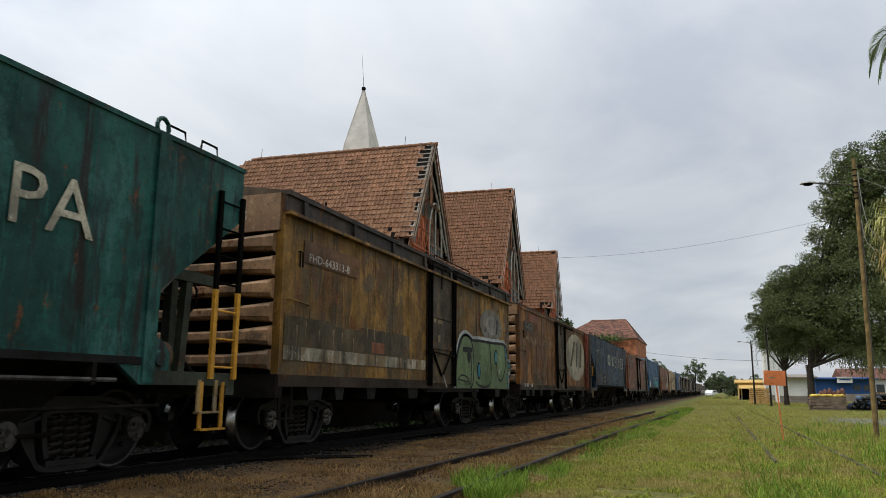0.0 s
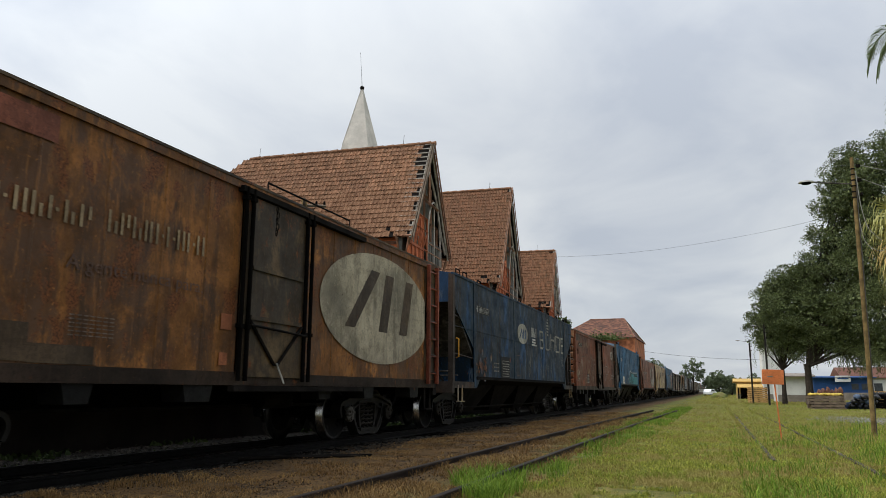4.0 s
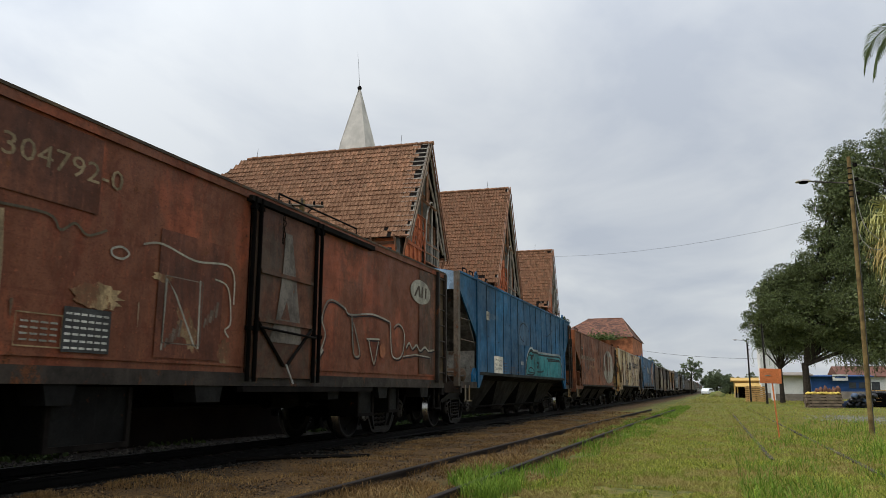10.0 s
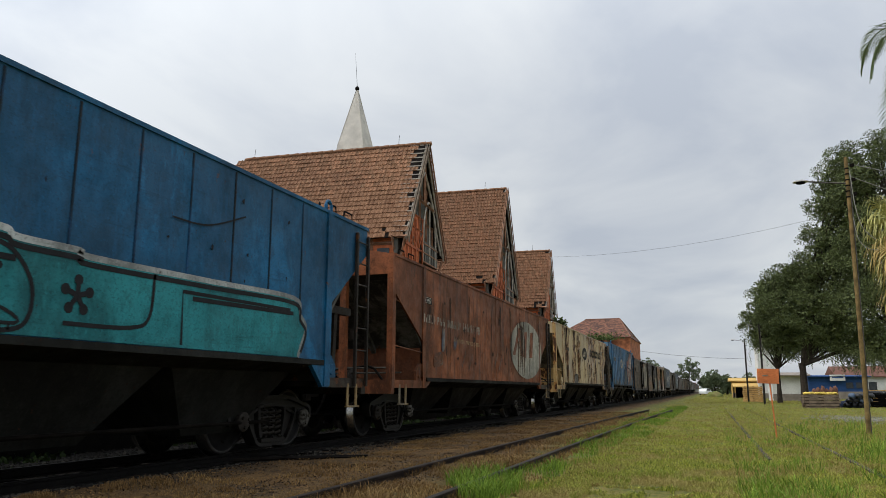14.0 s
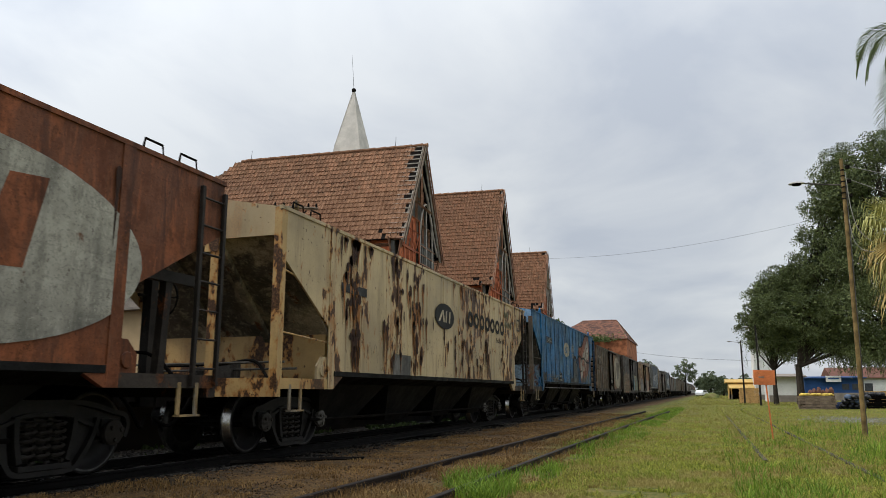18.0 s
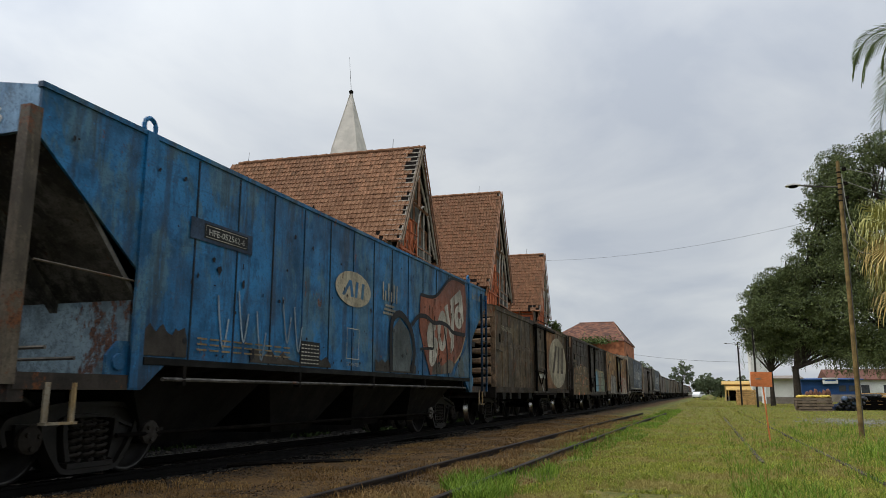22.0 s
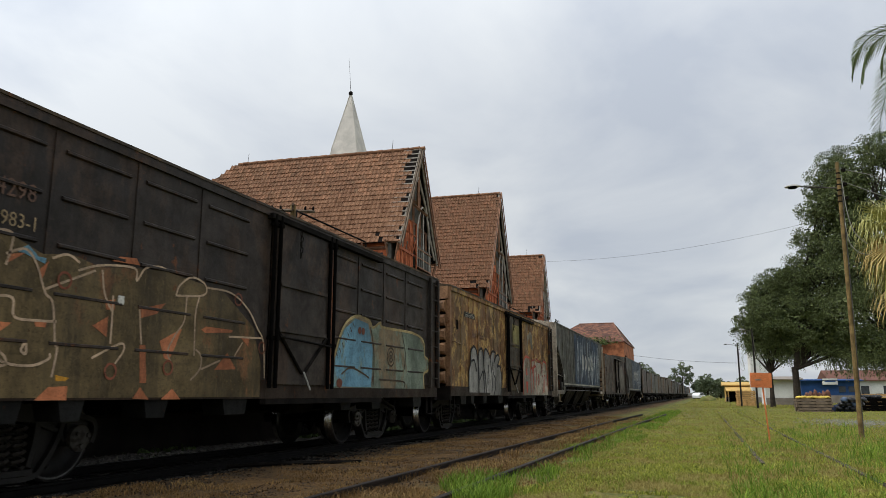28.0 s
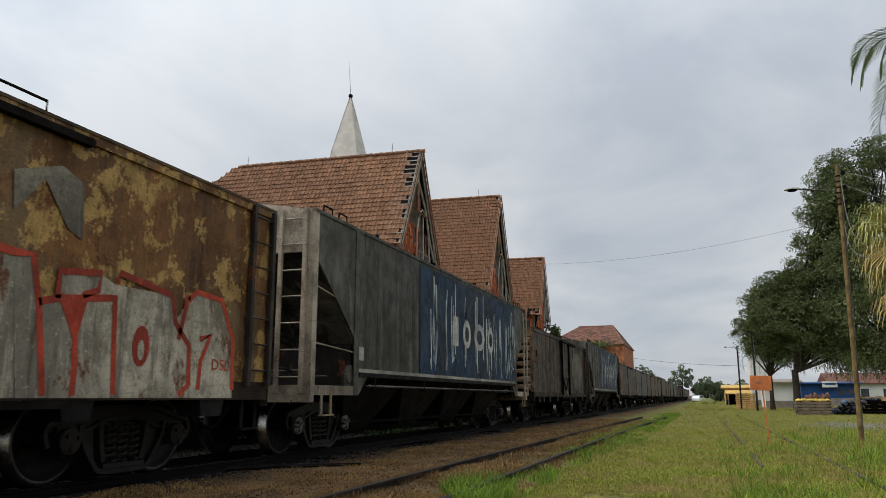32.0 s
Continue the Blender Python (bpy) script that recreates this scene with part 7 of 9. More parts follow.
# ---- tracks ----
def rail_profile(x, z):
    return [(x - 0.055, z - 0.12), (x + 0.055, z - 0.12), (x + 0.05, z - 0.105), (x + 0.010, z - 0.095), (x + 0.010, z - 0.035), (x + 0.032, z - 0.025), (x + 0.032, z - 0.004), (x + 0.026, z),
            (x - 0.026, z), (x - 0.032, z - 0.004), (x - 0.032, z - 0.025), (x - 0.010, z - 0.035), (x - 0.010, z - 0.095), (x - 0.05, z - 0.105)]


def rail(bm, line, z):
    """A rail along a bent line of (x, y)."""
    rows = [[bm.verts.new((a, y, b)) for a, b in rail_profile(x, z)] for x, y in line]
    n = len(rows[0])
    for r, s in zip(rows, rows[1:]):
        for i in range(n):
            bm.faces.new((r[i], s[i], s[(i + 1) % n], r[(i + 1) % n]))
    bm.faces.new(rows[0]), bm.faces.new(rows[-1][::-1])
    return bm


TREAD = plain("worn_rail_steel", (0.006, 0.0055, 0.005), 0.3, 6, 0.6, gloss=0.08)
OLD_RAIL = plain("brown_grey_old_rail", (0.060, 0.050, 0.034), 0.5, 3, 0.85, gloss=0.1)
SLEEPER = plain("rotten_sleeper_wood", (0.06, 0.042, 0.028), 0.4, 5, 0.9)


def track(name, label, centre, z, gauge, y0, y1, material, sleepers=True, wood=None, right_from=0.0):
    t = tagged(new(name), label, "track", kind="structure")
    for s in (-1, 1):
        first = y0 - (right_from if s > 0 else 0.0)
        ys = [first + (y1 - first) * (k / 40) ** 1.7 for k in range(41)]
        part("rail", rail(BM(), [(centre(y) + s * gauge / 2, y) for y in ys], z), material, t)
    if sleepers:
        first = None
        for k in range(70):
            y = max(y0, 2) + 0.62 * k
            m = pose(centre(y) + random.uniform(-0.04, 0.04), y, z - 0.195, 0, random.uniform(-1, 1), random.uniform(-2, 2))
            if first is None:
                bm = box(BM(), -0.95, 0.95, -0.1, 0.1, -0.06, 0.06)
                bmesh.ops.bevel(bm, geom=bm.edges[:], offset=0.012, segments=1, affect="EDGES")
                first = part("sleeper", bm, wood or SLEEPER, t)
                first.matrix_basis = m
            else:
                share(first, t, m)
    return t


# the train's rails and sleepers are near-black, with its shade in their colour
track("train_track", "steel rails on sleepers under the train, darkened for its shade", lambda y: TRACK_X, 0.0, 1.065, -30, 420, TREAD, True, BLACK)
track("middle_track", "rusty disused rails half sunk in earth", lambda y: -2.80 + 0.42 * (y / 33) ** 2 if y < 33 else -2.38 + 0.025 * (y - 33), -0.03, 1.065, -6, 37, RAIL_STEEL)
track("side_track", "rusty disused rails overgrown with grass", lambda y: 1.25 - 0.0035 * y + 0.00004 * y * y, -0.084, 1.03, 11.5, 46, OLD_RAIL, False, right_from=3.6)


# ---- station ----
TILE = None


def tile_material():
    m = Mat("weathered_clay_tile", 0.85)
    a, b = m.noise(0.45, 5), m.noise(20, 4)
    rand = m.random
    col = m.mix(rand, (0.215, 0.098, 0.050), (0.43, 0.225, 0.125))
    geo = m.nt.nodes.new("ShaderNodeNewGeometry")
    col = m.mix(m.times(geo.outputs["Random Per Island"], 0.62), col, (0.095, 0.052, 0.025))
    col = m.mix(m.times(m.ramp(a, 0.42, 0.68), 0.6), col, (0.175, 0.086, 0.048))
    col = m.mix(m.times(m.ramp(b, 0.48, 0.64), 0.7), col, (0.070, 0.040, 0.024))
    col = m.mix(m.times(m.ramp(m.noise(7, 5, rough=0.7, shift=5), 0.58, 0.65), 0.6), col, (0.38, 0.26, 0.15))
    col = m.mix(m.times(m.ramp(m.noise(2.2, 6, (1, 1, 0.5), 0.7, shift=9), 0.56, 0.68), 0.5), col, (0.085, 0.055, 0.034))
    return m.done(col, b, 0.01, 0.5)


TILE = tile_material()
BRICK_ORANGE = plain("orange_red_painted_boards", (0.52, 0.150, 0.060), 0.25, 2.5, 0.85, fine=25)
ORANGE_TIMBER = plain("faded_orange_timber", (0.36, 0.11, 0.05), 0.3, 3, 0.85)
PALE_WOOD = plain("bleached_grey_wood", (0.38, 0.34, 0.29), 0.3, 3, 0.85)
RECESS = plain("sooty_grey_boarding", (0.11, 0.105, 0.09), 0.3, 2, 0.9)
TIMBER = plain("weathered_brown_timber", (0.24, 0.125, 0.075), 0.35, 3, 0.85)
PLASTER = plain("stained_grey_plaster", (0.22, 0.19, 0.16), 0.2, 1.5, 0.9)
DARK_GLASS = plain("dusty_dark_window_glass", (0.05, 0.055, 0.06), 0.2, 3, 0.25)


def tile_piece():
    """A flat clay tile with a rolled edge, lying in x and y, its lower edge at y = 0."""
    w, l = 0.24, 0.42
    v = [(-w / 2, 0, -0.02), (-w / 4, 0, -0.02), (0.0, 0, -0.02), (w / 4, 0, -0.02), (w / 2, 0, -0.02)]
    up = [(x, 0, 0.008 + (0.058 if i == 1 else 0.022 if i == 3 else 0.0)) for i, (x, _, z) in enumerate(v)]
    back = [(x, l, z - 0.002) for x, _, z in up]
    verts = v + up + back
    faces = [(i, i + 1, 6 + i, 5 + i) for i in range(4)] + [(5 + i, 6 + i, 11 + i, 10 + i) for i in range(4)] + [(0, 5, 10), (4, 14, 9)]
    return verts, faces


WORN_EDGE = (1, 0, 1, 0, 0, 1, 1, 0, 2, 1, 0, 0, 2, 2, 1, 3, 3, 2, 3, 2, 3)  # tiles lost, row by row from the eave


def gable_wing(name, yc, half, x_front, x_back, z_eave, z_ridge, hip_back, parts_budget, broken):
    """A steep tiled roof, its ridge square to the track, over half-timbered walls; its gable looks at the track."""
    st = empty(name, pose(0, 0, 0), "old half-timbered station wing with a steep clay-tile roof", "building", "station wings")
    run = z_ridge - z_eave
    slope = math.atan2(run, half)
    length = math.hypot(run, half) + 0.02
    over = 0.5
    xf = x_front
    # boarded roof under the tiles
    for s in (-1, 1):
        bm = BM()
        d = Vector((0, s * math.cos(slope), -math.sin(slope)))
        nrm = Vector((0, s * math.sin(slope), math.cos(slope)))
        top0, top1 = Vector((x_back + hip_back, yc, z_ridge)), Vector((xf - 0.12, yc, z_ridge))
        low0, low1 = Vector((x_back, yc, z_ridge)) + d * length, Vector((xf - 0.12, yc, z_ridge)) + d * length
        q = [top0, top1, low1, low0]
        a = [bm.verts.new(p - nrm * 0.02) for p in q]
        b = [bm.verts.new(p - nrm * 0.07) for p in q]
        bm.faces.new(a), bm.faces.new(b[::-1])
        for i in range(4):
            bm.faces.new((a[i], a[(i + 1) % 4], b[(i + 1) % 4], b[i]))
        bmesh.ops.recalc_face_normals(bm, faces=bm.faces[:])
        roof = part("roof", bm, plain("dark_roof_boards", (0.012, 0.010, 0.009), gloss=0.01) if "dark_roof_boards" not in bpy.data.materials else bpy.data.materials["dark_roof_boards"], st)
        # battens and rafters that show where tiles are gone
        rows = int(length / 0.34)
        for r in range(rows if s < 0 and parts_budget else 0):
            p = Vector((0, yc, z_ridge)) + d * (r * 0.34 + 0.1) - nrm * 0.016
            part("batten", box(BM(), xf - 0.95, xf + 0.02, p.y - 0.045, p.y + 0.045, p.z - 0.03, p.z + 0.03), PALE_WOOD, st)
        bm = BM()
        for x in (xf - 0.06, xf - 0.75):
            p, e = Vector((x, yc, z_ridge)) - nrm * 0.08, Vector((x, yc, z_ridge)) + d * (length + 0.05) - nrm * 0.08
            tube(bm, [p, e], 0.07, 4)
        part("rafter", bm, PALE_WOOD, st)
        # tiles
        tv, tf = tile_piece()
        first, V, F = None, [], []
        rnd = random.Random(int(yc * 10) + s)
        made = 0
        for r in range(rows):
            at = length - r * 0.34  # distance down the slope of the tile's lower edge
            x_hip = x_back + hip_back * (at / length)  # the far end is hipped
            xl = x_back + hip_back * max(0.0, 1 - at / length)
            n = int((xf - 0.02 - xl) / 0.235)
            gap = 0
            if broken and s < 0:
                if parts_budget:
                    gap = WORN_EDGE[min(r, len(WORN_EDGE) - 1)]
                else:
                    gap = rnd.choice((0, 0, 0, 1, 2)) if r > rows - 4 or r < 3 else 0
            for c in range(n):
                x = xf - 0.12 - 0.235 * c
                if c < gap:
                    continue
                if broken and s < 0 and r < 2 and (2 < c < 6 if parts_budget else 1 < c < 6) and rnd.random() < 0.55:
                    continue
                sag = 0.02 * noise.noise((x * 0.4, r * 0.3, yc))
                p = Vector((x + rnd.uniform(-0.01, 0.01), yc, z_ridge)) + d * at + nrm * (0.01 + sag)
                up = -d
                right = Vector((1, 0, 0)) if s < 0 else Vector((-1, 0, 0))
                m = Matrix((right, up, nrm)).transposed().to_4x4()
                m = Matrix.Translation(p) @ m @ Matrix.Rotation(rnd.uniform(-0.035, 0.035), 4, "Z") @ Matrix.Rotation(-0.105 + rnd.uniform(-0.035, 0.035), 4, "X")
                if s < 0 and made < parts_budget and c < 32:
                    made += 1
                    if first is None:
                        first = part("roof_tile", (tv, [], tf), TILE, roof)
                        first.matrix_basis = m
                    else:
                        share(first, roof, m)
                else:
                    o = len(V)
                    V += [tuple(m @ Vector(q)) for q in tv]
                    F += [tuple(i + o for i in q) for q in tf]
        if V:
            tagged(part("roof_tiling", (V, [], F), TILE, roof), kind="stuff")
    # ridge tiles
    x, first = x_back + hip_back, None
    while x < xf - 0.1:
        m = pose(x, yc, z_ridge - 0.02 + 0.012 * math.sin(x * 9))
        if first is None:
            first = part("ridge_tile", lathe(BM(), [(0, 0.10), (0.36, 0.125)], "x", 8), TILE, st)
            first.matrix_basis = m
        else:
            share(first, st, m)
        x += 0.31
    for x in (x_back + hip_back + 0.6, xf - 1.7):
        part("lightning_rod", tube(BM(), [(x, yc, z_ridge), (x + 0.05, yc, z_ridge + 0.6)], 0.012, 4), IRON, st)
    # hip at the back
    bm = BM()
    r0 = Vector((x_back + hip_back, yc, z_ridge))
    e = [Vector((x_back, yc - half, z_eave)), Vector((x_back, yc + half, z_eave))]
    v = [bm.verts.new(p) for p in (r0, *e)]
    v2 = [bm.verts.new(p + Vector((0.06, 0, -0.06))) for p in (r0, *e)]
    bm.faces.new(v), bm.faces.new(v2[::-1])
    part("hip_roof", bm, TILE, st)
    # gable front: barge boards, set-back panelled wall, posts and curved braces
    for s in (-1, 1):
        d = Vector((0, s * math.cos(slope), -math.sin(slope)))
        bm = BM()
        a, b = Vector((xf + 0.05, yc, z_ridge + 0.06)), Vector((xf + 0.05, yc, z_ridge + 0.06)) + d * (length + 0.1)
        for o in (0.0, 0.10):
            q = [a + Vector((o - 0.03, 0, 0)), b + Vector((o - 0.03, 0, 0)), b + Vector((o - 0.03, 0, -0.22)), a + Vector((o - 0.03, 0, -0.30))]
            va = [bm.verts.new(p) for p in q]
            vb = [bm.verts.new(p + Vector((0.05, 0, 0))) for p in q]
            bm.faces.new(va), bm.faces.new(vb[::-1])
            for i in range(4):
                bm.faces.new((va[i], va[(i + 1) % 4], vb[(i + 1) % 4], vb[i]))
        bmesh.ops.recalc_face_normals(bm, faces=bm.faces[:])
        part("barge_board", bm, WOOD if s < 0 and parts_budget else TIMBER, st)
    xw = xf - over
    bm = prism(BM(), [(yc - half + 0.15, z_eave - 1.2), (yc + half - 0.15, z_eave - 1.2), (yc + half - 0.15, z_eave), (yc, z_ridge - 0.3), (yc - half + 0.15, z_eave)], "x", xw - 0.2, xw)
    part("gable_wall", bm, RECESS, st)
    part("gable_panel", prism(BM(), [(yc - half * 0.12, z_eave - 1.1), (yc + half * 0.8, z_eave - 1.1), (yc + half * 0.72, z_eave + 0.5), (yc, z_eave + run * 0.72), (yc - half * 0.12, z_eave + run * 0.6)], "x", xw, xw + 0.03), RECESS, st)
    # timber frame on the gable wall
    def beam(p, q, r=0.09, mat_=TIMBER):
        part("timber_beam", tube(BM(), [p, q], r, 4), mat_, st)

    for k in range(-2, 3):
        y = yc + k * half * 0.34
        beam((xw + 0.05, y, z_eave - 1.2), (xw + 0.05, y, z_ridge - 0.35 - abs(k) * half * 0.34 * math.tan(slope)), 0.09, TIMBER)
    for z in (z_eave + 0.1, z_eave + 1.6, z_eave + 3.0):
        hw = half * (1 - (z - z_eave) / run) - 0.1
        beam((xw + 0.06, yc - hw, z), (xw + 0.06, yc + hw, z))
    for s in (-1, 1):
        pts = smooth_line([(xf - 0.15, yc + s * (half - 0.3), z_eave + 0.2), (xf - 0.15, yc + s * half * 0.62, z_eave + 1.4), (xf - 0.15, yc + s * half * 0.42, z_eave + 2.8), (xf - 0.15, yc, z_eave + run * 0.72)], k=4)
        part("curved_brace", tube(BM(), pts, 0.075, 4), PALE_WOOD, st)
        part("bracket", tube(BM(), smooth_line([(xf - 0.12, yc + s * (half - 0.1), z_eave - 0.1), (xw + 0.15, yc + s * (half - 0.25), z_eave - 1.1)], k=3), 0.08, 4), TIMBER, st)
        beam((xw, yc + s * (half - 0.05), z_eave), (xf + 0.05, yc + s * (half - 0.05), z_eave), 0.08)
    beam((xf - 0.15, yc - half * 0.55, z_eave + run * 0.42), (xf - 0.15, yc + half * 0.55, z_eave + run * 0.42))
    beam((xf - 0.15, yc, z_eave + run * 0.42), (xf - 0.15, yc, z_ridge - 0.2))
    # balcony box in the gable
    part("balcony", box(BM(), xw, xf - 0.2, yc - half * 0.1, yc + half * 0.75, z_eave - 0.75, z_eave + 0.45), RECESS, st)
    # walls below, brick between timbers
    part("wall", box(BM(), x_back + 0.5, xw - 0.02, yc - half + 0.35, yc + half - 0.35, z_eave - 2.4, z_eave + 0.3), BRICK_ORANGE, st)
    part("lower_wall", box(BM(), x_back + 0.5, xw - 0.02, yc - half + 0.33, yc + half - 0.33, GROUND_Z - 0.1, z_eave - 2.4), PLASTER, st)
    for k in range(9):
        x = xw - 0.2 - k * 1.25
        if x < x_back + 0.6:
            break
        beam((x, yc - half + 0.33, 3.0), (x, yc - half + 0.33, z_eave + 0.3), 0.085)
        if k < 6:
            bm = box(BM(), x - 0.95, x - 0.3, yc - half + 0.28, yc - half + 0.34, z_eave - 1.9, z_eave - 0.5)
            part("window", bm, DARK_GLASS, st)
        beam((x, yc - half + 0.35, z_eave - 0.9), (x, yc - half - 0.25, z_eave + 0.05), 0.05)
    for z in (z_eave - 0.25, z_eave - 2.1):
        beam((x_back + 0.5, yc - half + 0.33, z), (xw, yc - half + 0.33, z))
    # ridge finial ends, studs and braces of the panelled gable field, broken eave
    for a in (-0.72, -0.52, -0.32, -0.12):
        z1 = z_eave + (1 - abs(a)) * run - 0.55
        beam((xf - 0.13, yc + half * a, z_eave - 1.2), (xf - 0.13, yc + half * a, min(z1, z_eave + 1.5)), 0.05, ORANGE_TIMBER)
    for a, b in ((-0.72, -0.52), (-0.52, -0.32), (-0.32, -0.12)):
        beam((xf - 0.12, yc + half * a, z_eave - 0.2), (xf - 0.12, yc + half * b, z_eave + 0.75), 0.04, ORANGE_TIMBER)
        beam((xf - 0.12, yc + half * b, z_eave - 0.2), (xf - 0.12, yc + half * a, z_eave + 0.75), 0.04, ORANGE_TIMBER)
    for z in (z_eave - 0.25, z_eave + 0.8, z_eave + 1.5):
        beam((xf - 0.12, yc - half * 0.8 + max(0, z - z_eave) * 0.3, z), (xf - 0.12, yc - half * 0.1, z), 0.05, ORANGE_TIMBER)
    arch = [(xf - 0.18, yc + half * (0.30 + 0.34 * math.cos(q)), z_eave + 0.3 + run * 0.42 * math.sin(q)) for q in [math.pi * k / 12 for k in range(13)]]
    part("arch_frame", tube(BM(), arch, 0.06, 4), PALE_WOOD, st)
    for a in (-0.04, 0.30, 0.64):
        beam((xf - 0.18, yc + half * a, z_eave - 0.7), (xf - 0.18, yc + half * a, z_eave + (0.3 if a != 0.30 else run * 0.42)), 0.05, PALE_WOOD)
    for k in range(3):
        part("balcony_rail", box(BM(), xf - 0.2, xf - 0.14, yc - half * 0.1, yc + half * 0.75, z_eave - 0.75 + 0.5 * k, z_eave - 0.68 + 0.5 * k), TIMBER, st)
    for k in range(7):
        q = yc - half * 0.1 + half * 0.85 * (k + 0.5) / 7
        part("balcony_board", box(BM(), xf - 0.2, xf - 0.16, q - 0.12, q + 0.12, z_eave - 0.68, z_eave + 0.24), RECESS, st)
    # brick gable frame at the front corner
    c = Vector((x_front, yc, 0))
    st.matrix_basis = Matrix.Translation(c) @ Matrix.Rotation(radians(4), 4, "Z") @ Matrix.Translation(-c)
    k = math.tan(slope)
    panel = part("corner_panel", prism(BM(), [(yc - half + 0.12, z_eave - 1.2), (yc - half * 0.30, z_eave - 1.2), (yc - half * 0.30, z_eave + half * 0.26 * k), (yc - half * 0.72, z_eave + half * 0.22 * k), (yc - half + 0.12, z_eave - 0.05)], "x", xf - 0.22, xf - 0.14), BRICK_ORANGE, st)
    for a in (-0.86, -0.66, -0.46):
        part("panel_stud", box(BM(), xf - 0.14, xf - 0.08, yc + half * a - 0.05, yc + half * a + 0.05, z_eave - 1.2, min(z_eave + half * 0.22 * k, z_eave + half * (0.9 + a) * k * 0.7)), ORANGE_TIMBER, panel)
    for a in (-0.80, -0.60):
        part("pane", box(BM(), xf - 0.14, xf - 0.125, yc + half * a, yc + half * a + 0.28, z_eave - 0.15, z_eave + 0.3), RECESS, panel)
    part("panel_rail", box(BM(), xf - 0.14, xf - 0.07, yc - half + 0.12, yc - half * 0.30, z_eave - 0.35, z_eave - 0.22), ORANGE_TIMBER, panel)
    return st


gable_wing("station_wing", 36.95, 3.55, -14.0, -32.1, 8.35, 14.3, 6.8, 300, True)
gable_wing("station_wing", 54.2, 4.75, -14.0, -27.0, 8.2, 16.2, 2.4, 0, True)
WING_C = gable_wing("station_wing", 70.75, 3.45, -14.0, -27.0, 8.35, 14.25, 2.4, 0, True)


def main_block():
    st = empty("station_main_block", pose(0, 0, 0), "long brick station block between the gabled wings", "building")
    part("wall", box(BM(), -25.5, -16.5, 38.5, 69.5, GROUND_Z - 0.1, 7.6), BRICK_ORANGE, st)
    part("roof", prism(BM(), [(-26, 7.6), (-16, 7.6), (-21, 12.2)], "y", 38.0, 70.0), TILE, st)


main_block()


def platform():
    p = tagged(new("platform"), "old stone platform behind the train, coloured dark for shade", "platform", kind="structure")
    # near-black stone: shade behind the train put into colour; slabs also block light
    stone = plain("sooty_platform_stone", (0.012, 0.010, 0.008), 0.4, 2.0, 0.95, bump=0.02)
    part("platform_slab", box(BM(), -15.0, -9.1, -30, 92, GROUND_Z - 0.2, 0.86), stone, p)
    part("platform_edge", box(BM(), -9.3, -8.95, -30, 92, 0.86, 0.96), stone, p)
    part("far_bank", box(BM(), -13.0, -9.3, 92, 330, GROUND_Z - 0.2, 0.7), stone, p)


platform()


def spire():
    t = empty("spire_tower", pose(-26.9, 54, 0), "slender grey pointed spire with a ball and rod", "tower")
    grey = plain("grey_sheet_spire", (0.52, 0.49, 0.43), 0.16, 0.9, 0.7)
    bm = BM()
    lathe(bm, [(19.0, 2.05), (20.8, 1.62), (25.95, 0.09)], "z", 4)
    turn = Matrix.Rotation(radians(47), 4, "Z")
    bmesh.ops.transform(bm, matrix=turn, verts=bm.verts[:])
    part("spire_roof", bm, grey, t)
    bm = BM()
    for k in range(4):
        a = 2 * math.pi * k / 4 + radians(47)
        tube(bm, [(1.62 * math.cos(a), 1.62 * math.sin(a), 20.8), (0.1 * math.cos(a), 0.1 * math.sin(a), 25.95)], 0.03, 4)
    part("spire_seams", bm, grey, t)
    bm = BM()
    bmesh.ops.create_uvsphere(bm, u_segments=14, v_segments=10, radius=0.19, matrix=pose(0, 0, 26.12))
    part("ball", bm, IRON, t)
    part("lightning_rod", tube(BM(), [(0, 0, 26.2), (-0.12, 0, 27.8), (-0.25, 0, 29.4)], [0.022, 0.014, 0.009], 5), IRON, t)
    part("tower_wall", lathe(BM(), [(-0.2, 2.0), (19.2, 2.0)], "z", 8), BRICK_ORANGE, t)


spire()


RED_RIDGE = plain("pale_worn_ridge_tiles", (0.19, 0.095, 0.062), 0.4, 2, 0.9)


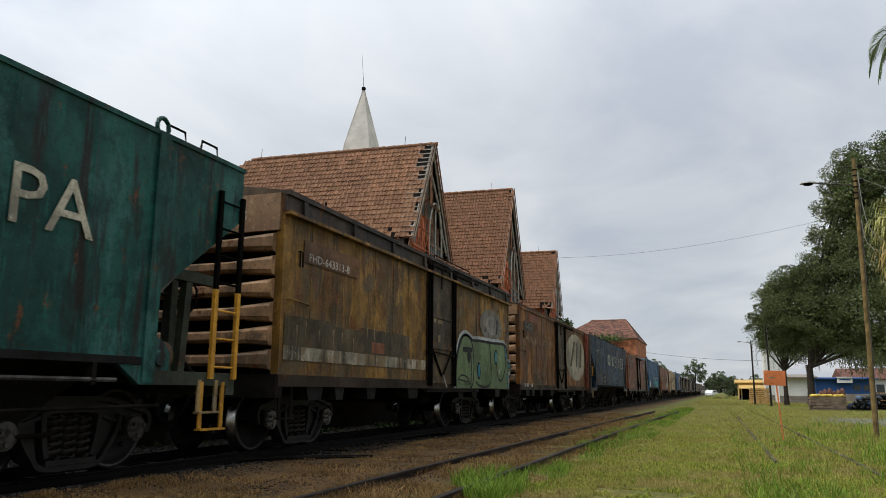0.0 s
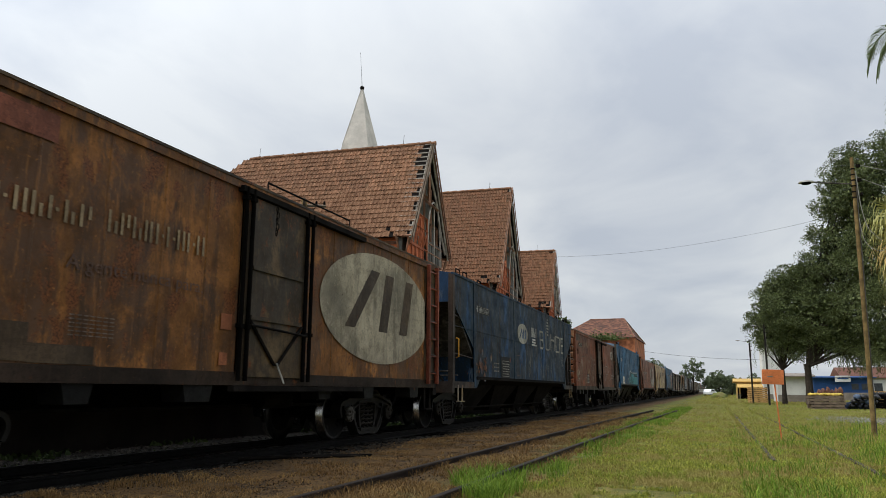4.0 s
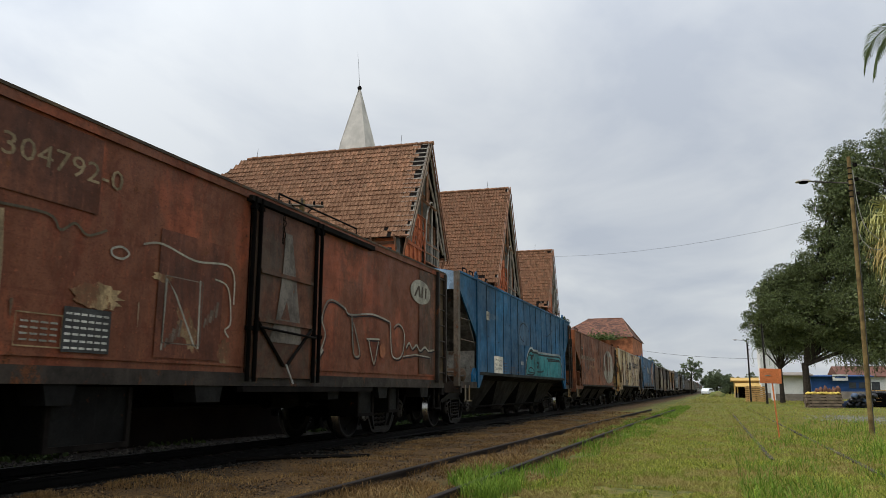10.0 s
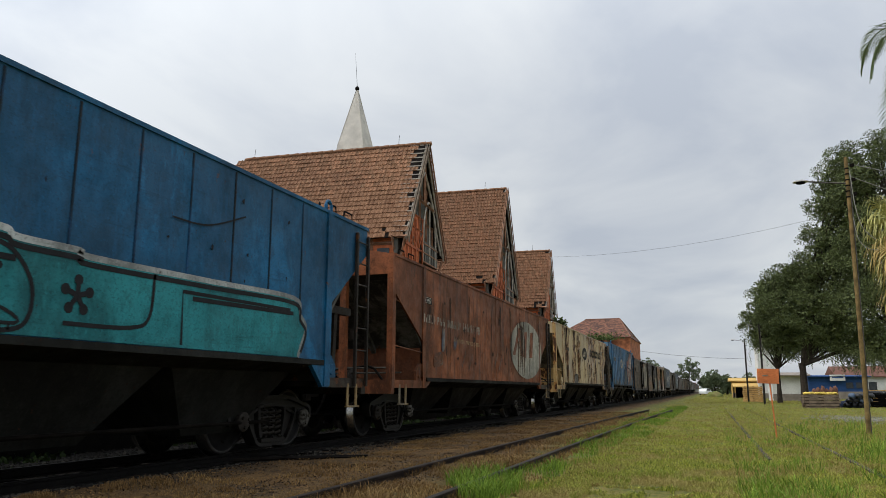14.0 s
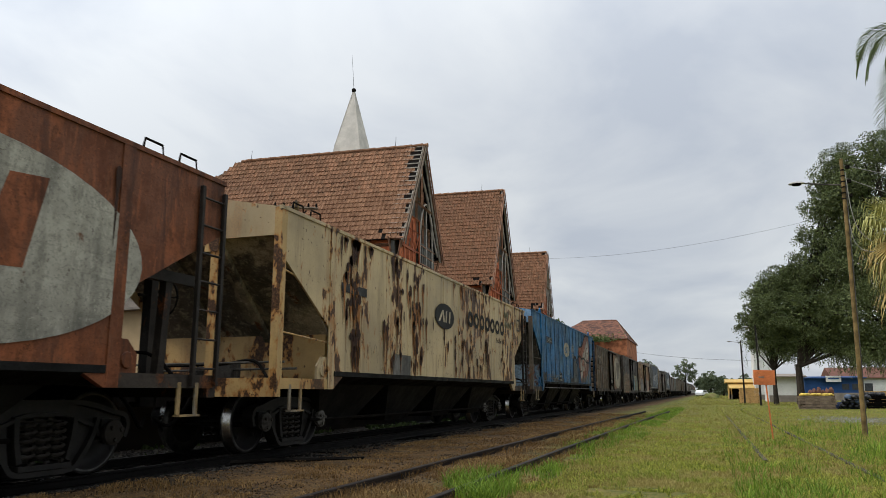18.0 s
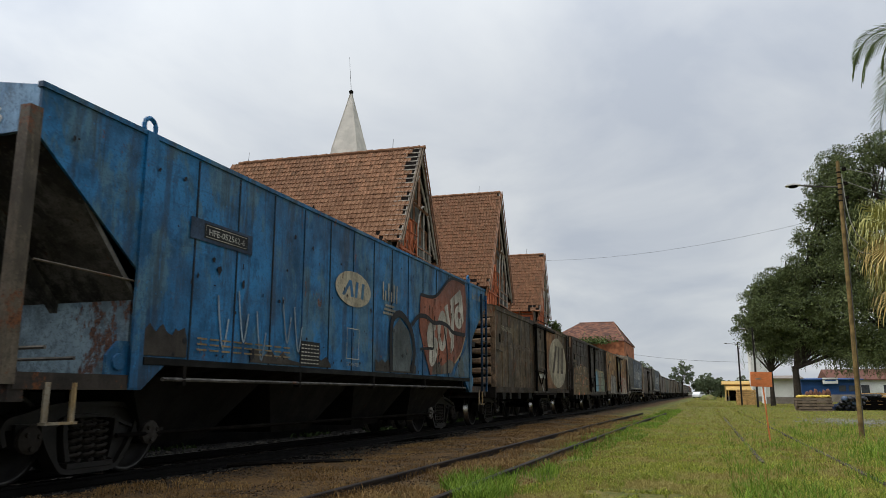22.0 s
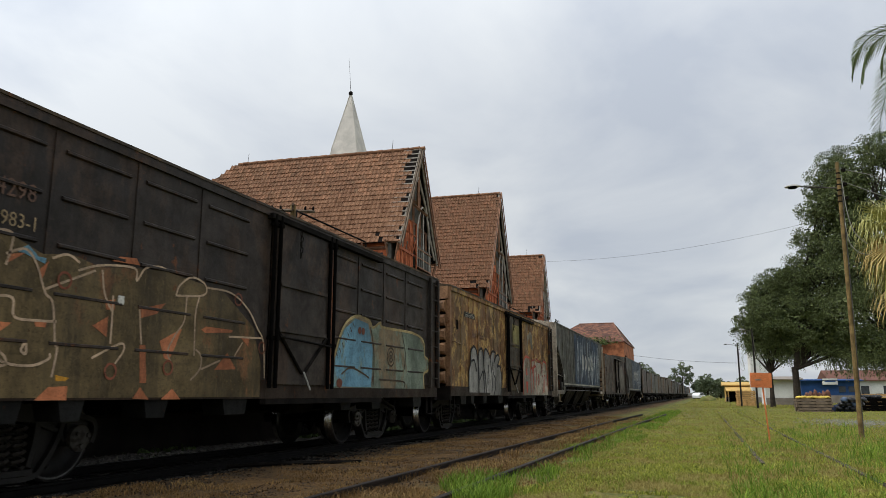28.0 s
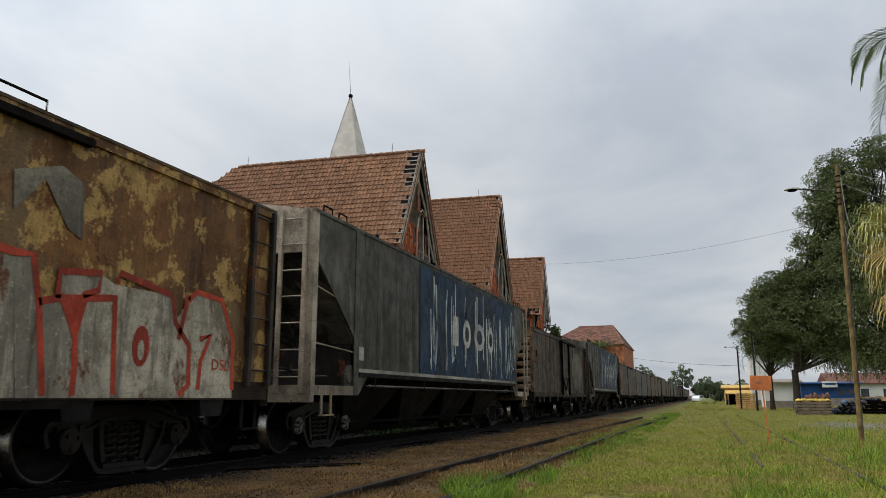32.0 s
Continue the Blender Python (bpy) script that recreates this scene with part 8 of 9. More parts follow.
def far_warehouse():
    w = empty("far_warehouse", pose(-15, 128, 0), "far brick-red hipped roof with creepers on a wall", "building")
    bm = BM()
    z, e = 12.9, 9.1
    pts = [(-4.8, 2, z), (1.0, 2, z), (3.55, -7, e), (3.55, 11, e), (-9.5, -7, e), (-9.5, 11, e)]
    v = [bm.verts.new(p) for p in pts]
    for f in ((1, 0, 4, 2), (0, 1, 3, 5), (1, 2, 3), (0, 5, 4), (2, 4, 5, 3)):
        bm.faces.new([v[i] for i in f])
    m = Mat("old_red_tiles", 0.9)
    courses = m.noise(1.6, 4, (1.0, 1.0, 5.0), 0.7)
    blots = m.noise(0.7, 6, (1, 1, 1), 0.7, shift=3)
    col = m.mix(m.ramp(courses, 0.42, 0.58), (0.055, 0.026, 0.018), (0.19, 0.083, 0.050))
    col = m.mix(m.times(m.ramp(blots, 0.50, 0.62), 0.7), col, (0.040, 0.024, 0.018))
    part("roof", bm, m.done(col, courses, 0.05, 0.6), w)
    for a, b in (((1.0, 2, z), (3.55, -7, e)), ((1.0, 2, z), (3.55, 11, e)), ((-4.8, 2, z), (1.0, 2, z))):
        part("ridge_tiles", tube(BM(), [a, b], 0.12, 6), RED_RIDGE, w)
    part("wall", box(BM(), -9.0, 3.42, -6.8, 10.8, -0.3, 9.12), plain("orange_brick_wall", (0.33, 0.125, 0.058), 0.5, 0.9, 0.9, fine=5), w)
    rnd = random.Random(5)
    V, F = [], []
    for k in range(700):
        x, z2 = rnd.gauss(-1.2, 1.5), 8.7 + abs(rnd.gauss(0, 0.6))
        y = -6.9 + (z2 - e) * 2.0
        leaf(V, F, Vector((x, y - 0.3, z2)), 0.35, rnd)
    part("creeper", (V, [], F), LEAF_B, w)


def leaf(V, F, p, size, rnd, droop=0.0):
    """A small folded leaf of two triangles."""
    d = Vector((rnd.gauss(0, 1), rnd.gauss(0, 1), rnd.gauss(0, 1) - droop)).normalized()
    s = d.cross(Vector((rnd.gauss(0, 1), rnd.gauss(0, 1), rnd.gauss(0, 1)))).normalized()
    o = len(V)
    V += [tuple(p), tuple(p + d * size * 0.5 + s * size * 0.28), tuple(p + d * size), tuple(p + d * size * 0.5 - s * size * 0.28)]
    F += [(o, o + 1, o + 2), (o, o + 2, o + 3)]


def leaf_material(name, a, b, c):
    m = Mat(name, 0.6)
    geo = m.nt.nodes.new("ShaderNodeNewGeometry")
    col = m.mix(geo.outputs["Random Per Island"], a, b)
    col = m.mix(m.times(m.ramp(m.noise(0.8, 3), 0.45, 0.65), 0.6), col, c)
    return m.done(col)


LEAF_A = leaf_material("dark_green_leaves", (0.020, 0.034, 0.014), (0.190, 0.225, 0.085), (0.085, 0.110, 0.036))
# paler and greyer, so that distant crowns carry haze in their colour
LEAF_FAR = leaf_material("grey_green_far_leaves", (0.06, 0.085, 0.045), (0.17, 0.20, 0.11), (0.11, 0.14, 0.075))
LEAF_B = leaf_material("mid_green_leaves", (0.045, 0.075, 0.018), (0.11, 0.14, 0.04), (0.07, 0.10, 0.025))
LEAF_PALM = leaf_material("yellow_green_palm_fronds", (0.20, 0.21, 0.07), (0.48, 0.46, 0.17), (0.34, 0.32, 0.12))
LEAF_DRY = leaf_material("dry_straw_palm_fronds", (0.34, 0.24, 0.08), (0.60, 0.46, 0.18), (0.44, 0.31, 0.11))
BARK = plain("grey_brown_bark", (0.040, 0.032, 0.025), 0.35, 4, 0.95, bump=0.03)

far_warehouse()


# ---- trees ----
def foliage(lobes, leaves, leaf_size, seed, tuft, each=70):
    """Leaves in many small tufts over the lobes, standing out from each tuft's heart, with a looser dark filling inside."""
    rng = np.random.RandomState(seed)
    L = np.array(lobes)
    share_ = L[:, 3] ** 2 / (L[:, 3] ** 2).sum()
    n_tufts = max(8, leaves // each)

    def unit(n):
        d = rng.normal(size=(n, 3))
        return d / np.linalg.norm(d, axis=1)[:, None]

    which = rng.choice(len(L), n_tufts, p=share_)
    d = unit(n_tufts)
    hearts = L[which, :3] + d * (L[which, 3] * (0.78 + 0.26 * rng.rand(n_tufts)))[:, None]
    size = tuft * (0.6 + 0.75 * rng.rand(n_tufts))
    k = rng.randint(0, n_tufts, leaves)
    out = unit(leaves) + 0.45 * d[k] + np.array([0, 0, 0.25])
    out /= np.linalg.norm(out, axis=1)[:, None]
    p = hearts[k] + out * (size[k] * (0.25 + 0.75 * rng.rand(leaves) ** 0.7))[:, None] * np.array([1, 1, 0.72])
    inner = leaves // 5
    wi = rng.choice(len(L), inner, p=share_)
    p2 = L[wi, :3] + unit(inner) * (L[wi, 3] * (0.3 + 0.5 * rng.rand(inner)))[:, None]
    p, way = np.concatenate([p, p2]), np.concatenate([out + 0.5 * unit(leaves), unit(inner)])
    way /= np.linalg.norm(way, axis=1)[:, None]
    ls = np.concatenate([leaf_size * (0.6 + 0.7 * rng.rand(leaves)), leaf_size * 2.2 * np.ones(inner)])[:, None]
    side = np.cross(way, unit(len(p)))
    side /= np.linalg.norm(side, axis=1)[:, None]
    V = np.stack([p, p + way * ls * 0.5 + side * ls * 0.3, p + way * ls, p + way * ls * 0.5 - side * ls * 0.3], 1).reshape(-1, 3)
    o = np.arange(len(p))[:, None] * 4
    return V.tolist(), np.concatenate([o + [0, 1, 2], o + [0, 2, 3]]).tolist()


def tree(name, x, y, lobes, trunk_r, label, leaves, leaf_size, material, seed, crown_low=3.0, droop=0.3, lean=(0, 0), strands=0, tuft=0.36, each=70):
    """A tapered trunk with limbs to every lobe of an uneven crown of small leaves. lobes: x, y, z, radius about the foot."""
    rnd = random.Random(seed)
    t = empty(name, pose(x, y, GROUND_Z), label, "tree", "trees of the yard")
    bm = BM()
    fork = Vector((lean[0], lean[1], crown_low))
    tube(bm, [(0, 0, -0.1), (lean[0] * 0.3, lean[1] * 0.3, crown_low * 0.4), fork], [trunk_r * 1.35, trunk_r, trunk_r * 0.85], 9)
    part("trunk", bm, BARK, t)
    bm = BM()
    for lx, ly, lz, r in lobes:
        c = Vector((lx, ly, lz))
        mid = fork.lerp(c, 0.5) + Vector((rnd.uniform(-0.4, 0.4), rnd.uniform(-0.4, 0.4), rnd.uniform(-0.3, 0.5)))
        tube(bm, [fork - Vector((0, 0, 0.2)), mid, c], [trunk_r * 0.5, trunk_r * 0.3, 0.05], 6)
        for k in range(4):
            e = c + Vector((rnd.gauss(0, 0.5), rnd.gauss(0, 0.5), rnd.gauss(0, 0.5))) * r
            tube(bm, [mid.lerp(c, 0.5), e], [trunk_r * 0.2, 0.03], 5)
    part("branching", bm, BARK, t)
    V, F = foliage(lobes, leaves, leaf_size, seed, tuft, each)
    part("crown", (V, [], F), material, t)
    if strands:
        V, F = [], []
        for k in range(strands):
            lx, ly, lz, r = rnd.choice([q for q in lobes if q[2] < 5.5])
            x0, y0, z0 = lx + rnd.uniform(-r, r), ly + rnd.uniform(-r, r), lz - r * rnd.uniform(0.3, 0.8)
            for j in range(rnd.randint(8, 26)):
                leaf(V, F, Vector((x0 + rnd.gauss(0, 0.04), y0 + rnd.gauss(0, 0.04), z0 - 0.06 * j)), 0.11, rnd, 4.5)
        tagged(part("hanging_foliage", (V, [], F), material, t), kind="stuff")
    return t


tree("broadleaf_tree", 4.9, 63, [(-0.7, 0, 5.4, 1.5), (-0.3, 1, 7.4, 1.5), (-0.35, 0, 8.7, 1.2), (-1.4, 0, 6.4, 0.8), (0.9, 0, 8.9, 1.5), (1.9, 0, 9.7, 1.4), (1.2, 0, 5.2, 1.8), (0.5, -1, 6.8, 1.8), (-1.0, 0.5, 5.0, 0.9), (2.4, 0, 7.4, 1.9), (2.6, 0, 5.2, 1.5), (0.4, 0, 4.9, 1.1), (1.6, 0, 4.7, 1.1)], 0.16,
     "dark green broadleaf tree beside the side track", 64000, 0.115, LEAF_A, 11, 2.8, strands=40, tuft=0.62, each=230)
tree("broadleaf_tree", 6.55, 62, [(0.8, 0, 9.9, 1.2), (0.4, 0, 8.6, 1.1), (1.0, 0, 7.0, 2.2), (2.0, 0, 10.6, 1.5), (2.4, 0, 12.6, 1.5), (2.8, 0, 14.9, 1.5), (3.3, 0, 16.9, 1.3), (4.4, 0, 18.3, 1.35), (5.2, 0, 16.4, 1.8), (3.4, 0, 9.2, 2.2), (2.6, 0, 6.0, 2.2), (1.2, 1, 5.2, 1.4), (4.2, 0, 14.2, 1.8), (4.4, 0, 12.0, 2.0), (2.4, 0, 5.0, 1.2), (3.8, 0, 4.3, 1.2), (5.0, 0, 4.4, 1.3), (2.9, 0, 4.2, 0.9), (6.2, 0, 4.2, 1.2)], 0.26,
     "tall dark green tree with a thick trunk", 86000, 0.118, LEAF_A, 12, 3.0, strands=260, tuft=0.66, each=230)
tree("broadleaf_tree", 13.0, 60, [(-3.1, 0, 15.3, 1.3), (-1.6, 0, 16.4, 1.6), (-1.9, 0, 13.5, 1.9), (-2.0, 0, 10.2, 2.2), (-2.4, 0, 7.2, 2.2), (-0.3, 0, 18.2, 1.5), (1.2, 0, 18.7, 1.6), (0.6, 0, 14.0, 2.5), (0.8, 0, 10.0, 2.6), (0.2, 0, 6.4, 2.3), (2.6, 0, 18.9, 2.2), (3.0, 0, 14.5, 2.6), (3.0, 0, 9.5, 2.6), (2.5, 0, 6.2, 2.0), (-1.6, 0, 4.6, 1.5), (0.6, 0, 4.5, 1.5)], 0.4,
     "tall dark green tree with a thick trunk", 86000, 0.118, LEAF_A, 13, 3.0, strands=220, tuft=0.66, each=230)
for i, (px, py, h, r) in enumerate([(0.8, 185, 5.6, 2.8), (3.6, 190, 4.4, 2.2), (9.5, 210, 4.8, 3.0), (-12.5, 175, 8.0, 3.4), (5.8, 200, 3.6, 2.2), (-0.9, 192, 4.6, 1.8)]):
    tree("far_tree", px, py, [(0, 0, h * 0.72, r * 0.62), (-r * 0.45, 0, h * 0.6, r * 0.5), (r * 0.45, 0, h * 0.58, r * 0.5), (0, 0, h * 0.45, r * 0.5), (-r * 0.5, 0, h * 0.2, r * 0.4), (r * 0.5, 0, h * 0.2, r * 0.4)], 0.22, "distant green tree beyond the yard", 5200, 0.26, LEAF_FAR, 30 + i, h * 0.3, 0.0)
tree("far_tree", -4.9, 190, [(0, 0, 7.6, 0.8), (-1.5, 0, 6.6, 0.8), (1.3, 0, 6.9, 0.8), (0.3, 0, 5.8, 0.9), (-1.8, 0, 5.0, 0.7), (1.8, 0, 5.4, 0.8), (-0.6, 0, 4.3, 0.9), (1.2, 0, 3.9, 0.8)], 0.14, "tall thin-leaved grey-green tree far beyond the yard", 1500, 0.34, LEAF_FAR, 37, 3.4, 0.0, tuft=0.6)


def strip(V, F, pts, wide, up):
    """A tapering leaf strip along points."""
    o, n = len(V), len(pts)
    for i, p in enumerate(pts):
        d = (pts[min(i + 1, n - 1)] - pts[max(i - 1, 0)]).normalized()
        sd = d.cross(up)
        sd = sd.normalized() if sd.length > 1e-4 else Vector((1, 0, 0))
        k = wide * (1 - i / (n - 1)) ** 0.6 * (0.6 if i == 0 else 1.0)
        V += [tuple(p + sd * k), tuple(p - sd * k)]
    F += [(o + 2 * i, o + 2 * i + 1, o + 2 * i + 3, o + 2 * i + 2) for i in range(n - 1)]


def fan_palm(x, y, trunk_h, seed, fronds, size):
    rnd = random.Random(seed)
    p = empty("fan_palm", pose(x, y, GROUND_Z), "yellow-green fan palm with drooping dry fronds", "palm")
    part("trunk", tube(BM(), [(0, 0, -0.1), (0.05, 0, trunk_h * 0.5), (0, 0, trunk_h)], [0.2, 0.16, 0.15], 9), BARK, p)
    for k in range(fronds):
        a, el = 2.4 * k + rnd.uniform(-0.2, 0.2), 1.15 - 2.3 * k / fronds
        way = Vector((math.cos(a) * math.cos(el), math.sin(a) * math.cos(el), math.sin(el)))
        base = Vector((0, 0, trunk_h))
        hub = base + way * size * rnd.uniform(0.6, 0.8) + Vector((0, 0, -0.10 * size))
        V, F = [], []
        side = way.cross((0, 0, 1)).normalized()
        up = side.cross(way)
        for j in range(26):
            b = (j - 12.5) / 12.5 * 2.2
            d = way * math.cos(b) + side * math.sin(b) + up * 0.15 * abs(math.sin(b))
            ln = size * rnd.uniform(0.55, 0.72)
            fall = size * rnd.uniform(0.35, 0.75)
            strip(V, F, [hub, hub + d * ln * 0.5, hub + d * ln - Vector((0, 0, fall * 0.15)), hub + d * ln * 1.18 - Vector((0, 0, fall * 0.6)), hub + d * ln * 1.2 - Vector((0, 0, fall))], 0.022 * size, up)
        strip(V, F, [base, base.lerp(hub, 0.5) + up * 0.05, hub], 0.03, side)
        part("frond", (V, [], F), LEAF_PALM if k < fronds * 0.68 else LEAF_DRY, p)


fan_palm(6.3, 27.0, 6.25, 3, 24, 1.1)
fan_palm(6.85, 28.0, 4.9, 4, 24, 1.15)


def feather_palm(x, y, h, seed):
    """Arching fronds, each a rib with two rows of hanging leaflets."""
    rnd = random.Random(seed)
    p = empty("feather_palm", pose(x, y, GROUND_Z), "tall palm with long green feather fronds", "palm")
    part("trunk", tube(BM(), [(0, 0, -0.1), (0.1, 0, h * 0.5), (0, 0, h)], [0.22, 0.17, 0.13], 9), BARK, p)
    for k in range(15):
        a = math.pi + (0.0, -0.95, 0.3)[k] if k < 3 else math.pi + 0.7 + (2 * math.pi - 1.4) * (k - 3) / 12
        rise = (0.0, -1.9, -0.55)[k] if k < 3 else rnd.uniform(-1.2, 0.6)
        out = Vector((math.cos(a), math.sin(a), 0))
        side = Vector((-out.y, out.x, 0))
        rib = smooth_line([Vector((0, 0, h)) + out * u + Vector((0, 0, v + rise * u / 2.4)) for u, v in ((0, 0), (0.7, 0.36), (1.39, 0.30), (1.85, 0.05), (2.2, -0.45), (2.36, -1.05))], k=9)
        V, F = [], []
        strip(V, F, rib, 0.03, side)
        for j, c in enumerate(rib[6:]):
            t = j / (len(rib) - 7)
            d = (rib[min(j + 7, len(rib) - 1)] - rib[j + 5]).normalized()
            ln = 0.62 * math.sin(math.pi * min(1.0, 0.22 + 0.72 * t)) + 0.10
            for s in (-1, 1):
                for q in (0.0, 0.5):
                    w = (side * s * 0.35 + d * 0.60 + Vector((0, 0, 0.42 * s - 0.18 + rnd.uniform(-0.1, 0.1)))).normalized()
                    b0 = c + d * 0.045 * q * 2
                    strip(V, F, [b0, b0 + w * ln * 0.55 - Vector((0, 0, 0.03)), b0 + w * ln - Vector((0, 0, 0.24 * ln + rnd.uniform(0, 0.06)))], 0.016, d)
        part("frond", (V, [], F), LEAF_B, p)


feather_palm(7.82, 27.0, 12.75, 8)
V, F = foliage([(-13.5, 73.2, 7.4, 0.55), (-13.3, 73.6, 6.9, 0.45)], 900, 0.16, 71, 0.25)
part("creeper", (V, [], F), LEAF_B, WING_C, "green plant rooted in the eave")


# ---- poles, sign, wires ----
POLE_WOOD = plain("olive_brown_pole_wood", (0.17, 0.115, 0.046), 0.45, 5, 0.85, fine=70)
DARK_POLE = plain("tarred_pole_wood", (0.022, 0.019, 0.016), 0.3, 3, 0.9)


LAMP_GREY = plain("grey_lamp_housing", (0.34, 0.33, 0.31))
PALE_CABLE = plain("weathered_grey_cable", (0.26, 0.25, 0.22), 0.3, 8)


def lamp_pole(x, y, top, head, label, r=0.09, lean=0.0, material=POLE_WOOD):
    p = empty("street_lamp", pose(x, y, GROUND_Z), label, "street lamp", "street lamps")
    h = top - GROUND_Z
    part("pole", tube(BM(), [(0, 0, -0.2), (lean, 0, h)], [r, r * 0.72], 10), material, p)
    hx, hz = head[0] - x, head[1] - GROUND_Z
    part("arm", tube(BM(), [(lean * 0.9, 0, hz - 0.12), (hx * 0.5, 0, hz - 0.05), (hx + 0.15, 0, hz)], 0.018, 6), STEEL_GREY, p)
    bm = BM()
    lathe(bm, [(-0.2, 0.03), (-0.16, 0.09), (0.0, 0.115), (0.12, 0.08), (0.17, 0.03)], "x", 12, (hx, 0, hz))
    for v in bm.verts:
        v.co.z = hz + (v.co.z - hz) * (0.55 if v.co.z > hz else 0.0)
    head_ = part("lamp_head", bm, LAMP_GREY, p)
    part("lamp_glass", lathe(BM(), [(-0.045, 0.05), (-0.03, 0.105), (0.002, 0.11)], "z", 12, (hx - 0.02, 0, hz)), BLACK, head_, "dark sooty lamp glass")
    part("conduit", tube(BM(), [(r * 0.9, -r * 0.5, 0.0), (lean + r * 0.8, -r * 0.4, h - 0.6)], 0.014, 5), STEEL_GREY, p)
    loop = smooth_line([(lean + 0.05, -0.05, h - 0.35), (lean + 0.09, -0.05, h - 1.2), (lean + 0.20, -0.05, h - 1.75), (lean + 0.45, -0.02, h - 2.05)], k=5)
    part("slack_cable", tube(BM(), loop, 0.009, 4), PALE_CABLE, p)
    loop = smooth_line([(lean + 0.03, -0.05, h - 1.5), (lean + 0.08, -0.06, h - 2.0), (lean + 0.26, -0.05, h - 2.25), (lean + 0.48, -0.02, h - 2.3)], k=5)
    part("slack_cable", tube(BM(), loop, 0.008, 4), PALE_CABLE, p)
    for k in range(6):
        part("clamp", lathe(BM(), [(h - 0.3 - 0.14 * k, r * 0.95), (h - 0.27 - 0.14 * k, r * 0.95)], "z", 10, (lean * (1 - 0.05 * k), 0, 0)), IRON, p)
    for k in range(3):
        part("insulator", lathe(BM(), [(h - 0.25 - 0.35 * k, 0.05), (h - 0.18 - 0.35 * k, 0.05)], "z", 8, (lean + 0.12, 0, 0)), IRON, p)


lamp_pole(3.28, 19.4, 6.35, (2.38, 5.82), "wooden lamp pole with a long arm, in grass", r=0.056, lean=0.10)
lamp_pole(2.82, 66.5, 5.05, (1.95, 4.95), "thin lamp pole beside the stacked timber", r=0.07, material=DARK_POLE)
lamp_pole(3.55, 58.7, 5.6, (2.9, 5.5), "dark pole against the trees", r=0.075, material=DARK_POLE)


def sign_post():
    s = empty("track_sign", pose(1.18, 16.9, GROUND_Z), "orange metal marker sign on a thin orange post", "sign")
    org = painted("orange_sign_paint", (1.0, 0.30, 0.10), 0.05, 0.1, streak=0.1)
    part("post", tube(BM(), [(0.02, 0, -0.1), (-0.05, 0, 1.40)], 0.016, 6), org, s)
    bm = box(BM(), -0.31, 0.10, -0.03, -0.018, 1.10, 1.40, pose(0, 0, 0, 0, 2))
    bmesh.ops.bevel(bm, geom=bm.edges[:], offset=0.004, segments=1, affect="EDGES")
    part("plate", bm, org, s)
    part("mark", box(BM(), -0.17, -0.06, -0.034, -0.031, 1.25, 1.275), CREAM, s, "pale worn bar")


sign_post()


def wire(name, a, b, sag, r, label, material=BLACK):
    a, b = Vector(a), Vector(b)
    pts = [a.lerp(b, k / 24) - Vector((0, 0, sag * 4 * (k / 24) * (1 - k / 24))) for k in range(25)]
    tagged(part(name, tube(BM(), pts, r, 4), material), label, "wire")


wire("overhead_wire", (-13.7, 70.8, 13.6), (7.4, 58, 12.9), 0.6, 0.008, "thin black wire strung across the yard")
wire("overhead_wire", (3.38, 19.4, 6.2), (14, 21, 3.8), 0.2, 0.010, "thin grey cable from the lamp pole", PALE_CABLE)
wire("overhead_wire", (3.38, 19.4, 5.9), (14, 22, 1.9), 0.2, 0.010, "thin grey cable from the lamp pole", PALE_CABLE)
wire("overhead_wire", (-14, 150, 8.6), (12, 120, 5.4), 0.6, 0.02, "thin black wire strung across the yard")


def telegraph_pole():
    p = empty("telegraph_pole", pose(-12.0, 20.2, 0.86), "old telegraph pole with a crossarm of insulators behind the train", "pole")
    part("pole", tube(BM(), [(0, 0, -0.3), (0, 0, 5.9)], [0.12, 0.09], 9), POLE_WOOD, p)
    part("crossarm", tube(BM(), [(-0.35, -0.75, 5.62), (0.35, 0.75, 5.86)], 0.05, 4), WOOD, p)
    for k in (-1.0, -0.6, 0.6, 1.0):
        part("insulator", lathe(BM(), [(5.76 + 0.12 * k, 0.02), (5.79 + 0.12 * k, 0.038), (5.86 + 0.12 * k, 0.034), (5.90 + 0.12 * k, 0.015)], "z", 8, (0.33 * k, 0.7 * k, 0)), IRON, p)
    part("crossarm", tube(BM(), [(0.35, -0.6, 5.78), (-0.35, 0.6, 5.70)], 0.045, 4), WOOD, p)
    for e in (-1, 1):
        part("brace", tube(BM(), [(0.15 * e, 0.4 * e, 5.72), (0, 0, 5.3)], 0.02, 5), IRON, p)


telegraph_pole()


# ---- yard by the side track ----
def grass_material(name, a, b, c):
    m = Mat(name, 0.8)
    geo = m.nt.nodes.new("ShaderNodeNewGeometry")
    col = m.mix(geo.outputs["Random Per Island"], a, b)
    col = m.mix(m.times(m.ramp(m.noise(0.8, 7, rough=0.65), 0.44, 0.58), 0.85), col, c)
    return m.done(col)


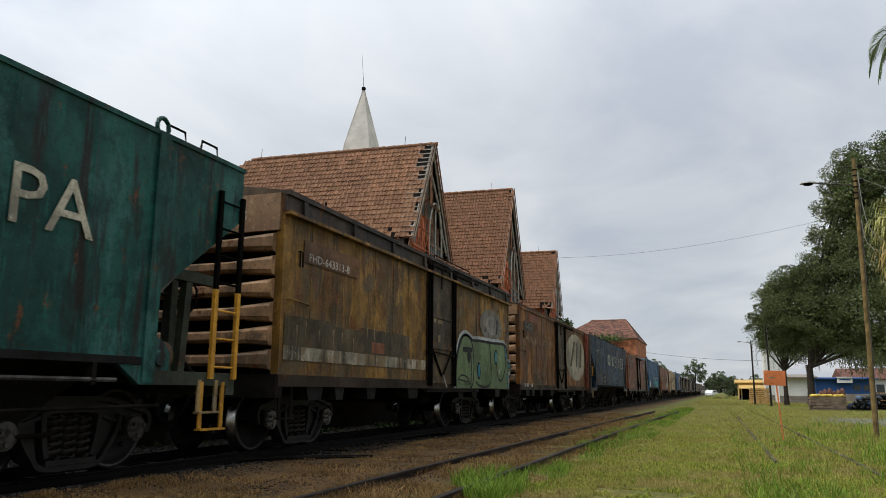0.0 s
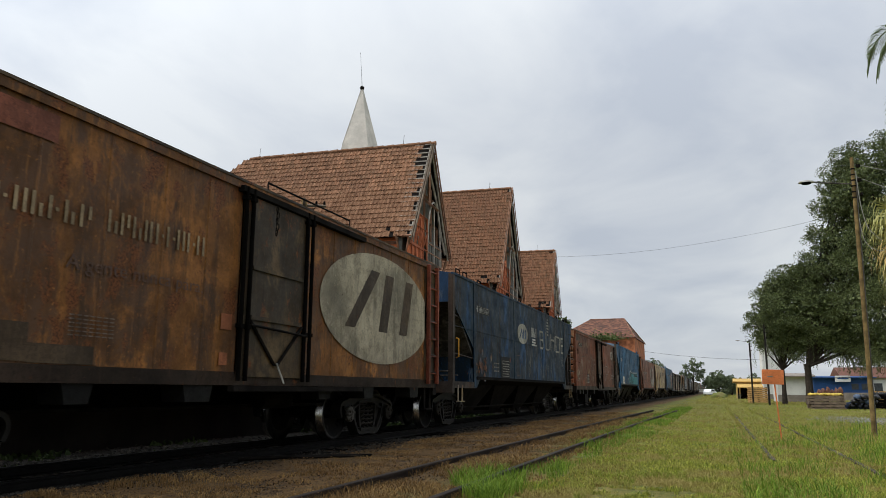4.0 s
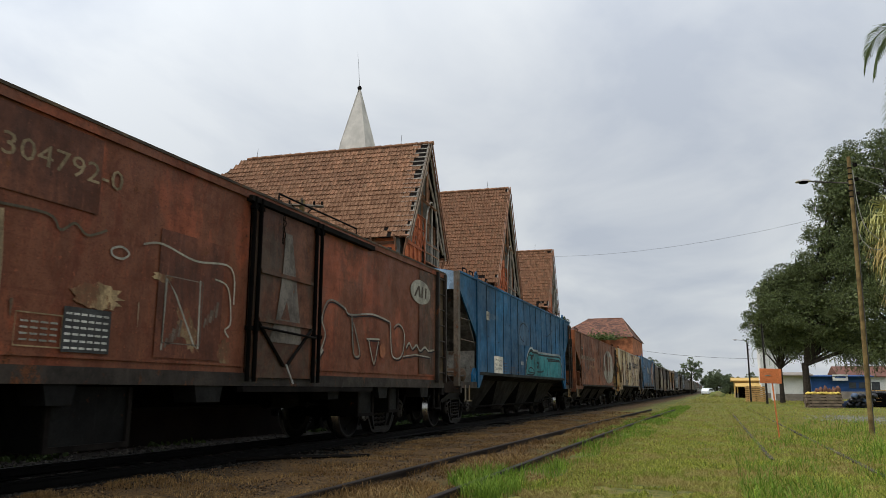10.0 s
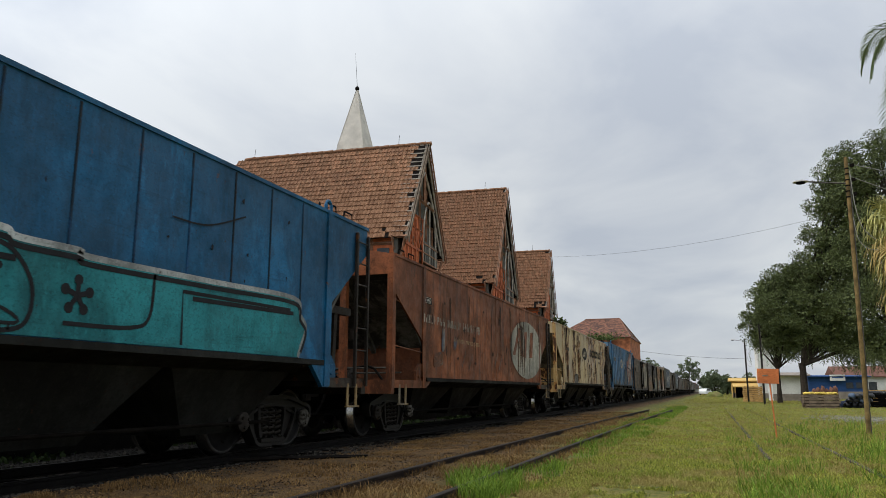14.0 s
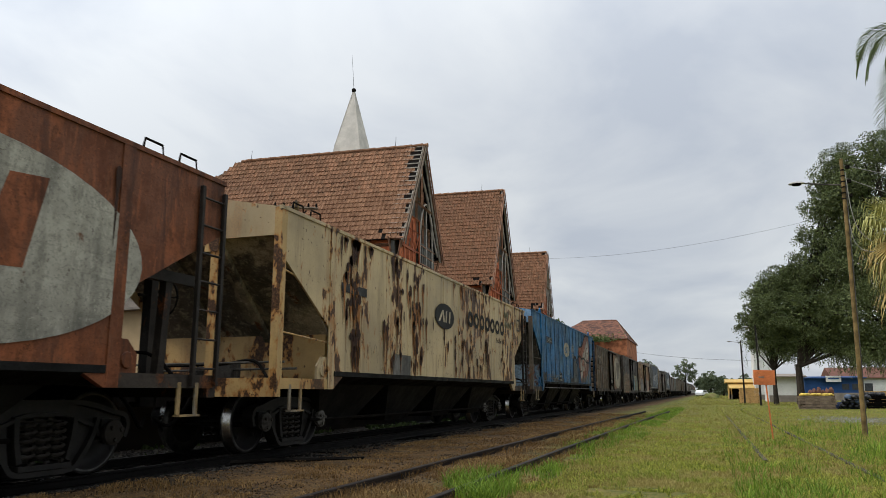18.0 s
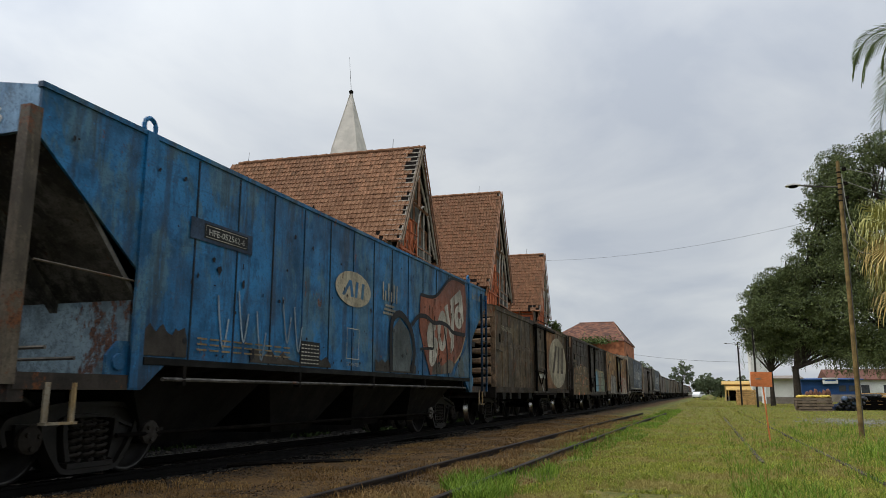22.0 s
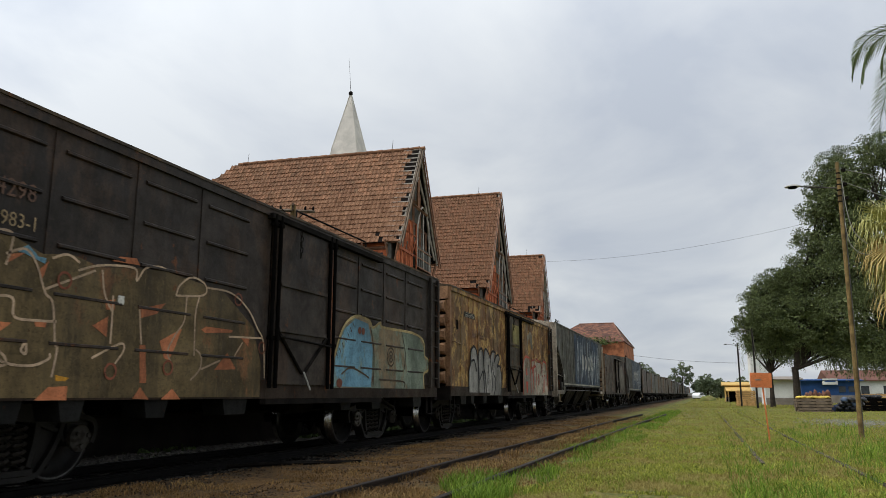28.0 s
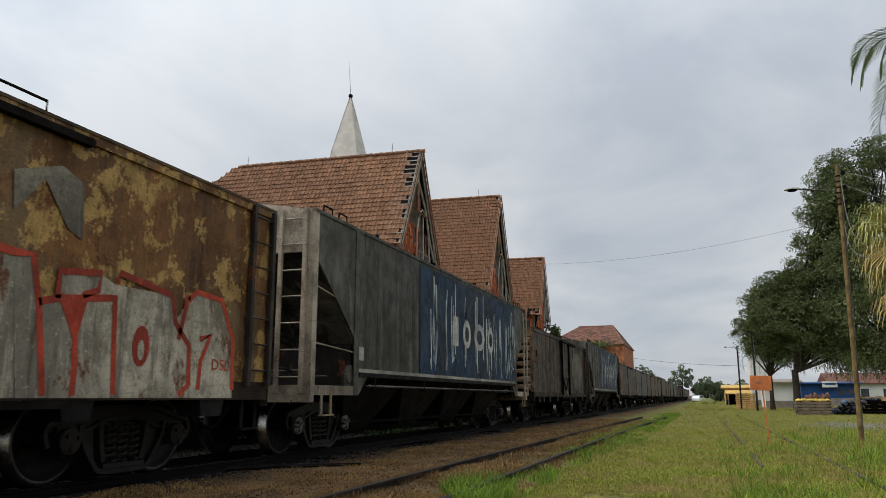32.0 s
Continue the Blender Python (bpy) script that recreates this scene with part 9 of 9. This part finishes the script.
def lumber(x0, x1, y, z0, rows, h, material, label, depth=1.6, per_row=4):
    s = empty("timber_stack", pose(0, 0, 0), label, "timber stack", "stacks in the yard")
    rnd = random.Random(int(x0 * 10))
    for r in range(rows):
        z = z0 + r * h
        for k in range(per_row):
            d = depth / per_row
            part("plank", box(BM(), x0 + rnd.uniform(0, 0.12), x1 - rnd.uniform(0, 0.12), y + k * d + 0.01, y + (k + 1) * d - 0.01, z, z + h * 0.86), material, s)
        for k in range(3):
            x = x0 + (x1 - x0) * (0.1 + 0.4 * k)
            part("spacer", box(BM(), x, x + 0.09, y, y + depth, z + h * 0.86, z + h), BLACK, s)
    return s


NEW_WOOD = plain("fresh_tan_timber", (0.55, 0.33, 0.13), 0.25, 4, 0.8)
lumber(2.55, 4.15, 69.5, GROUND_Z - 0.05, 8, 0.17, NEW_WOOD, "stack of orange timber beams beside the side track")
lumber(4.85, 6.75, 47.0, GROUND_Z - 0.05, 5, 0.16, WOOD, "stack of grey weathered boards on pallets")
lumber(8.6, 10.2, 50.0, GROUND_Z - 0.05, 4, 0.2, BLACK, "stack of black beams in the yard")


def lump(name, p, size, material, label, seed, category, group=""):
    """A soft, creased lump: a sack or a crumpled sheet."""
    bm = BM()
    bmesh.ops.create_icosphere(bm, subdivisions=3, radius=1.0)
    for v in bm.verts:
        d = 1 + 0.28 * noise.noise(v.co * 2.2 + Vector((seed, 0, 0))) + 0.12 * noise.noise(v.co * 5 + Vector((0, seed, 0)))
        v.co = Vector((p[0] + v.co.x * d * size[0], p[1] + v.co.y * d * size[1], p[2] + max(-0.5, v.co.z * d) * size[2]))
    ob = part(name, bm, material)
    for q in ob.data.polygons:
        q.use_smooth = True
    tagged(ob, label, category, group)


SACK = plain("yellow_plastic", (0.50, 0.36, 0.07), 0.4)
for k in range(9):
    lump("yellow_sack", (5.05 + 0.19 * k, 47.25 + 0.3 * (k % 3), 0.675), (0.17, 0.18, 0.10), SACK, "yellow plastic sack on the stacked boards", k, "sack", "yellow sacks")
lump("tarpaulin", (7.7, 48.9, 0.0), (0.75, 0.6, 0.42), plain("blue_tarpaulin", (0.007, 0.015, 0.040)), "crumpled blue tarpaulin over goods in the yard", 21, "tarpaulin")
BAG_BLACK, BAG_BLUE = plain("black_plastic", (0.006, 0.006, 0.007), 0.3, 6, 0.35, gloss=0.4), plain("grey_blue_plastic", (0.055, 0.085, 0.14), 0.4, 6, 0.4, gloss=0.4)
for k in range(12):
    lump("bag", (7.2 + 0.105 * k, 48.0 - 0.15 * (k % 3), 0.06 + 0.24 * (k % 3)), (0.19, 0.19, 0.17), BAG_BLUE if k % 5 == 2 else BAG_BLACK, "knotted plastic bag in the heap beside the boards", 60 + k, "bag", "bags in the heap")
for k in range(7):
    lump("black_bundle", (8.72 + 0.16 * k, 50.4, 0.68), (0.12, 0.16, 0.16), BAG_BLACK, "black bundle on the stacked beams", 80 + k, "bundle", "bundles on the beams")
for k in range(6):
    lump("scrap_lump", (5.6 + 0.22 * k, 48.3 + 0.1 * (k % 2), 0.76), (0.14, 0.14, 0.20 + 0.08 * (k % 3)), plain("brown_scrap", (0.13, 0.06, 0.04)) if k == 0 else bpy.data.materials["brown_scrap"], "brown scrap bundle on the stacked boards", 40 + k, "scrap", "scrap bundles")


def low_building(name, x0, x1, y, depth, h, wall, roof, roof_h, label, openings=0, z0=GROUND_Z - 0.1):
    b = empty(name, pose(0, 0, 0), label, "building", "buildings beyond the yard")
    part("wall", box(BM(), x0, x1, y, y + depth, z0, h), wall, b)
    part("plinth", box(BM(), x0, x1, y - 0.04, y, z0, z0 + 0.75), PLASTER, b)
    part("roof", prism(BM(), [(y - 0.4, h), (y + depth + 0.4, h), (y + depth + 0.4, h + 0.1), (y + depth / 2, h + roof_h), (y - 0.4, h + 0.1)], "x", x0 - 0.4, x1 + 0.4), roof, b)
    for k in range(openings):
        x = x0 + (x1 - x0) * (k + 0.5) / openings
        w = part("window", box(BM(), x - 0.45, x + 0.45, y - 0.03, y + 0.02, h - 1.7, h - 0.6), DARK_GLASS, b)
        part("window_frame", box(BM(), x - 0.5, x + 0.5, y - 0.05, y - 0.01, h - 1.78, h - 1.7), WHITE, w)
    return b


YELLOW_WALL = plain("yellow_ochre_wall", (0.52, 0.34, 0.11), 0.12, 1, 0.85)
WHITE_WALL = plain("stained_white_wall", (0.60, 0.60, 0.57), 0.15, 0.8, 0.9)
BLUE_WALL = plain("blue_painted_wall", (0.02, 0.06, 0.17), 0.15, 1, 0.8)
RED_TILES = plain("brown_red_far_tiles", (0.13, 0.06, 0.042), 0.2, 2, 0.9)
low_building("yellow_shed", 2.6, 9.0, 105, 5, 2.0, YELLOW_WALL, YELLOW_WALL, 0.5, "low yellow shed with an open front", 0)
SHED = scene.objects["yellow_shed"]
part("awning", prism(BM(), [(105.0, 1.75), (105.0, 1.85), (102.2, 1.35), (102.2, 1.27)], "x", 2.6, 8.6), YELLOW_WALL, SHED, "pale yellow awning")
for x in (2.7, 4.6, 6.5, 8.5):
    part("awning_post", box(BM(), x - 0.07, x + 0.07, 102.3, 102.45, GROUND_Z - 0.1, 1.32), BLACK, SHED)
# black sheet on the solid wall, for the dark inside of the open front
part("doorway", box(BM(), 3.0, 8.4, 104.96, 105.02, GROUND_Z, 1.5), BLACK, SHED)
low_building("white_wall_building", 5.5, 8.4, 78, 6, 2.2, WHITE_WALL, PLASTER, 0.4, "stained white building behind the trees", 0)
low_building("white_tower_building", 5.6, 7.6, 100, 6, 9.0, WHITE_WALL, PLASTER, 0.3, "tall pale building hidden by the trees", 0)
BLUE_HOUSE = low_building("blue_building", 10.5, 16.4, 95, 8, 2.35, BLUE_WALL, BLUE_WALL, 0.3, "low blue painted building with a white sign", 0)
part("wall_base", box(BM(), 10.5, 16.4, 94.93, 95, GROUND_Z - 0.1, 0.75), PLASTER, BLUE_HOUSE)
part("signboard", box(BM(), 12.66, 14.2, 94.6, 94.68, 1.95, 2.62), WHITE_WALL, BLUE_HOUSE, "white signboard")
part("sign_bar", box(BM(), 12.9, 14.0, 94.57, 94.59, 2.25, 2.38), BLUE_WALL, BLUE_HOUSE)
for x in (14.3, 15.3):
    part("window", box(BM(), x, x + 0.7, 94.96, 95.02, 1.1, 1.75), DARK_GLASS, BLUE_HOUSE)
low_building("tile_roof_house", 15.2, 30, 106, 10, 2.5, WHITE_WALL, RED_TILES, 1.5, "white house with a brown-red tile roof", 6)
lumber(10.3, 13.0, 60.0, GROUND_Z - 0.05, 6, 0.18, NEW_WOOD, "stack of orange timber beams behind the black goods")
low_building("far_house", -9.2, -5.5, 290, 6, 1.9, YELLOW_WALL, RED_TILES, 1.8, "far small house with a red roof", 2)
low_building("far_white_wall", -5.0, 2.0, 260, 1.0, 1.3, WHITE_WALL, WHITE_WALL, 0.1, "far low white wall", 0)
def far_car(x, y, turn, material, label):
    """A small hatchback: body, glass, wheels."""
    c = empty("far_car", pose(x, y, GROUND_Z, 0, 0, turn), label, "car", "parked cars")
    body = prism(BM(), [(-2.0, 0.25), (2.0, 0.25), (2.0, 0.75), (1.2, 0.88), (0.6, 1.38), (-1.2, 1.40), (-1.9, 0.92), (-2.0, 0.8)], "y", -0.82, 0.82)
    bmesh.ops.bevel(body, geom=body.edges[:], offset=0.06, segments=1, affect="EDGES")
    part("body", body, material, c)
    part("side_glass", prism(BM(), [(-1.5, 0.92), (0.95, 0.92), (0.5, 1.30), (-1.15, 1.32)], "y", -0.84, 0.84), DARK_GLASS, c)
    for a in (-1.25, 1.25):
        for b in (-0.78, 0.60):
            part("wheel", lathe(BM(), [(b, 0.2), (b, 0.30), (b + 0.18, 0.30), (b + 0.18, 0.2)], "y", 14, (a, 0, 0.30)), BLACK, c)


CAR_WHITE = plain("white_car_paint", (0.72, 0.73, 0.74), 0.05, 1, 0.3, gloss=0.5)
far_car(-1.2, 178, 70, CAR_WHITE, "white parked car far beyond the yard")
lump("grass_mound", (0.35, 122, -0.35), (1.35, 2.0, 1.05), grass_material("mound_grass", (0.075, 0.10, 0.014), (0.12, 0.13, 0.03), (0.14, 0.12, 0.04)), "overgrown green mound at the yard's end", 51, "mound")
low_building("beige_yard_building", -52, -19, 23, 6, 3.9, plain("stained_beige_wall", (0.40, 0.29, 0.16), 0.2, 0.7, 0.9), PLASTER, 0.2, "beige low building behind the train", 5)
tree("broadleaf_tree", -22, 20.5, [(0, 0, 3.4, 1.2), (1.0, 0, 2.7, 0.8), (-1.0, 0, 2.9, 1.0)], 0.07, "small bare grey-green tree behind the train", 420, 0.13, LEAF_FAR, 41, 1.4, 0.0)


# ---- grass, straw, stones ----
def blades(name, material, label, n, area, height, width, keep, seed, splay=0.5, far=False):
    """Grass: bent blades of three triangles, thickest near the path."""
    rng = np.random.RandomState(seed)
    x0, x1, y0, y1 = area
    u = rng.rand(n)
    y = 1 / (1 / y0 - u * (1 / y0 - 1 / y1)) if far else y0 + (y1 - y0) * u ** 2.0
    x = x0 + (np.minimum(x1, 0.27 * y + 0.8) - x0) * rng.rand(n) if far else x0 + (x1 - x0) * rng.rand(n)
    ok = np.array([keep(a, b) for a, b in zip(x, y)])
    x, y = x[ok], y[ok]
    n = len(x)
    z = np.array([ground_height(a, b) for a, b in zip(x, y)])
    h = height * (0.45 + 0.8 * rng.rand(n)) * (1 + 0.012 * y)
    w = width * (0.7 + 0.6 * rng.rand(n)) * (1 + 0.045 * y)
    a, b = rng.rand(n) * 2 * np.pi, rng.rand(n) * 2 * np.pi
    lean = splay * h * rng.rand(n)
    cx, cy = np.cos(a) * w / 2, np.sin(a) * w / 2
    dx, dy = np.cos(b) * lean, np.sin(b) * lean
    V = np.empty((n, 5, 3))
    V[:, 0] = np.stack([x - cx, y - cy, z - 0.02], 1)
    V[:, 1] = np.stack([x + cx, y + cy, z - 0.02], 1)
    V[:, 2] = np.stack([x + dx * 0.35 - cx * 0.8, y + dy * 0.35 - cy * 0.8, z + h * 0.6], 1)
    V[:, 3] = np.stack([x + dx * 0.35 + cx * 0.8, y + dy * 0.35 + cy * 0.8, z + h * 0.6], 1)
    V[:, 4] = np.stack([x + dx, y + dy, z + h * 0.95], 1)
    o = np.arange(n)[:, None] * 5
    F = np.concatenate([o + [0, 1, 3], o + [0, 3, 2], o + [2, 3, 4]])
    return tagged(part(name, (V.reshape(-1, 3).tolist(), [], F.tolist()), material), label, "grass", kind="stuff")


GRASS = grass_material("yard_grass_blades", (0.085, 0.115, 0.016), (0.40, 0.39, 0.070), (0.275, 0.215, 0.072))
LUSH = grass_material("lush_grass_blades", (0.040, 0.094, 0.006), (0.225, 0.325, 0.034), (0.115, 0.190, 0.016))
CLUMP = grass_material("coarse_clump_blades", (0.070, 0.108, 0.010), (0.335, 0.365, 0.042), (0.17, 0.21, 0.024))
# weed greens darkened: the train's shade is in the leaf colour
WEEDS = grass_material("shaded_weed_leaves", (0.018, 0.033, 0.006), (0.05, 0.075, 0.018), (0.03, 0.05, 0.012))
STRAW = grass_material("dry_straw", (0.085, 0.045, 0.012), (0.36, 0.225, 0.085), (0.13, 0.07, 0.022))


def on_grass(x, y):
    return x + 1.3 * noise.noise((x * 0.5, y * 0.5, 9.0)) > -1.9 - 0.7 * min(1.0, max(0.0, (y - 14) / 14)) and ((x + 0.75) / 0.5) ** 2 + ((y - 7.6) / 0.5) ** 2 > 0.75 + 1.6 * noise.noise((x * 5, y * 5, 1.0))


def on_earth(x, y):
    return noise.noise((x * 0.9, y * 0.9, 4.0)) + 0.6 * noise.noise((x * 3.3, y * 3.3, 14.0)) > -0.05 + 0.75 * max(0.0, -4.7 - x)


blades("yard_grass", GRASS, "short rough yellow-green grass", 300000, (-2.9, 18, 6.2, 90), 0.030, 0.0046, on_grass, 1, 1.5, True)
blades("distant_grass", GRASS, "short rough grass far along the yard", 40000, (-2.0, 40, 60, 260), 0.07, 0.006, lambda x, y: x > -3.2 + 0.006 * y, 17, 1.3)
blades("grass_clumps", CLUMP, "coarser green clumps in the short grass", 80000, (-2.2, 12, 6.2, 60), 0.058, 0.0050, lambda x, y: on_grass(x, y) and noise.noise((x * 2.3, y * 1.5, 21.0)) + 0.6 * noise.noise((x * 6.1, y * 4.3, 3.0)) > 0.22, 12, 1.5, True)
blades("dead_grass", STRAW, "dead brown grass among the green", 46000, (-2.6, 9, 6.2, 50), 0.032, 0.0046, lambda x, y: on_grass(x, y) and noise.noise((x * 0.8, y * 0.5, 41.0)) + 0.4 * noise.noise((x * 3.1, y * 2.3, 8.0)) > 0.0, 22, 1.8, True)
blades("rail_weeds", GRASS, "weeds and grass growing over the disused side rails", 12000, (0.4, 2.2, 7, 50), 0.075, 0.005, lambda x, y: min(abs(x - 0.735 + 0.0035 * y), abs(x - 1.765 + 0.0035 * y)) < 0.13 and noise.noise((x * 0.7, y * 0.9, 31.0)) > -0.25, 14, 1.2)
blades("edge_grass", LUSH, "fresh green grass tufts along the sunken rail", 14000, (-3.3, -1.3, 6.4, 16.0), 0.15, 0.006, lambda x, y: ((x + 2.02 + 0.27 * (y - 6.9)) / 0.36) ** 2 + ((y - 7.7) / 1.15) ** 2 < 1 + 0.9 * noise.noise((x * 2.1, y * 2.1, 2.0)) or (y > 8.8 and abs(x + 2.05) < 0.3 and noise.noise((x * 1.5, y * 1.1, 5.0)) > 0.34), 2, 1.1)
blades("dry_grass", STRAW, "dry straw and dead grass on brown earth", 110000, (-6.2, -1.8, 4.5, 34), 0.030, 0.0052, on_earth, 3, 2.4)
blades("rail_straw", STRAW, "longer pale straw between the sunken rails", 16000, (-3.6, -2.0, 5.5, 26), 0.085, 0.0050, lambda x, y: noise.noise((x * 1.4, y * 1.1, 15.0)) > -0.05, 33, 2.0)
blades("rail_side_grass", LUSH, "rough grass leaning over the sunken rail", 26000, (-3.0, -1.3, 5.0, 46.0), 0.085, 0.005, lambda x, y: abs(x + 2.02 - 0.42 * (min(y, 33) / 33) ** 2) < 0.30 + (0.35 if y > 16 else 0.0) and noise.noise((x * 1.2, y * 0.5, 14.0)) > -0.12, 8, 1.3)
blades("tall_weeds", LUSH, "taller green weeds round the lamp pole", 6000, (1.8, 7.5, 12, 26), 0.17, 0.006, lambda x, y: noise.noise((x * 0.9, y * 0.5, 11.0)) > 0.1, 6, 1.2)
blades("verge_weeds", LUSH, "long grass blades standing out of the short turf", 9000, (0.2, 4.5, 6.4, 20), 0.13, 0.0055, lambda x, y: noise.noise((x * 1.1, y * 0.7, 51.0)) + 0.5 * noise.noise((x * 4.0, y * 3.0, 5.0)) > 0.02, 61, 1.3, True)
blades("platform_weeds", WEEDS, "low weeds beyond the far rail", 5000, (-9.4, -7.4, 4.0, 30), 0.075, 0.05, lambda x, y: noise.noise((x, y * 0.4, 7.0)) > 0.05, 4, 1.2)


def rubble(name, label, n, x0, x1, size, colours, seed, y1=44.0):
    """Small broken stones and clods, each of its own tone."""
    rng = np.random.RandomState(seed)
    y, x = 4 + (y1 - 4) * rng.rand(n) ** 1.8, x0 + (x1 - x0) * rng.rand(n)
    r = size * (0.5 + rng.rand(n))
    z = np.array([ground_height(a, b) for a, b in zip(x, y)]) + r * 0.15
    V = np.stack([np.stack([x + a * r * (0.7 + 0.5 * rng.rand(n)), y + b * r * (0.7 + 0.5 * rng.rand(n)), z + c * r * (0.5 + 0.4 * rng.rand(n))], 1)
                  for a, b, c in ((1, 0.2, 0), (-1, -0.2, 0), (0.2, 1, 0), (-0.1, -1, 0), (0, 0, 1), (0, 0, -1))], 1).reshape(-1, 3)
    o = np.arange(n)[:, None] * 6
    F = np.concatenate([o + t for t in ([0, 2, 4], [2, 1, 4], [1, 3, 4], [3, 0, 4], [2, 0, 5], [1, 2, 5], [3, 1, 5], [0, 3, 5])])
    m = Mat(name.replace("_", " ") + " stone", 0.92)
    geo = m.nt.nodes.new("ShaderNodeNewGeometry")
    stone = m.done(m.mix(m.ramp(geo.outputs["Random Per Island"], 0.2, 1.0), *colours), m.noise(60, 3), 0.004, 0.5)
    tagged(part(name, (V.tolist(), [], F.tolist()), stone), label, "gravel", kind="stuff")


# stone tones kept dark to match the painted shade under the train
rubble("track_stones", "ballast stones round the train's track, toned dark for its shade", 16000, -9.3, -5.5, 0.026, ((0.008, 0.007, 0.006), (0.060, 0.054, 0.044)), 4)
rubble("earth_clods", "brown clods and grit on trodden earth", 26000, -5.8, -2.2, 0.009, ((0.014, 0.008, 0.004), (0.19, 0.11, 0.042)), 5, 32.0)


def old_rail():
    bm = tube(BM(), [(-5.95, 8.6, -0.07), (-5.4, 9.0, -0.05), (-4.66, 9.95, -0.085)], 0.03, 6)
    tagged(part("loose_iron_bar", bm, IRON), "dark rusty iron bar lying on the earth", "scrap")


old_rail()


def pale_gravel():
    rnd = random.Random(9)
    V, F = [], []
    for k in range(1300):
        x, y, r = rnd.gauss(4.9, 0.75), rnd.gauss(29.5, 1.8), rnd.uniform(0.012, 0.04)
        z = ground_height(x, y) + r * 0.4
        o = len(V)
        V += [(x + r, y, z), (x - r, y, z), (x, y + r, z), (x, y - r, z), (x, y, z + r * rnd.uniform(0.4, 0.8)), (x, y, z - r)]
        F += [(o + a, o + b, o + c) for a, b, c in ((0, 2, 4), (2, 1, 4), (1, 3, 4), (3, 0, 4), (2, 0, 5), (1, 2, 5), (3, 1, 5), (0, 3, 5))]
    tagged(part("gravel_patch", (V, [], F), plain("pale_grey_gravel", (0.20, 0.20, 0.175), 0.3, 8, 0.9)), "patch of pale grey gravel in the grass", "gravel", kind="stuff")


pale_gravel()


# ---- what moves ----
def rolled(t):
    k = min(int(t), 31)
    return ROLLED[k] + (ROLLED[k + 1] - ROLLED[k]) * (t - k)


def motions():
    for w, y0 in WAGONS:
        walk(w, [(t, pose(TRACK_X, y0 - ROLLED[t], 0)) for t in range(33)])
    for w, y in WHEELSETS:
        a = random.Random(len(w.name) + int(y * 7)).uniform(0, 90)
        walk(w, [(k * 0.1, pose(0, y, WHEEL_R, a + math.degrees(rolled(k * 0.1) / WHEEL_R))) for k in range(321)])


motions()
